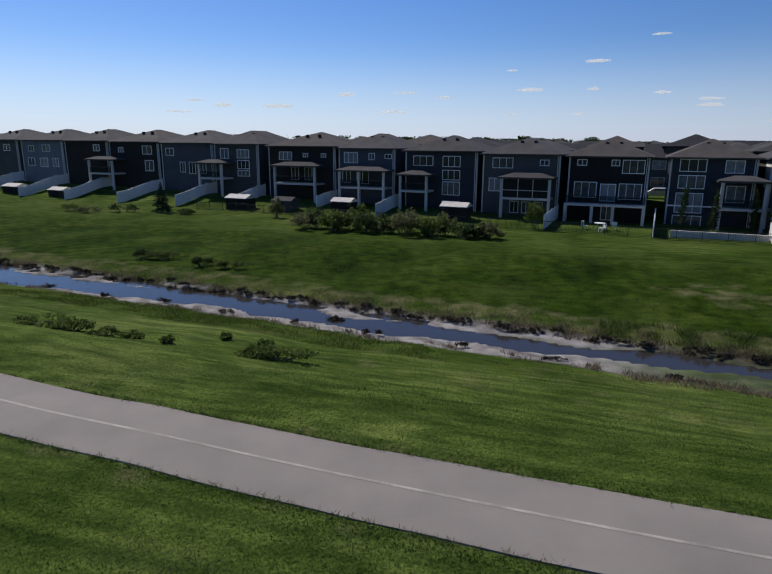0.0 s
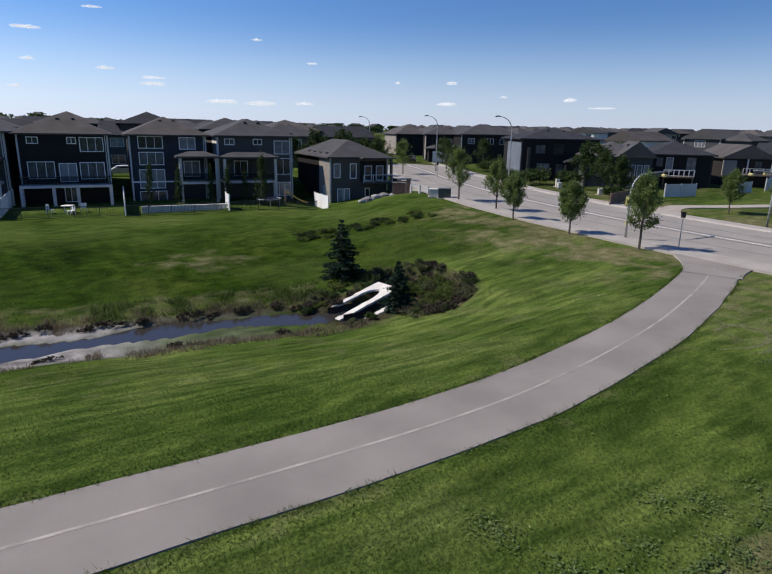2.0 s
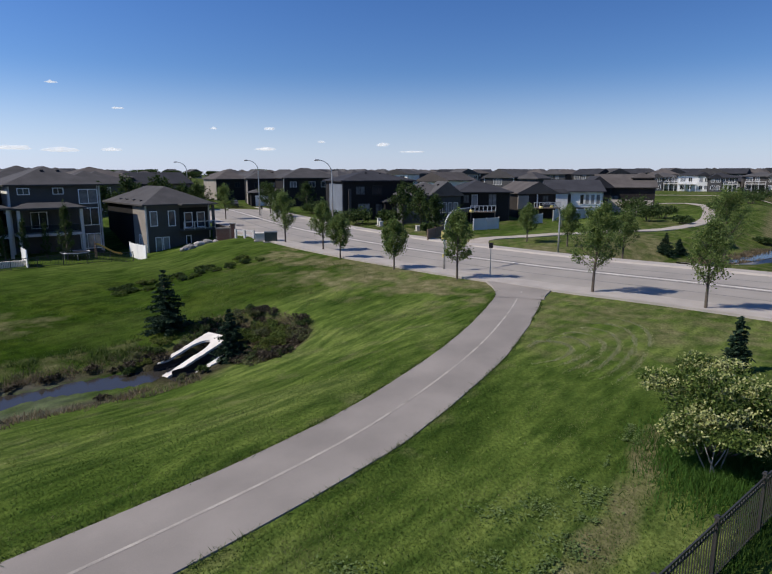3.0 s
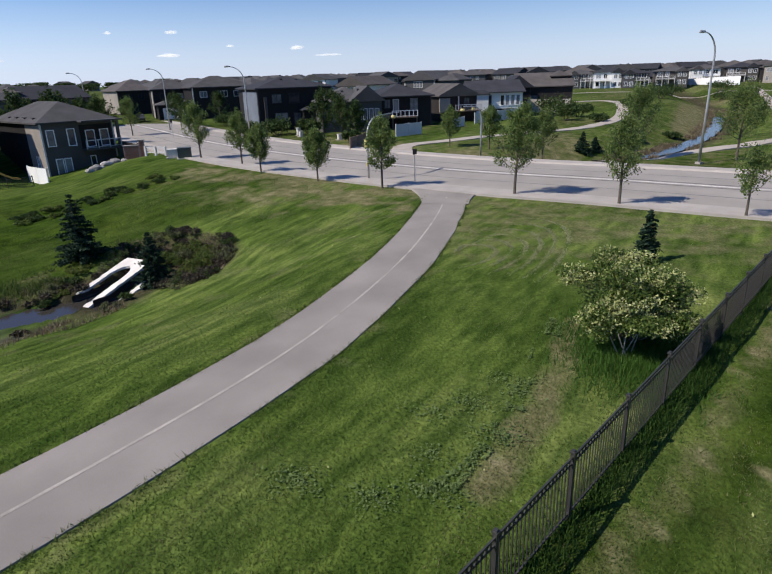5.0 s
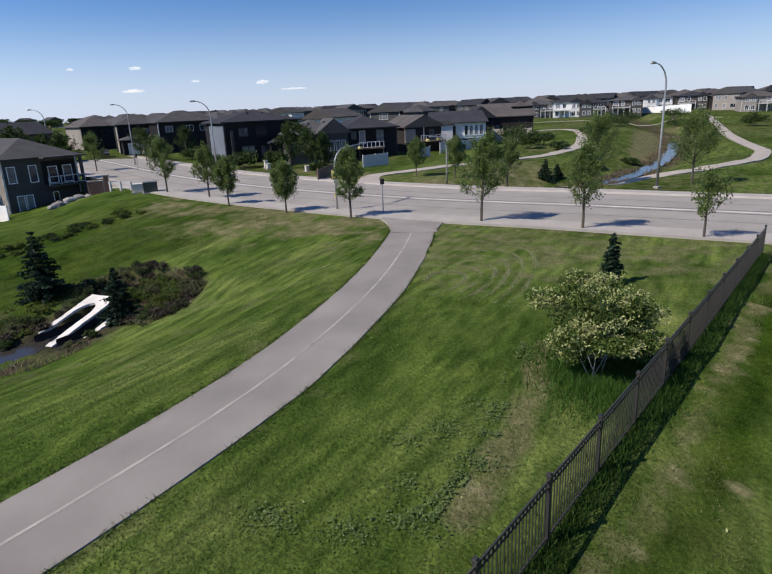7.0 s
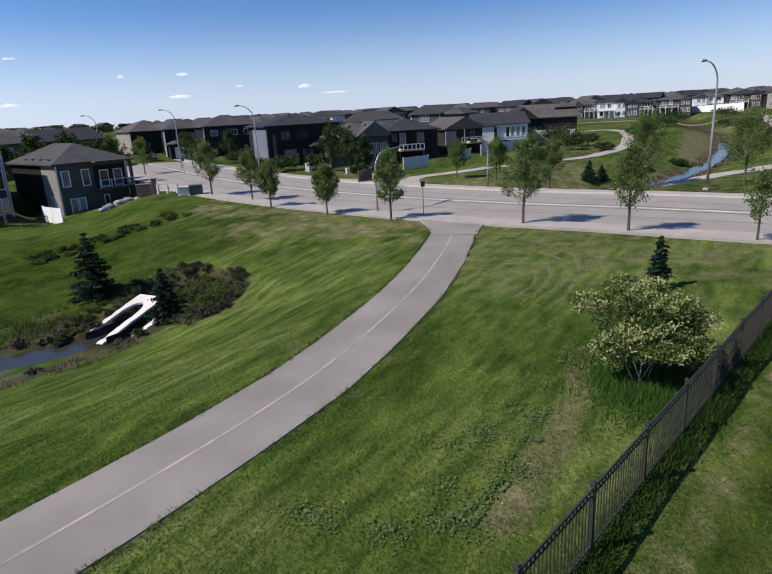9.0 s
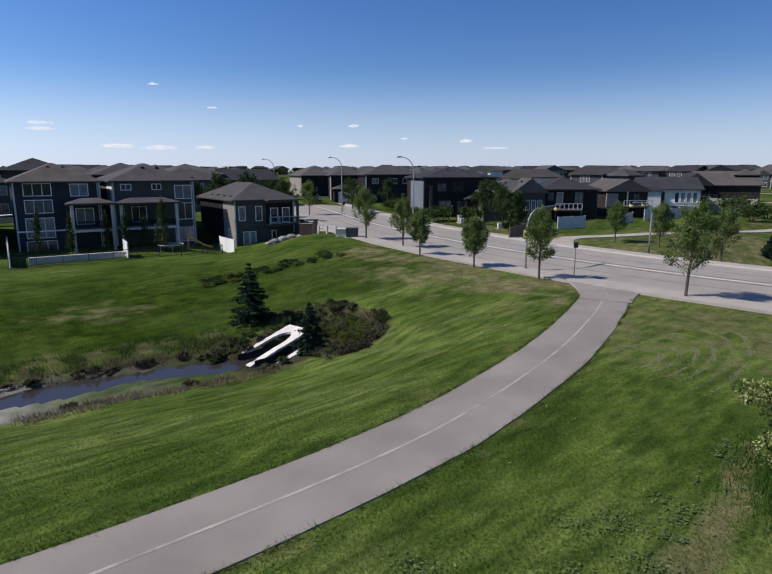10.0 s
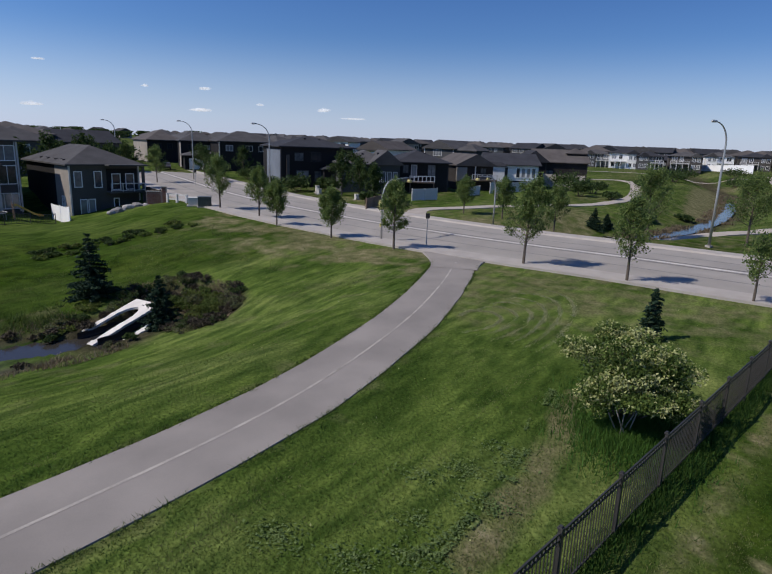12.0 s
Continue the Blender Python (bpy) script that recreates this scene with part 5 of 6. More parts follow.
        part("rail", boxes((i * 2.4 + 0.04, (i + 1) * 2.4 - 0.04, -0.02, 0.02, z + 1.12, z + 1.17), (i * 2.4 + 0.04, (i + 1) * 2.4 - 0.04, -0.02, 0.02, z + 0.12, z + 0.16)), BLACK, f)
        for k in range(1, 16):
            x = (i + k / 16) * 2.4
            add_box(rods, x - 0.012, x + 0.012, -0.012, 0.012, z + 0.1, z + 1.15)
    tagged(part("picket_run", rods, BLACK, f), kind="stuff")


wire_fence(-62, -34, 69.3)
wire_fence(-33, 23, 69.0)


def wall_block(s0, s1, q, height, deep=0.35):
    a = xy(s0, q)
    w = new("retaining_wall")
    w.matrix_world = pose(a[0], a[1], ground_z(*a) - 0.2, 0, 0, ROW_TURN)
    tagged(w, "low pale block retaining wall in a back yard", "retaining wall")
    x, k = 0.0, 0
    for row in range(3):
        x = -0.0 if row % 2 == 0 else -0.3
        while x < s1 - s0:
            o = part("block", boxes((max(0, x) + 0.005, x + 0.595, -deep, 0, row * height / 3 + 0.004, (row + 1) * height / 3)), PALE_CONCRETE, w)
            x += 0.6


wall_block(2.4, 11.4, 71.2, 0.95)


def shed(s, q, w, d, h, wall, roof_mat, label):
    a = xy(s, q)
    t = new("garden_shed")
    t.matrix_world = pose(a[0], a[1], ground_z(*a) - 0.1, 0, 0, ROW_TURN)
    tagged(t, label, "shed")
    part("wall", boxes((0, w, 0, d, 0, h)), WALLS[wall], t)
    bm = bmesh.new()
    add_roof(bm, 0, w, 0, d, h, 0.5, 0.15, "gable_x", 0.08)
    part("roof", bm, roof_mat, t)
    part("door", boxes((w * 0.3, w * 0.6, -0.05, 0, 0.1, h - 0.2)), WALLS["dark"], t)


shed(-57.6, 70.6, 3.6, 2.4, 1.9, "dark", PALE_CONCRETE, "small dark garden shed with a pale roof")
shed(-24.6, 72.5, 3.4, 2.4, 1.9, "brown", PALE_CONCRETE, "small brown garden shed with a sunlit pale roof")
# three sheds added, their pale roofs standing in for flat sunlit shapes, like tarps
shed(-110.5, 72.0, 4.0, 2.6, 1.5, "dark", PALE_CONCRETE, "low dark shed added for a pale sunlit shape")
shed(-97.5, 71.6, 3.6, 2.4, 1.4, "brown", PALE_CONCRETE, "low brown shed added for a pale sunlit shape")
shed(-41.0, 73.0, 3.0, 2.0, 1.6, "dark", PALE_CONCRETE, "dark lean-to added for a pale sunlit shape")
shed(-49.5, 71.0, 3.0, 2.2, 1.7, "slate", ROOFS[0], "grey garden shed behind the yard fence")


def patio_set(s, q):
    a = xy(s, q)
    t = new("patio_table")
    t.location = (a[0], a[1], ground_z(*a))
    tagged(t, "white plastic patio table on the yard grass", "table")
    part("tabletop", tube([(0, 0, 0.70), (0, 0, 0.74)], [0.65, 0.65], 20), WHITE, t)
    for k in range(4):
        c, s2 = math.cos(k * 1.571 + 0.4) * 0.45, math.sin(k * 1.571 + 0.4) * 0.45
        part("leg", boxes((c - 0.03, c + 0.03, s2 - 0.03, s2 + 0.03, -0.05, 0.7)), WHITE, t)
    for k, (dx, dy) in enumerate(((-1.7, 0.2), (1.6, -0.2), (-0.2, -1.4))):
        c = new("patio_chair")
        c.matrix_world = pose(a[0] + dx, a[1] + dy, ground_z(a[0] + dx, a[1] + dy), 0, 0, 40 + 120 * k)
        tagged(c, "white plastic patio chair on the yard grass", "chair", "chairs round the patio table")
        part("seat", boxes((-0.3, 0.3, -0.3, 0.3, 0.38, 0.43)), WHITE, c)
        part("backrest", boxes((-0.3, 0.3, 0.27, 0.32, 0.431, 0.95)), WHITE, c)
        for ex, ey in ((-0.27, -0.27), (0.27, -0.27), (-0.27, 0.25), (0.27, 0.25)):
            part("leg", boxes((ex - 0.025, ex + 0.025, ey - 0.025, ey + 0.025, -0.05, 0.379)), WHITE, c)


patio_set(-5.0, 72.5)


def slide(s, q):
    a = xy(s, q)
    t = new("garden_slide")
    t.matrix_world = pose(a[0], a[1], ground_z(*a), 0, 0, ROW_TURN)
    tagged(t, "yellow plastic children's slide in a back yard", "slide")
    bm = bmesh.new()
    prof = [(0, 1.5), (0.4, 1.45), (1.4, 0.75), (2.3, 0.25), (2.8, 0.2)]
    rings = [[bm.verts.new((x, y, z + dz)) for y, dz in ((-0.28, 0.18), (-0.25, 0), (0.25, 0), (0.28, 0.18), (0.3, -0.03), (-0.3, -0.03))] for x, z in prof]
    for r0, r1 in zip(rings, rings[1:]):
        for i in range(6):
            bm.faces.new((r0[i], r1[i], r1[(i + 1) % 6], r0[(i + 1) % 6]))
    part("chute", bm, YELLOW, t)
    for y in (-0.27, 0.27):
        part("post", boxes((-0.08, 0, y - 0.04, y + 0.04, -0.1, 1.9)), WOOD, t)
    for z in (0.3, 0.65, 1.0, 1.35):
        part("rung", boxes((-0.07, -0.02, -0.23, 0.23, z, z + 0.04)), WOOD, t)


slide(19.4, 73.0)


def trampoline(s, q):
    a = xy(s, q)
    t = new("trampoline")
    t.location = (a[0], a[1], ground_z(*a))
    tagged(t, "round dark trampoline with a pale rim on the grass", "trampoline")
    part("mat", tube([(0, 0, 0.72), (0, 0, 0.76)], [1.35, 1.35], 24), BLACK, t)
    bm = bmesh.new()
    ring = [(math.cos(k * math.pi / 12) * 1.5, math.sin(k * math.pi / 12) * 1.5, 0.75) for k in range(25)]
    add_tube(bm, ring, [0.05] * 25, 6)
    part("rim", bm, TRIM, t)
    for k in range(6):
        c, d = math.cos(k * 1.047) * 1.45, math.sin(k * 1.047) * 1.45
        part("leg", boxes((c - 0.03, c + 0.03, d - 0.03, d + 0.03, -0.05, 0.68)), STEEL, t)


trampoline(17.4, 73.8)

# slim trees and shrubs in the yards
for i, (s_, q_, ht, sp, n_) in enumerate(((3.6, 76, 5.6, 0.5, 1800), (7.0, 76.5, 4.6, 0.45, 1500), (10.9, 76.2, 5.0, 0.45, 1700), (12.6, 75.5, 5.2, 0.5, 1900), (16.5, 73.5, 6.6, 0.85, 3000), (14.9, 75.8, 4.4, 0.45, 1500))):
    x, y = xy(s_, q_)
    street_tree(x, y, ht, sp, 90 + i, n_, LEAF_DARK, "slim yard trees", "slim columnar tree in a back yard", 0.05, 0.09)
for i, (x, y, rx, ry, ht, n_) in enumerate(((-9.5, 68.6, 1.8, 1.6, 2.4, 1100), (-5.9, 66.8, 2.4, 1.5, 2.7, 1500), (-1.6, 65.6, 2.4, 1.6, 2.6, 1500), (2.4, 63.8, 2.2, 1.6, 3.2, 1500), (5.2, 62.6, 2.0, 1.4, 2.6, 1200),
                                             (8.2, 62.3, 1.8, 1.2, 1.7, 800), (11.3, 62.2, 1.6, 1.1, 1.0, 600), (17.4, 69.0, 1.3, 1.2, 3.4, 1300), (-29.0, 81.4, 2.6, 1.2, 0.9, 600), (-42.3, 83.5, 2.0, 1.2, 1.1, 500),
                                             (-46.0, 85.5, 1.8, 1.0, 1.2, 500), (-38.0, 84.5, 2.2, 1.2, 1.4, 600), (-14.8, 78.8, 1.1, 1.0, 3.0, 800), (-3.6, 70.0, 1.6, 1.4, 3.0, 1000))):
    shrub(x, y, rx, ry, ht, 200 + i, n_, (LEAF_WILLOW, LEAF_SCRUB, LEAF_DARK)[i % 3], label="wild leafy shrub at the edge of the grass", leaf=0.13)
for i in range(16):
    shrub(-9.5 + 1.35 * i + 0.4 * math.sin(i * 4.0), 69.6 - 0.52 * i + 1.2 * math.sin(i * 2.3), 1.3, 1.1, 1.8 + 0.9 * math.sin(i * 1.7), 240 + i, 900, (LEAF_WILLOW, LEAF_DARK, LEAF_SCRUB, LEAF_WILLOW)[i % 4], label="wild leafy shrub at the edge of the grass", leaf=0.13)
# low scrub on both banks, on the hill and in the hollow
for i, (x, y, rx, ry, ht) in enumerate(((-15.6, 25.6, 1.6, 0.8, 0.6), (-14.0, 24.9, 1.1, 0.6, 0.55), (-12.2, 24.4, 0.9, 0.6, 0.4), (-9.2, 23.4, 0.35, 0.3, 0.4), (-4.4, 22.1, 1.5, 0.7, 0.55), (-7.4, 25.6, 0.4, 0.3, 0.4), (-5.4, 24.6, 0.45, 0.35, 0.4), (-5.3, 22.5, 0.8, 0.5, 0.45), (-11.0, 24.2, 0.7, 0.5, 0.35),
                                         (-21.5, 50.9, 1.1, 0.7, 1.0), (-19.2, 50.6, 1.8, 0.8, 0.9), (-15.4, 47.6, 1.3, 0.8, 0.9), (-12.7, 46.5, 1.4, 0.7, 0.8), (34.2, 39.8, 1.3, 0.7, 0.5), (36.2, 39.3, 1.0, 0.6, 0.45), (40.9, 37.2, 1.6, 0.6, 0.5), (44.2, 35.4, 1.0, 0.6, 0.6), (38.6, 38.2, 1.2, 0.5, 0.4),
                                         (25.2, 26.4, 0.9, 0.6, 0.6), (24.2, 26.0, 0.8, 0.6, 0.5), (22.8, 25.6, 0.9, 0.6, 0.5), (21.6, 25.4, 0.8, 0.5, 0.5))):
    shrub(x, y, rx, ry, ht * (0.6 if i > 17 else 1.0), 300 + i, int(300 + 420 * rx), LEAF_SCRUB if i < 9 else LEAF_DARK if i % 2 else LEAF_BUSH, label="low scrubby shrub in the rough grass", leaf=0.075)


HOLLOW = np.array([(14.0, 34.6), (16.2, 35.6), (18.2, 35.0), (19.4, 32.4), (19.5, 29.6), (17.8, 27.2), (15.6, 25.9), (13.6, 25.7), (13.2, 27.0), (14.9, 29.2), (15.4, 31.2), (14.4, 32.6)])


def within(poly, p):
    """Which points p lie inside a polygon."""
    inside = np.zeros(len(p), bool)
    for (x0, y0), (x1, y1) in zip(poly, np.roll(poly, -1, axis=0)):
        cross = ((y0 > p[:, 1]) != (y1 > p[:, 1])) & (p[:, 0] < (x1 - x0) * (p[:, 1] - y0) / (y1 - y0 + 1e-9) + x0)
        inside ^= cross
    return inside


for i, (s_, q_, r_, h_) in enumerate(((12.7, 32.4, 0.6, 0.7), (13.3, 32.9, 0.7, 0.8), (14.2, 33.6, 0.8, 0.8), (11.3, 31.9, 0.5, 0.5), (11.0, 27.9, 0.5, 0.4), (12.2, 28.0, 0.6, 0.5), (9.6, 32.3, 0.6, 0.5), (10.2, 33.0, 0.7, 0.6))):
    x, y = xy(s_, q_)
    shrub(x, y, r_, r_ * 0.8, h_, 330 + i, 520, (TWIG_LEAF, LEAF_WILLOW, LEAF_DARK)[i % 3], label="tangled brush beside the culvert", group="brush in the hollow", leaf=0.06)
brush = np.random.default_rng(77)
sq_ = np.column_stack([brush.uniform(12.5, 19.8, 190), brush.uniform(25.2, 35.8, 190)])
sq_ = sq_[within(HOLLOW, sq_)]
for i, (s_, q_) in enumerate(sq_):
    x, y = xy(s_, q_)
    bright = 16.0 < s_ < 18.4 and 28.4 < q_ < 32.2
    shrub(x, y, brush.uniform(0.45, 0.85), brush.uniform(0.45, 0.8), brush.uniform(0.35, 0.6) + 0.35 * bright, 350 + i, 420 + 260 * bright, (LEAF_SCRUB, LEAF_WILLOW, LEAF_BUSH)[i % 3] if bright else (TWIG_LEAF, LEAF_WILLOW, TWIG_LEAF, LEAF_DARK)[i % 4], label="tangled low brush in the hollow", group="brush in the hollow", leaf=0.06)


for i in range(13):
    k_ = i / 12
    shrub(33.0 + 11.5 * k_, 38.6 - 4.4 * k_ + 0.5 * math.sin(i * 2.0), 0.75, 0.5, 0.4 + 0.12 * math.sin(i * 3.1), 620 + i, 420, LEAF_DARK if i % 2 else LEAF_SCRUB, label="low scrubby shrub in a line across the slope", leaf=0.075)


# ---------------------------------------------------------------- rough growth along the creek
def blades(name, pts, height, width, mat, seed, lean=0.35, label="", category="grass"):
    """Single upright blades at pts, each a narrow three-cornered leaf."""
    rng = np.random.default_rng(seed)
    n = len(pts)
    h = height * rng.uniform(0.5, 1.3, n)
    a = rng.uniform(0, 2 * math.pi, n)
    w = width * rng.uniform(0.6, 1.3, n)
    tip = np.stack([rng.normal(0, lean, n) * h, rng.normal(0, lean, n) * h, h], 1)
    side = np.stack([np.cos(a) * w, np.sin(a) * w, np.zeros(n)], 1)
    v = np.stack([pts - side, pts + side, pts + tip], 1).reshape(-1, 3)
    ob = from_arrays(name, v, np.arange(3 * n).reshape(-1, 3), mat)
    return tagged(ob, label, category, kind="stuff")


def on_ground(p):
    return np.column_stack([p, heights(p) - 0.01])


rng = np.random.default_rng(11)
pts = []
for lo, hi, spread_q, n_clump in ((-60, 12, 33.2, 190), (-60, 13, 28.2, 70), (-20, 12, 33.7, 60)):
    s_ = rng.uniform(lo, hi, n_clump)
    q_ = spread_q + rng.normal(0, 0.3, n_clump)
    for a, b in zip(s_, q_):
        k = rng.integers(15, 70)
        pts.append(np.stack([a + rng.normal(0, 0.25, k), b + rng.normal(0, 0.16, k)], 1))
sq_ = np.vstack(pts)
blades("reeds", on_ground(sq_[:, :1] * U + sq_[:, 1:] * N), 0.27, 0.016, REED, 12, label="straw-coloured reed tufts along the creek banks", category="reeds")
for i in range(84):
    s_ = -60 + i * 0.86 + rng.uniform(-0.4, 0.4)
    q_ = (33.0 if i % 6 else 28.7) + rng.normal(0, 0.22)
    x, y = xy(s_, q_)
    shrub(x, y, rng.uniform(0.35, 0.8), rng.uniform(0.2, 0.35), rng.uniform(0.25, 0.5), 500 + i, 260, TWIG_LEAF, "sod_clump", "dark overgrown clump of sod on the creek bank", "sod clumps on the creek bank", 0.06)
x, y = -3.2, 34.9
shrub(x, y, 0.8, 0.45, 0.5, 600, 500, TWIG_LEAF, "sod_clump", "dark overgrown islet of sod in the creek", "sod clumps on the creek bank", 0.06)

litter = np.column_stack([rng.uniform(12.5, 19.8, 16000), rng.uniform(25.2, 35.8, 16000)])
litter = litter[within(HOLLOW, litter)]
litter = litter[rough(litter[:, 0], litter[:, 1], 0.8) + rng.normal(0, 0.3, len(litter)) > 0.0]
blades("litter", on_ground(litter[:, :1] * U + litter[:, 1:] * N), 0.24, 0.016, REED, 33, 0.9, "pale dead stalks and litter in the hollow", "dead grass")
for nm_, mat_, n_, lo_, hi_, tall_ in (("bank_weeds", GRASS_ROUGH, 5200, 33.4, 35.8, 0.4), ("bank_stalks", REED, 3600, 26.9, 28.8, 0.3)):
    p = np.column_stack([rng.uniform(-2, 11.5, n_), rng.uniform(lo_, hi_, n_)])
    p = p[rough(p[:, 0], p[:, 1], 0.9) + rng.normal(0, 0.2, n_) > 0.05]
    blades(nm_, on_ground(p[:, :1] * U + p[:, 1:] * N), tall_, 0.022, mat_, 35, 0.5, "rank weeds and dead stalks by the creek's end", "weeds")

# ---------------------------------------------------------------- blades of the near turf
n = 330000
r_ = 5.5 * (27 / 5.5) ** rng.uniform(0, 1, n)
a_ = np.radians(rng.uniform(-38, 112, n))
p = np.stack([r_ * np.sin(a_), r_ * np.cos(a_)], 1)
ok = (away(PATH_LINE, p) > 1.42) & (away(ROAD_LINE, p) > 8.5) & (p @ N < 27.6)
p = p[ok]
r_ = r_[ok]
mow = radians(-15)
lane, cross = p @ np.array([math.cos(mow), math.sin(mow)]), p @ np.array([-math.sin(mow), math.cos(mow)])
patch = 0.6 * rough(lane * 0.06, cross, 0.33) + 0.45 * rough(lane * 0.05 + 9, cross, 0.9) + 0.3 * rough(p[:, 0], p[:, 1], 2.3) + rng.normal(0, 0.28, len(p))
bare = (worn_slope(p) + rng.normal(0, 0.15, len(p)) > 0.4) | (np.hypot(p[:, 0] - 11.35, p[:, 1] + 4.17) < 0.3)
p, patch = p[~bare], patch[~bare]
near = patch > 0.42
deep = (patch < -0.38) & (np.hypot(*p.T) < 20)
blades("turf_deep", on_ground(p[deep]), 0.05, 0.011, GRASS_DEEP, 15, 0.5, "deep green stripes of mown grass blades")
p, near = p[~deep], near[~deep]
blades("turf_blades", on_ground(p[~near]), 0.045, 0.011, GRASS_BLADE, 13, 0.5, "short mown green grass blades")
blades("turf_straw", on_ground(p[near]), 0.055, 0.010, STRAW_BLADE, 14, 0.6, "dry pale blades among the mown grass")
s_, q_ = rng.uniform(-60, 12, 20000), 33.3 + np.abs(rng.normal(0, 0.8, 20000))
p = s_[:, None] * U + q_[:, None] * N
p = p[rough(p[:, 0], p[:, 1], 1.1) + rng.normal(0, 0.5, len(p)) > 0.0]
pale = rng.uniform(size=len(p)) < 0.2
blades("rough_grass", on_ground(p[~pale]), 0.11, 0.014, GRASS_ROUGH, 18, 0.5, "uncut rough grass on the far creek bank")
blades("rough_straw", on_ground(p[pale]), 0.18, 0.014, REED, 19, 0.5, "dry straw among the rough grass")
p = np.column_stack([rng.uniform(-45, 30, 30000), 34 + 22 * rng.uniform(0, 1, 30000) ** 1.6])
p = p[rough(p[:, 0], p[:, 1], 1.6) + 0.6 * rough(p[:, 0], p[:, 1], 4.5) + rng.normal(0, 0.3, len(p)) > 0.1]
blades("meadow_grass", on_ground(p[:, :1] * U + p[:, 1:] * N), 0.11, 0.022, GRASS_ROUGH, 27, 0.7, "clumps of uncut grass across the far bank")
p = np.column_stack([rng.uniform(27, 46, 36000), rng.uniform(12, 34, 36000)])
p = p[(rough(p[:, 0], p[:, 1], 1.6) + rng.normal(0, 0.35, len(p)) > 0.35) & (away(ROAD_LINE, p) > 8.8) & (away(PATH_LINE, p) > 2)]
blades("rough_straw", on_ground(p), 0.10, 0.014, STRAW_BLADE, 20, 0.7, "dry straw on the worn slope by the street")
# arcs of clippings left by the mower
pts = []
for k in range(6):
    arc = spline([(21.5 + 0.3 * k, 1.1 + 0.62 * k), (24.2, 0.4 + 0.60 * k), (28.4 - 0.5 * k, -0.1 + 0.62 * k), (31.4 - 0.9 * k, 0.3 + 0.66 * k), (32.6 - 1.2 * k, 1.4 + 0.62 * k), (32.5 - 1.4 * k, 2.3 + 0.5 * k)], 0.1)
    pick = (len(arc) * rng.beta(2.2, 1.5, 2000)).astype(int)
    pts.append(arc[pick] + rng.normal(0, 0.06, (2000, 2)))
p = np.vstack(pts)
p = p[(away(PATH_LINE, p) > 1.5) & (away(ROAD_LINE, p) > 9)]
p = p[rough(p[:, 0], p[:, 1], 1.1) + rng.normal(0, 0.3, len(p)) > -0.35]
blades("grass_clippings", on_ground(p), 0.06, 0.015, CLIPPING_BLADE, 21, 0.8, "pale lines of mown grass clippings on the lawn", "grass clippings")
# long grass under the fence and round the shrub
along = (FENCE_B - FENCE_A) / np.linalg.norm(FENCE_B - FENCE_A)
across = np.array([-along[1], along[0]])
t_ = rng.uniform(0, 29, 16000)
p = FENCE_A + t_[:, None] * along + rng.normal(-0.12, 0.2, 16000)[:, None] * across
blades("long_grass", on_ground(p), 0.19, 0.014, GRASS_DEEP, 16, 0.35, "long uncut grass under the fence")
p = np.array([16.4, -1.9]) + rng.normal(0, 1, (12000, 2)) * np.array([1.3, 0.8])
blades("long_grass", on_ground(p), 0.24, 0.014, GRASS_LUSH, 17, 0.35, "long uncut grass round the flowering shrub")
for k in range(5):
    x0, y0 = 15.9 + 0.12 * math.sin(k * 2.0), -1.75 + 0.1 * math.cos(k * 3.0)
    bm = tube([(x0, y0, -0.05), (x0 + 0.25 * math.sin(k * 1.7), y0 + 0.3 * math.cos(k * 2.3), 0.55), (x0 + 0.45 * math.sin(k * 1.7), y0 + 0.5 * math.cos(k * 2.3), 1.0)], [0.022, 0.016, 0.008], 6)
    tagged(part("dead_stem", bm, PALE_STEM), "bare pale dead stem at the foot of the shrub", "stem", "dead stems under the shrub")
# uncut grass on the near bank
p = np.column_stack([rng.uniform(-40, -2, 32000), rng.uniform(23.4, 28.0, 32000)])
p = p[rough(p[:, 0], p[:, 1], 1.4) + rng.normal(0, 0.4, len(p)) - 1.5 * smooth(p[:, 0], -14, -2) > -0.1]
blades("rough_grass", on_ground(p[:, :1] * U + p[:, 1:] * N), 0.13, 0.016, GRASS_BLADE, 24, 0.5, "uncut green grass on the near creek bank")
# broad-leaved weeds along an old furrow and in loose colonies
line = spline([(18.5, 0.2), (17.0, 0.4), (14.05, 0.9), (12.3, 1.12), (11.06, 1.36), (10.2, 1.65), (9.0, 2.3)], 0.1)
k_ = rng.integers(0, len(line), 3000)
p = line[k_] + rng.normal(0, 0.07, (3000, 2)) + rng.choice((0.0, -0.28), 3000)[:, None] * np.array([0.3, 1.0])
p = p[rough(p[:, 0], p[:, 1], 0.45) > 0.05]
spots = np.array([(8.68, 4.7), (8.62, 3.1), (9.25, 2.5), (9.12, 1.8), (12.78, 2.12), (8.84, 4.98), (11.95, 2.81), (12.6, 1.85), (13.95, 1.41), (11.41, 1.46), (13.27, 0.97), (11.34, 0.91), (8.71, 3.32), (10.29, 2.44)])
extra = spots[rng.integers(0, len(spots), 1500)] + rng.normal(0, 1, (1500, 2)) * np.array([0.22, 0.28])
p = np.vstack([p, extra])
v, f = lying(rng, on_ground(p) + np.column_stack([np.zeros((len(p), 2)), rng.uniform(0.03, 0.09, len(p))]), 0.034, 0.28)
tagged(from_arrays("weeds", v, f, WEED), "low broad-leaved weeds along a furrow in the lawn", "weeds", kind="stuff")
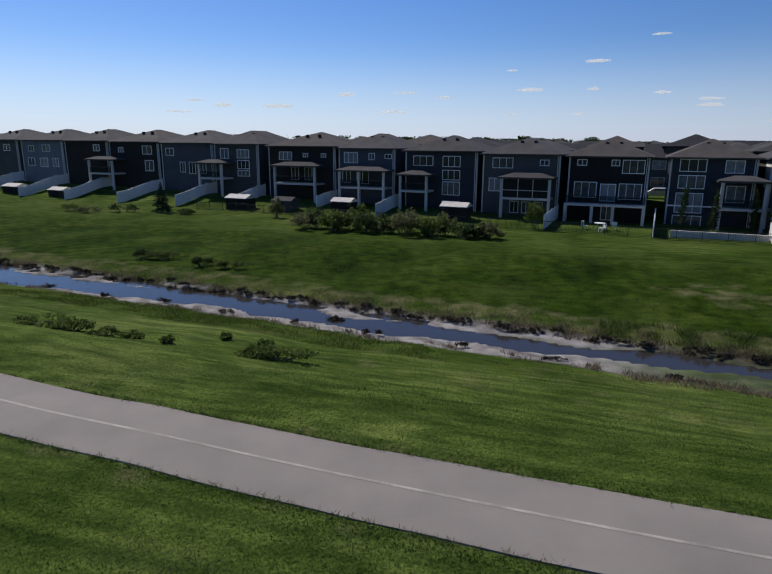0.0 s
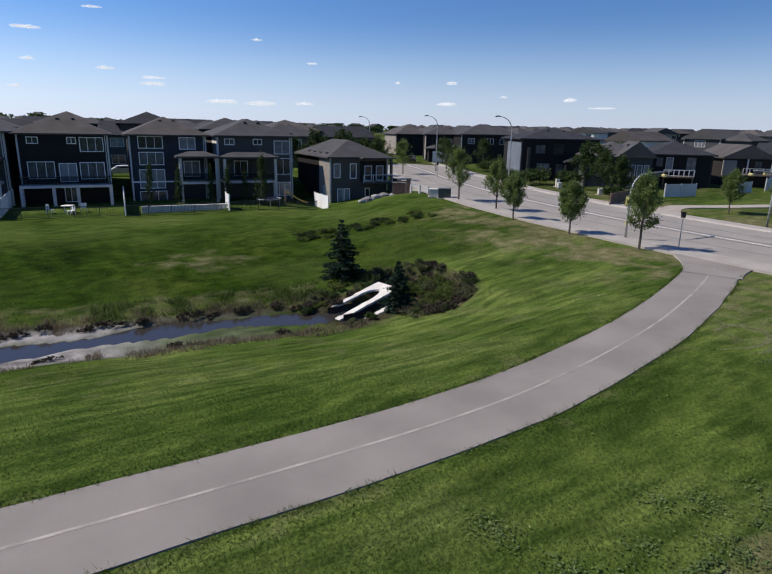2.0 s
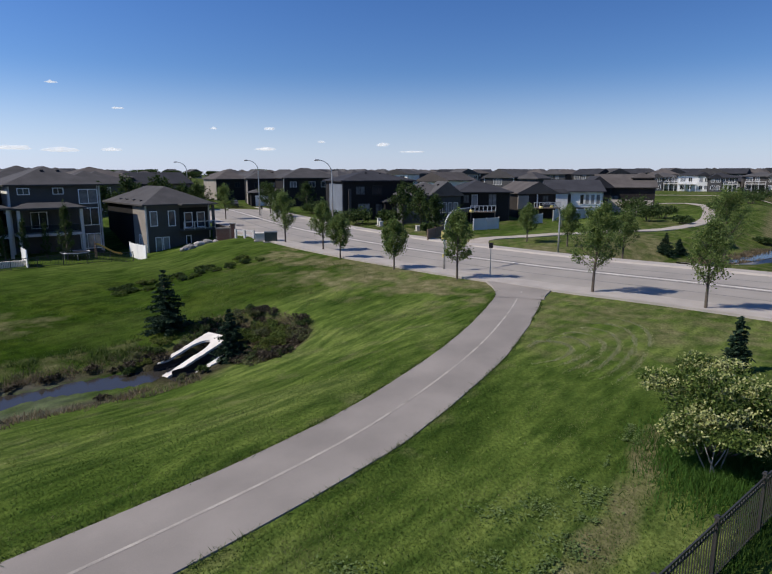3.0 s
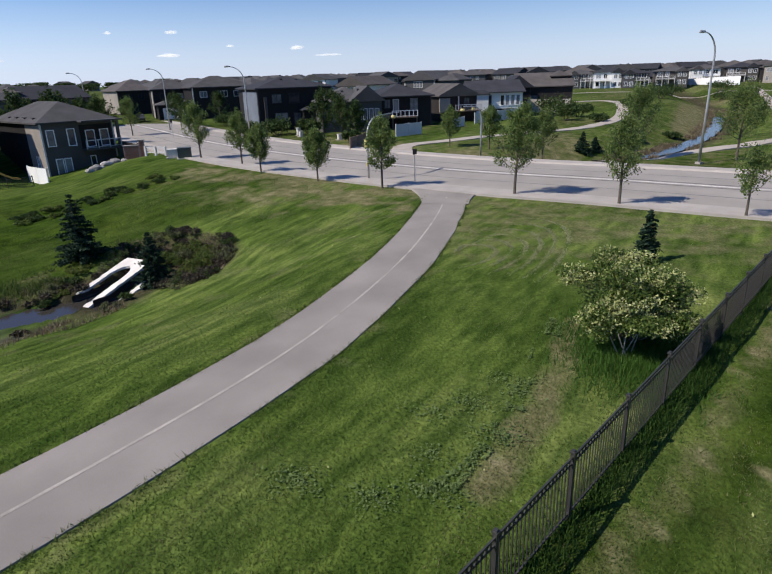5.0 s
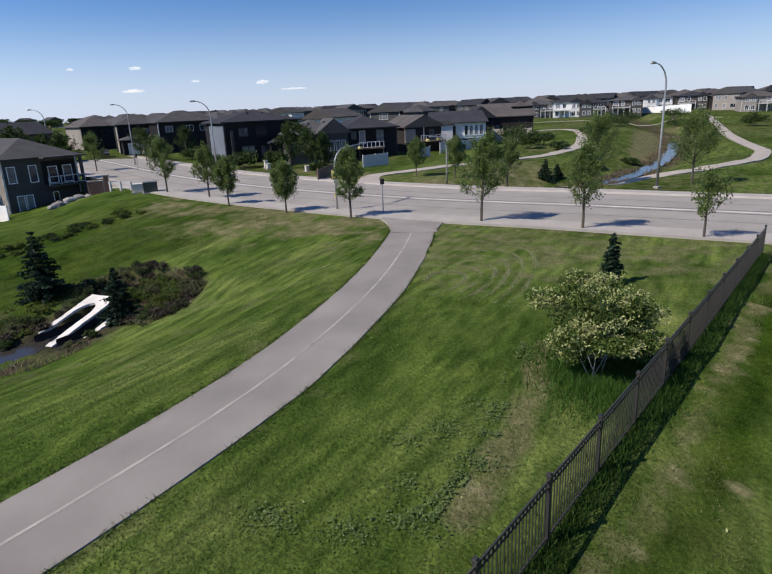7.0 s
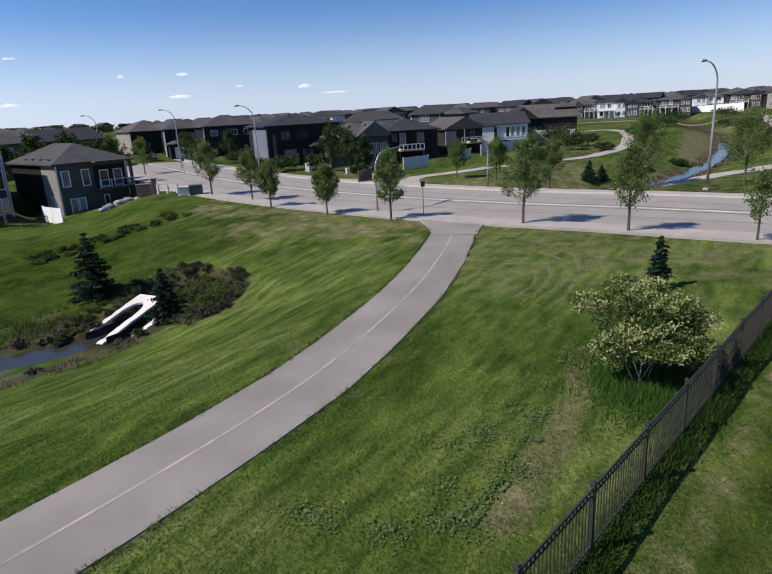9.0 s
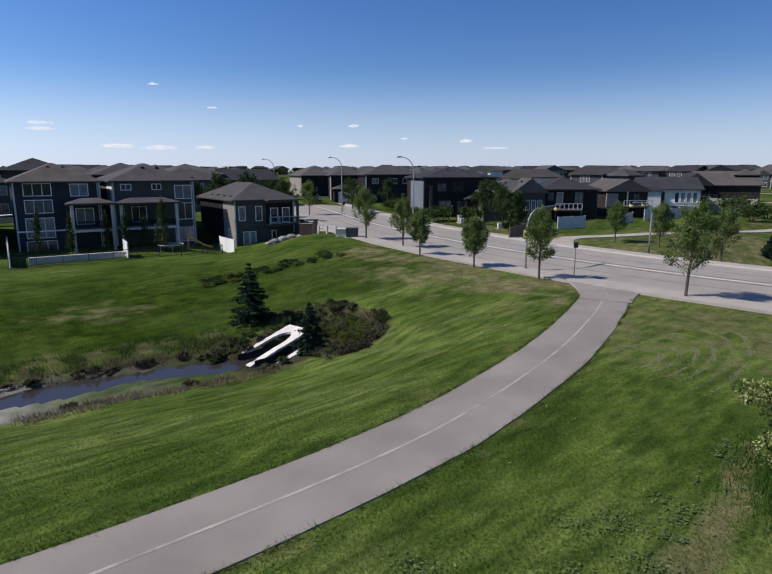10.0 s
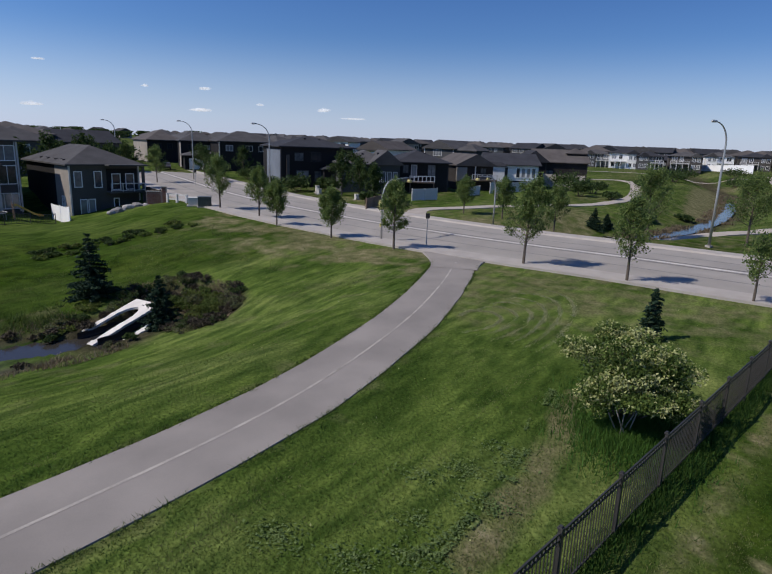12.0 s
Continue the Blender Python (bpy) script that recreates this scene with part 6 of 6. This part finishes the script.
# straw and bare tufts in the yard inside the fence
t_ = rng.uniform(0, 28, 9000)
p = FENCE_A + t_[:, None] * along + (-1.1 + rng.normal(0, 0.2, 9000))[:, None] * across
p = p[rough(p[:, 0], p[:, 1], 0.7) > -0.1]
blades("rough_straw", on_ground(p[::2]), 0.055, 0.010, STRAW_BLADE, 23, 0.7, "pale straw tufts along the edge of the yard lawn")
p = np.column_stack([rng.uniform(4, 32, 60), rng.uniform(-6, 20, 60)])
p = p[(away(PATH_LINE, p) > 1.6)]
v, f = leaves(rng, on_ground(p) + (0, 0, 0.07), 0.04)
tagged(from_arrays("dandelions", v, f, BLOSSOM), "scattered pale dandelion heads in the grass", "flowers", kind="stuff")


# ---------------------------------------------------------------- by the street corner
def boulder(x, y, r, seed):
    bm = bmesh.new()
    bmesh.ops.create_icosphere(bm, subdivisions=2, radius=r)
    for v in bm.verts:
        k = 1 + 0.28 * noise.noise(v.co / r * 1.3 + Vector((seed, 0, 0)))
        v.co = Vector((v.co.x * k * 1.25, v.co.y * k, v.co.z * k * 0.7))
    ob = part("boulder", bm, STONE)
    ob.location = (x, y, ground_z(x, y) + r * 0.25)
    tagged(ob, "rough grey field boulder edging the corner yard", "boulder", "boulders at the corner yard")


for i, k in enumerate(np.linspace(0, 1, 9)):
    boulder(50.3 + 6.0 * k + 0.3 * math.sin(i * 3), 48.0 + 0.9 * k + 0.25 * math.cos(i * 5), 0.45 + 0.18 * math.sin(i * 2.3), i * 7.1)


def brick_pier(x, y, turn):
    t = new("brick_wall")
    t.matrix_world = pose(x, y, ground_z(x, y) - 0.2, 0, 0, turn)
    tagged(t, "red brick garden wall ending in a taller pier", "wall")
    part("core", boxes((0.03, 0.57, 0.03, 0.57, 0, 2.0), (-1.7, 0.02, 0.12, 0.42, 0, 1.45)), CONCRETE, t)
    part("cap", boxes((-0.05, 0.65, -0.05, 0.65, 2.0, 2.1), (-1.75, -0.052, 0.06, 0.48, 1.45, 1.53)), CONCRETE, t)
    me = bpy.data.meshes.new("brick")
    bm = boxes((0, 0.215, 0, 0.06, 0, 0.065))
    bm.to_mesh(me)
    bm.free()
    me.materials.append(BRICK)
    for row in range(22):
        off = 0.11 if row % 2 else 0.0
        if row < 15:
            for k in range(7):
                o = new("brick", me)
                o.parent, o.location = t, (-1.7 + k * 0.225 + off * 0.9, 0.085, row * 0.0955 + 0.02)
        for k in range(2):
            o = new("brick", me)
            o.parent, o.location = t, (0.02 + k * 0.225 + off * 0.9, -0.005, row * 0.09 + 0.02)


brick_pier(57.0, 47.2, -58)
vinyl_fence(34.8, 74.6, 34.0, 68.6, 1.7, "dark stained board fence beside the corner house", WALLS["brown"])


def rail_fence(x0, y0, x1, y1):
    t = new("fence")
    t.matrix_world = pose(x0, y0, ground_z(x0, y0), 0, 0, math.degrees(math.atan2(y1 - y0, x1 - x0)))
    tagged(t, "white post and rail fence by the corner", "fence")
    ln = math.hypot(x1 - x0, y1 - y0)
    for x in (0.1, ln * 0.5, ln - 0.1):
        part("post", boxes((x - 0.11, x + 0.11, -0.11, 0.11, -0.2, 1.1)), TRIM, t)
    for z in (0.35, 0.9):
        part("rail", boxes((0, ln, -0.03, 0.03, z, z + 0.14)), TRIM, t)


rail_fence(57.2, 46.6, 57.0, 43.6)


def utility_box(x, y, w, d, h, mat, label, turn=20):
    t = new("utility_box")
    t.matrix_world = pose(x, y, ground_z(x, y) - 0.05, 0, 0, turn)
    tagged(t, label, "utility box", "utility boxes")
    part("plinth", boxes((-w / 2 - 0.15, w / 2 + 0.15, -d / 2 - 0.15, d / 2 + 0.15, 0, 0.15)), CONCRETE, t)
    bm = boxes((-w / 2, w / 2, -d / 2, d / 2, 0.151, h))
    bmesh.ops.bevel(bm, geom=bm.edges[:], offset=0.03, segments=2, affect="EDGES")
    part("cabinet", bm, mat, t)
    part("lid", boxes((-w / 2 - 0.04, w / 2 + 0.04, -d / 2 - 0.04, d / 2 + 0.04, h, h + 0.05)), mat, t)
    part("door", boxes((-w / 2 + 0.08, w / 2 - 0.08, -d / 2 - 0.025, -d / 2 - 0.003, 0.22, h - 0.08)), mat, t)


# shaded front painted dark on one box, sunlit top pale on the other
utility_box(54.9, 39.7, 1.4, 1.2, 1.15, SHADED_BOX, "transformer box coloured dark for shade, on a concrete plinth", -55)
utility_box(55.3, 41.5, 1.1, 1.0, 0.95, PALE_CONCRETE, "utility cabinet coloured pale for sunlight, beside the transformer", -55)


def crossing_mast(x, y, turn, label):
    """A curved mast with an arm over the street, beacons and a pedestrian signal."""
    t = new("crossing_signal")
    t.matrix_world = pose(x, y, ground_z(x, y) + 0.1, 0, 0, turn)
    tagged(t, label, "crossing signal", "crossing signals")
    pts = [(0, 0, -0.2), (0, 0, 2.2), (0, 0, 3.3)]
    for a in np.linspace(0.15, 1, 7):
        pts.append((1.5 * (1 - math.cos(a * 1.5)), 0, 3.3 + 1.35 * math.sin(a * 1.5)))
    pts.append((3.4, 0, 4.75))
    part("pole", tube(pts, [0.085, 0.075, 0.07] + [0.06] * 7 + [0.04], 10), STEEL, t)
    part("sign_panel", boxes((2.0, 3.2, -0.04, 0.04, 4.42, 4.70)), WALLS["grey"], t, "grey backed overhead sign panel")
    for x0 in (1.7, 3.6):
        part("beacon", tube([(x0, -0.16, 4.45), (x0, 0.16, 4.45)], [0.12, 0.12], 12), SIGNAL_YELLOW, t)
    h = part("signal_head", boxes((-0.30, -0.08, -0.12, 0.12, 2.75, 3.05), (-0.30, -0.08, -0.12, 0.12, 2.45, 2.73)), SIGNAL_YELLOW, t)
    part("visor", boxes((-0.27, -0.11, -0.24, -0.121, 3.0, 3.04), (-0.27, -0.11, -0.24, -0.121, 2.68, 2.72)), BLACK, h)
    part("push_button", boxes((-0.2, -0.115, -0.06, 0.06, 1.0, 1.25)), SIGNAL_YELLOW, t)


crossing_mast(58.6, 8.6, 160, "grey curved mast with yellow crossing beacons beyond the street")
crossing_mast(43.7, 15.1, -18, "grey curved mast with yellow crossing beacons in the verge")


def street_sign(x, y, turn):
    t = new("street_sign")
    t.matrix_world = pose(x, y, ground_z(x, y), 0, 0, turn)
    tagged(t, "small dark sign on a thin grey post", "street sign", "street signs")
    part("post", boxes((-0.03, 0.03, -0.03, 0.03, -0.2, 2.35)), STEEL, t)
    part("plate", boxes((-0.16, 0.16, -0.055, -0.035, 2.1, 2.5)), DARK_TRIM, t)


street_sign(43.0, 11.2, -60)
street_sign(78, 58, -60)

bm = bmesh.new()
rows = []
for f in np.linspace(0, 1, 7):
    cx, cy = 35.6 + 4.4 * f, 7.38 + 0.75 * f
    w = 1.46 + 1.0 * f * f
    rows.append([bm.verts.new((cx - 0.16 * k, cy + k * w, 0.026 + 0.12 * f * f - (0.1 if abs(k) > 1 else 0))) for k in (-1.03, -1, 0, 1, 1.03)])
for r0, r1 in zip(rows, rows[1:]):
    for k in range(4):
        bm.faces.new((r0[k], r1[k], r1[k + 1], r0[k + 1]))
tagged(part("path_apron", bm, ASPHALT), "asphalt apron where the path meets the sidewalk", "path", kind="structure")
# crosswalk-side paint on the path: a small faded arrow
bm = bmesh.new()
for poly in (((0, -0.05), (0.5, -0.05), (0.5, 0.05), (0, 0.05)), ((0.45, -0.35), (0.62, -0.35), (0.62, 0.35), (0.45, 0.35))):
    bm.faces.new([bm.verts.new((x, y, 0)) for x, y in poly])
mark = part("path_arrow", bm, LINE_PAINT)
mark.matrix_world = pose(37.2, 7.62, 0.052, 0, 0, 10)
tagged(mark, "faded pale marking at the end of the path", "road marking", kind="structure")

# ---------------------------------------------------------------- beyond the street
for nm, pl, w in (("path_beyond", [(60.5, 17.0), (65.5, 18.4), (70, 17.2), (75.1, 12.6), (81.6, 6.9), (87.4, 1.0), (93.9, -2.6), (104, -6.0), (118, -8.0), (144, -9.6), (156, -9.2), (163, -6.0), (160, 0.5)], 1.1), ("path_beyond", [(205, 5), (207, -10), (204, -25), (200, -38), (196, -52)], 0.9), ("path_beyond", [(55.6, -2.5), (61, -6.5), (65.5, -13), (72, -20), (79, -25), (83, -26.8), (90, -29.2), (98, -30.4), (125, -34.8), (157, -41), (218, -53)], 0.95)):
    line = spline(pl, 2.0)
    tagged(ribbon(nm, line, [(-w, -0.1), (-w, 0.1), (0, 0.12), (w, 0.1), (w, -0.1)], GRAVEL, lift=lambda p: ground_z(p[0], p[1])), "pale footpath winding through the grass beyond the street", "path", kind="structure")


def hoarding():
    t = new("fence")
    tagged(t, "long white site fence in the distance", "fence")
    for i in range(12):
        x0, y0 = polar(97.0 + i * 0.46, 262 - 1.5 * i)
        x1, y1 = polar(97.0 + (i + 1) * 0.46, 262 - 1.5 * (i + 1))
        z = ground_z(x0, y0)
        bm = boxes((0, math.hypot(x1 - x0, y1 - y0) - 0.05, -0.05, 0.05, z - 0.3, z + 1.6 + 0.12 * i))
        bm.transform(pose(x0, y0, 0, 0, 0, math.degrees(math.atan2(y1 - y0, x1 - x0))))
        part("panel", bm, WHITE, t)


hoarding()


def park_house(az, dist, turn, w, wall, roof, side, label, eave=5.3):
    """A two-storey house facing the park, with a gabled bay, a deck on posts and many windows."""
    h = house(*polar(az, dist), turn, w, 11, ground_z(*polar(az, dist)) - 0.1, ground_z(*polar(az, dist)) + eave, wall, roof, 1.7, "hip", label, TRIM if wall in ("white", "beige") else DARK_TRIM)
    x0 = w - 4.2 if side else 0.3
    wing(h, x0, x0 + 3.9, -1.4, 4.0, eave - 0.1, 1.5, "gable_y", wall, roof, 0.35)
    for z in (0.7, 3.3):
        window(h, x0 + 0.5, z, 1.2, 1.5, -1.4)
        window(h, x0 + 2.2, z, 1.2, 1.5, -1.4)
        window(h, 0.8 if side else w - 2.6, z, 1.8, 1.6)
        window(h, 3.4 if side else w - 4.9, z, 1.3, 1.7)
    a, b = (0.2, w - 4.5) if side else (4.5, w - 0.2)
    part("deck", boxes((a, b, -2.6, -0.02, 2.5, 2.72)), TRIM, h)
    part("railing", boxes((a, b, -2.6, -2.54, 3.5, 3.6), (a, b, -2.6, -2.55, 2.9, 2.96)), WHITE if wall == "white" else TRIM, h)
    for k in range(4):
        x = a + k * (b - a - 0.2) / 3
        part("column", boxes((x, x + 0.2, -2.58, -2.38, -0.3, 2.499), (x, x + 0.2, -2.58, -2.38, 2.721, 3.5)), WHITE if wall == "white" else TRIM, h)
    return h


for az, dist, turn, w, wall, roof, side, eave in ((89.1, 243, -84, 10.0, "grey", 0, 0, 5.0), (91.3, 240, -90, 10.5, "white", 2, 1, 5.6), (93.6, 238, -88, 9.0, "grey", 2, 0, 4.9), (96.2, 246, -92, 11, "taupe", 0, 1, 5.2), (98.9, 268, -94, 10, "white", 0, 0, 5.2),
                                                   (101.4, 272, -98, 11, "taupe", 2, 1, 5.4), (103.9, 262, -100, 11, "brown", 1, 0, 5.2), (106.1, 236, -96, 12, "beige", 1, 0, 4.8), (109.4, 240, -104, 12, "slate", 2, 1, 5.2)):
    park_house(az, dist, turn, w, wall, roof, side, f"{wall} two-storey house with a gabled bay and a deck", eave)
for az, dist, k_ in ((90.2, 330, 2), (92.4, 345, 0), (95.4, 330, 1), (97.6, 350, 4), (99.8, 320, 5), (102.0, 340, 3), (104.6, 318, 4), (107.6, 330, 1), (94.2, 300, 4), (100.6, 300, 1)):
    x, y = polar(az, dist)
    stand(PROTOS[k_], x, y, -az - 10)
for x0, y0, x1, y1, hh, mt in ((76.5, 22.4, 80.6, 20.0, 1.6, "TRIM"), (91, 18.6, 95, 16.6, 1.5, "TRIM"), (99, 15.6, 112, 9.8, 1.7, "TRIM"), (126.5, 9.3, 126.0, 1.2, 2.6, "CONCRETE"), (63.5, 24, 76, 24.0, 1.3, "BLACK")):
    m_ = {"TRIM": TRIM, "CONCRETE": CONCRETE, "BLACK": WOOD}[mt]
    a = np.array([[x0, y0], [x1, y1]])
    s0_, q0_ = np.linalg.solve(np.column_stack([U, N]), a[0])
    s1_, q1_ = np.linalg.solve(np.column_stack([U, N]), a[1])
    vinyl_fence(s0_, q0_, s1_, q1_, hh, "weathered board fence round a yard beyond the street", m_, "yard fences beyond the street")
for i, (x, y, rx, ry, ht) in enumerate(((80, 41.5, 3.0, 2.2, 2.8), (82, 37, 2.6, 2.0, 2.6), (79, 45.5, 2.0, 1.8, 2.2), (100, 62, 3.5, 2.5, 2.6), (96, 56, 3, 2.5, 2.4), (113.8, -0.6, 3.4, 2.6, 2.8), (105, 1.5, 3.2, 2.4, 3.4), (102, -3.3, 2.4, 1.6, 1.4), (118, 4, 4.0, 3, 4.2),
                                             (141, -12, 4, 3, 2.2), (168, -20, 6, 3, 3.0), (186, -24, 7, 4, 3.4), (200, -40, 7, 4, 3.2), (176, -36, 5, 3, 2.2), (152, -46.9, 3.6, 3, 3.2), (84, -7.5, 1.6, 1.0, 0.9), (78, -5.8, 1.4, 0.9, 0.8), (92, -13, 2, 1.2, 1.0), (70.5, 26.5, 1.5, 1.2, 1.6))):
    shrub(x, y, rx, ry, ht, 800 + i, 1300, LEAF_DARK, label="dark leafy shrub beyond the street", group="shrubs beyond the street", leaf=0.2)
for i, (x, y, ht, sp, n_) in enumerate(((78.5, 33.5, 6.6, 1.7, 3200), (76.5, 30.0, 5.6, 1.6, 2800), (86, 35, 6.2, 1.8, 3600), (73.3, 26.8, 5.0, 1.4, 3200), (104, 66, 6.0, 1.9, 2400), (97, 70, 6.0, 1.8, 2400), (88, 62, 5.0, 1.6, 2000), (112, 82, 6.0, 2.0, 2400), (68, 62, 6.5, 2.0, 3600), (62, 68, 6, 1.9, 3200))):
    street_tree(x, y, ht, sp, 130 + i, n_, LEAF_DARK, "trees beyond the street", "dark leafy tree in front of the houses", 0.15, 0.13)
for q_ in (150, 172, 205):
    for s_ in np.arange(52, 190, 15.0):
        x, y = xy(s_, q_)
        if np.min(np.hypot(*(ROAD_LINE - (x, y)).T)) > 20 and 36 < math.degrees(math.atan2(x, y)) < 66:
            stand(PROTOS[int(s_ + q_) % 2], x, y, ROW_TURN + 10)
for az_, d_, k_ in ((37.5, 122, 0), (40.2, 140, 1), (42.6, 128, 4), (44.6, 150, 0), (46.4, 165, 1), (39.0, 165, 0), (42.0, 172, 1)):
    x, y = polar(az_, d_)
    if np.min(np.hypot(*(ROAD_LINE - (x, y)).T)) > 15:
        stand(PROTOS[k_], x, y, ROW_TURN)
for i in range(16):
    x, y = polar(38 + i * 0.75, 118 + 22 * math.sin(i * 2.1))
    if np.min(np.hypot(*(ROAD_LINE - (x, y)).T)) > 12:
        street_tree(x, y, 6.5 + math.sin(i * 1.7), 2.2, 180 + i, 1500, LEAF_DARK, "trees beyond the corner", "leafy yard tree behind the corner house", 0.12, 0.2)
k_ = rng.integers(6, int(np.sum(FAR_CREEK[:, 0] < 150)), 16000)
n_ = sides_of(FAR_CREEK)[k_]
p = FAR_CREEK[k_] + n_ * (rng.choice((-1, -1, -1, 1), 16000) * rng.uniform(1.1, 2.2, 16000))[:, None] + rng.normal(0, 0.3, (16000, 2))
p = p[rough(p[:, 0], p[:, 1], 2.0) > -0.2]
blades("reeds", on_ground(p), 0.5, 0.06, REED, 24, 0.4, "brown reeds along the creek beyond the street", "reeds")
# a second row of taller roofs behind the first
for i in range(8):
    x, y = xy(-66 + 13.5 * i, 117 + 6 * math.sin(i * 2.0))
    house(x, y, ROW_TURN, 11 + 1.5 * math.sin(i), 12, ground_z(x, y) - 0.1, ground_z(x, y) + 7.1 + 0.5 * math.sin(i * 1.7), ("slate", "taupe", "dark", "grey")[i % 4], i % 3, 2.1, "hip", f"{('slate', 'taupe', 'dark', 'grey')[i % 4]} sided house behind the first row", DARK_TRIM)
# grass leaning over the path's edges
side_ = sides_of(PATH_LINE)
k_ = rng.integers(0, len(PATH_LINE) - 3, 26000)
p = PATH_LINE[k_] + side_[k_] * (rng.choice((-1, 1), 26000) * (1.47 + rng.normal(0, 0.06, 26000)))[:, None] + rng.uniform(-0.35, 0.35, (26000, 1)) * np.stack([-side_[k_][:, 1], side_[k_][:, 0]], 1)
p = p[(rough(p[:, 0], p[:, 1], 0.5) > -0.4) & (np.hypot(*p.T) < 60)]
blades("edge_grass", on_ground(p) + (0, 0, 0.02), 0.10, 0.012, GRASS_ROUGH, 29, 0.8, "ragged grass along the edges of the path")
# a belt of woods on the skyline
rng = np.random.default_rng(31)
for i in range(110):
    az = -50 + i * 0.95 + rng.uniform(-0.4, 0.4)
    dist = rng.uniform(300, 360) if az < 30 else rng.uniform(420, 520)
    x, y = polar(az, dist)
    street_tree(x, y, rng.uniform(7.0, 9.5) if az < 20 else rng.uniform(5.5, 7.5), rng.uniform(4.0, 6.5), 900 + i, 700, LEAF_DARK, "distant trees", "distant broad leafy tree on the skyline", 0.05, 0.55)


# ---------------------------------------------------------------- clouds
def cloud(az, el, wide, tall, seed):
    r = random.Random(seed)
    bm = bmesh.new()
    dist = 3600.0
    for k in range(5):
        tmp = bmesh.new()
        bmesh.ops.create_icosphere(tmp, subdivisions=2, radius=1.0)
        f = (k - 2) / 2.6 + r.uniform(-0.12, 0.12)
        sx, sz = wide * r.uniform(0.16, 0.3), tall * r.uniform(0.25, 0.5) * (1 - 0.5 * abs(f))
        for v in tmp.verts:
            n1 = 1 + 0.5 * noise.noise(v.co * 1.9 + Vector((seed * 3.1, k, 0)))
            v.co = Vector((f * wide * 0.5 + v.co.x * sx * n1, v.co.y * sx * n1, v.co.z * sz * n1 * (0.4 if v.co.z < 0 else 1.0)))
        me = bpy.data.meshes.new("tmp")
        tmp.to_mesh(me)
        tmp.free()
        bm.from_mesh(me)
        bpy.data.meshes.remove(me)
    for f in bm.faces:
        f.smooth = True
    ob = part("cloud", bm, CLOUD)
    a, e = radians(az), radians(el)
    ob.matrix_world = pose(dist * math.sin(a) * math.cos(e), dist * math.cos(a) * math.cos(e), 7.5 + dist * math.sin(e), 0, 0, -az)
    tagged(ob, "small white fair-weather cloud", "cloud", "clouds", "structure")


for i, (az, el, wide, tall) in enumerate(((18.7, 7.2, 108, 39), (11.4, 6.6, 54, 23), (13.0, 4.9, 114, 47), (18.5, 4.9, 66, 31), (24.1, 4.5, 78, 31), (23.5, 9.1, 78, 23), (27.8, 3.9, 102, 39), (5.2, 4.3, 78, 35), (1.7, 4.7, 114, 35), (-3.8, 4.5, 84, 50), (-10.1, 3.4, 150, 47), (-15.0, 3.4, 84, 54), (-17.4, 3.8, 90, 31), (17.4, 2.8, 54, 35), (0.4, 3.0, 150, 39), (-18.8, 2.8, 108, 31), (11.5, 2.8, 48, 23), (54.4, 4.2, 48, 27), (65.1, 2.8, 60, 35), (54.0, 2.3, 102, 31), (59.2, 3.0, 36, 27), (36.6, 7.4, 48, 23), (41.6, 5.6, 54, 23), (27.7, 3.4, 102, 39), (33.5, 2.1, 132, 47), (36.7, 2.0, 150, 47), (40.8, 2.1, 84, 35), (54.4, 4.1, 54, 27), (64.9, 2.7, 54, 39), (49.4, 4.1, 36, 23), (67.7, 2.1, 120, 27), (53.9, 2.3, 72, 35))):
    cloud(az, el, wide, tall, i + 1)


# ---------------------------------------------------------------- parked car and small street things
def parked_car(x, y, turn, mat, label):
    t = new("parked_car")
    t.matrix_world = pose(x, y, ground_z(x, y) + 0.05, 0, 0, turn)
    tagged(t, label, "car")
    bm = bmesh.new()
    prof = [(-2.2, 0.35), (-2.25, 0.75), (-2.0, 0.95), (-1.1, 1.0), (-0.5, 1.45), (1.2, 1.5), (1.9, 1.05), (2.2, 0.95), (2.25, 0.4)]
    rings = [[bm.verts.new((px, sy * (0.86 if pz < 1.2 else 0.68), pz)) for px, pz in prof] for sy in (-1, 1)]
    n = len(prof)
    for i in range(n):
        bm.faces.new((rings[0][i], rings[0][(i + 1) % n], rings[1][(i + 1) % n], rings[1][i]))
    bm.faces.new(rings[0][::-1])
    bm.faces.new(rings[1])
    part("body", bm, mat, t)
    part("windscreen", boxes((-0.4, 1.1, -0.80, 0.80, 1.06, 1.36)), GLASS, t)
    for px in (-1.4, 1.4):
        for py in (-0.78, 0.78):
            w = part("wheel", tube([(px, py - 0.1, 0.32), (px, py + 0.1, 0.32)], [0.32, 0.32], 16), BLACK, t)
            part("rim", tube([(px, py - 0.115, 0.32), (px, py + 0.115, 0.32)], [0.18, 0.18], 12), STEEL, w)


x, y = polar(50.9, 141)
parked_car(x, y, 40, BLACK, "dark car parked by the garage")
x, y = polar(54.6, 138)
parked_car(x, y, 60, TRIM, "pale car parked on a driveway")
parked_car(39.6, 87.0, -24, WHITE, "white car parked between two houses of the row")
for x, y, hh in ((79.0, 37.6, 1.1), (77.6, 36.6, 0.8), (73.5, 29.2, 0.8)):
    utility_box(x, y, 0.5, 0.4, hh, PALE_CONCRETE, "small pale utility pedestal by the sidewalk", -40)
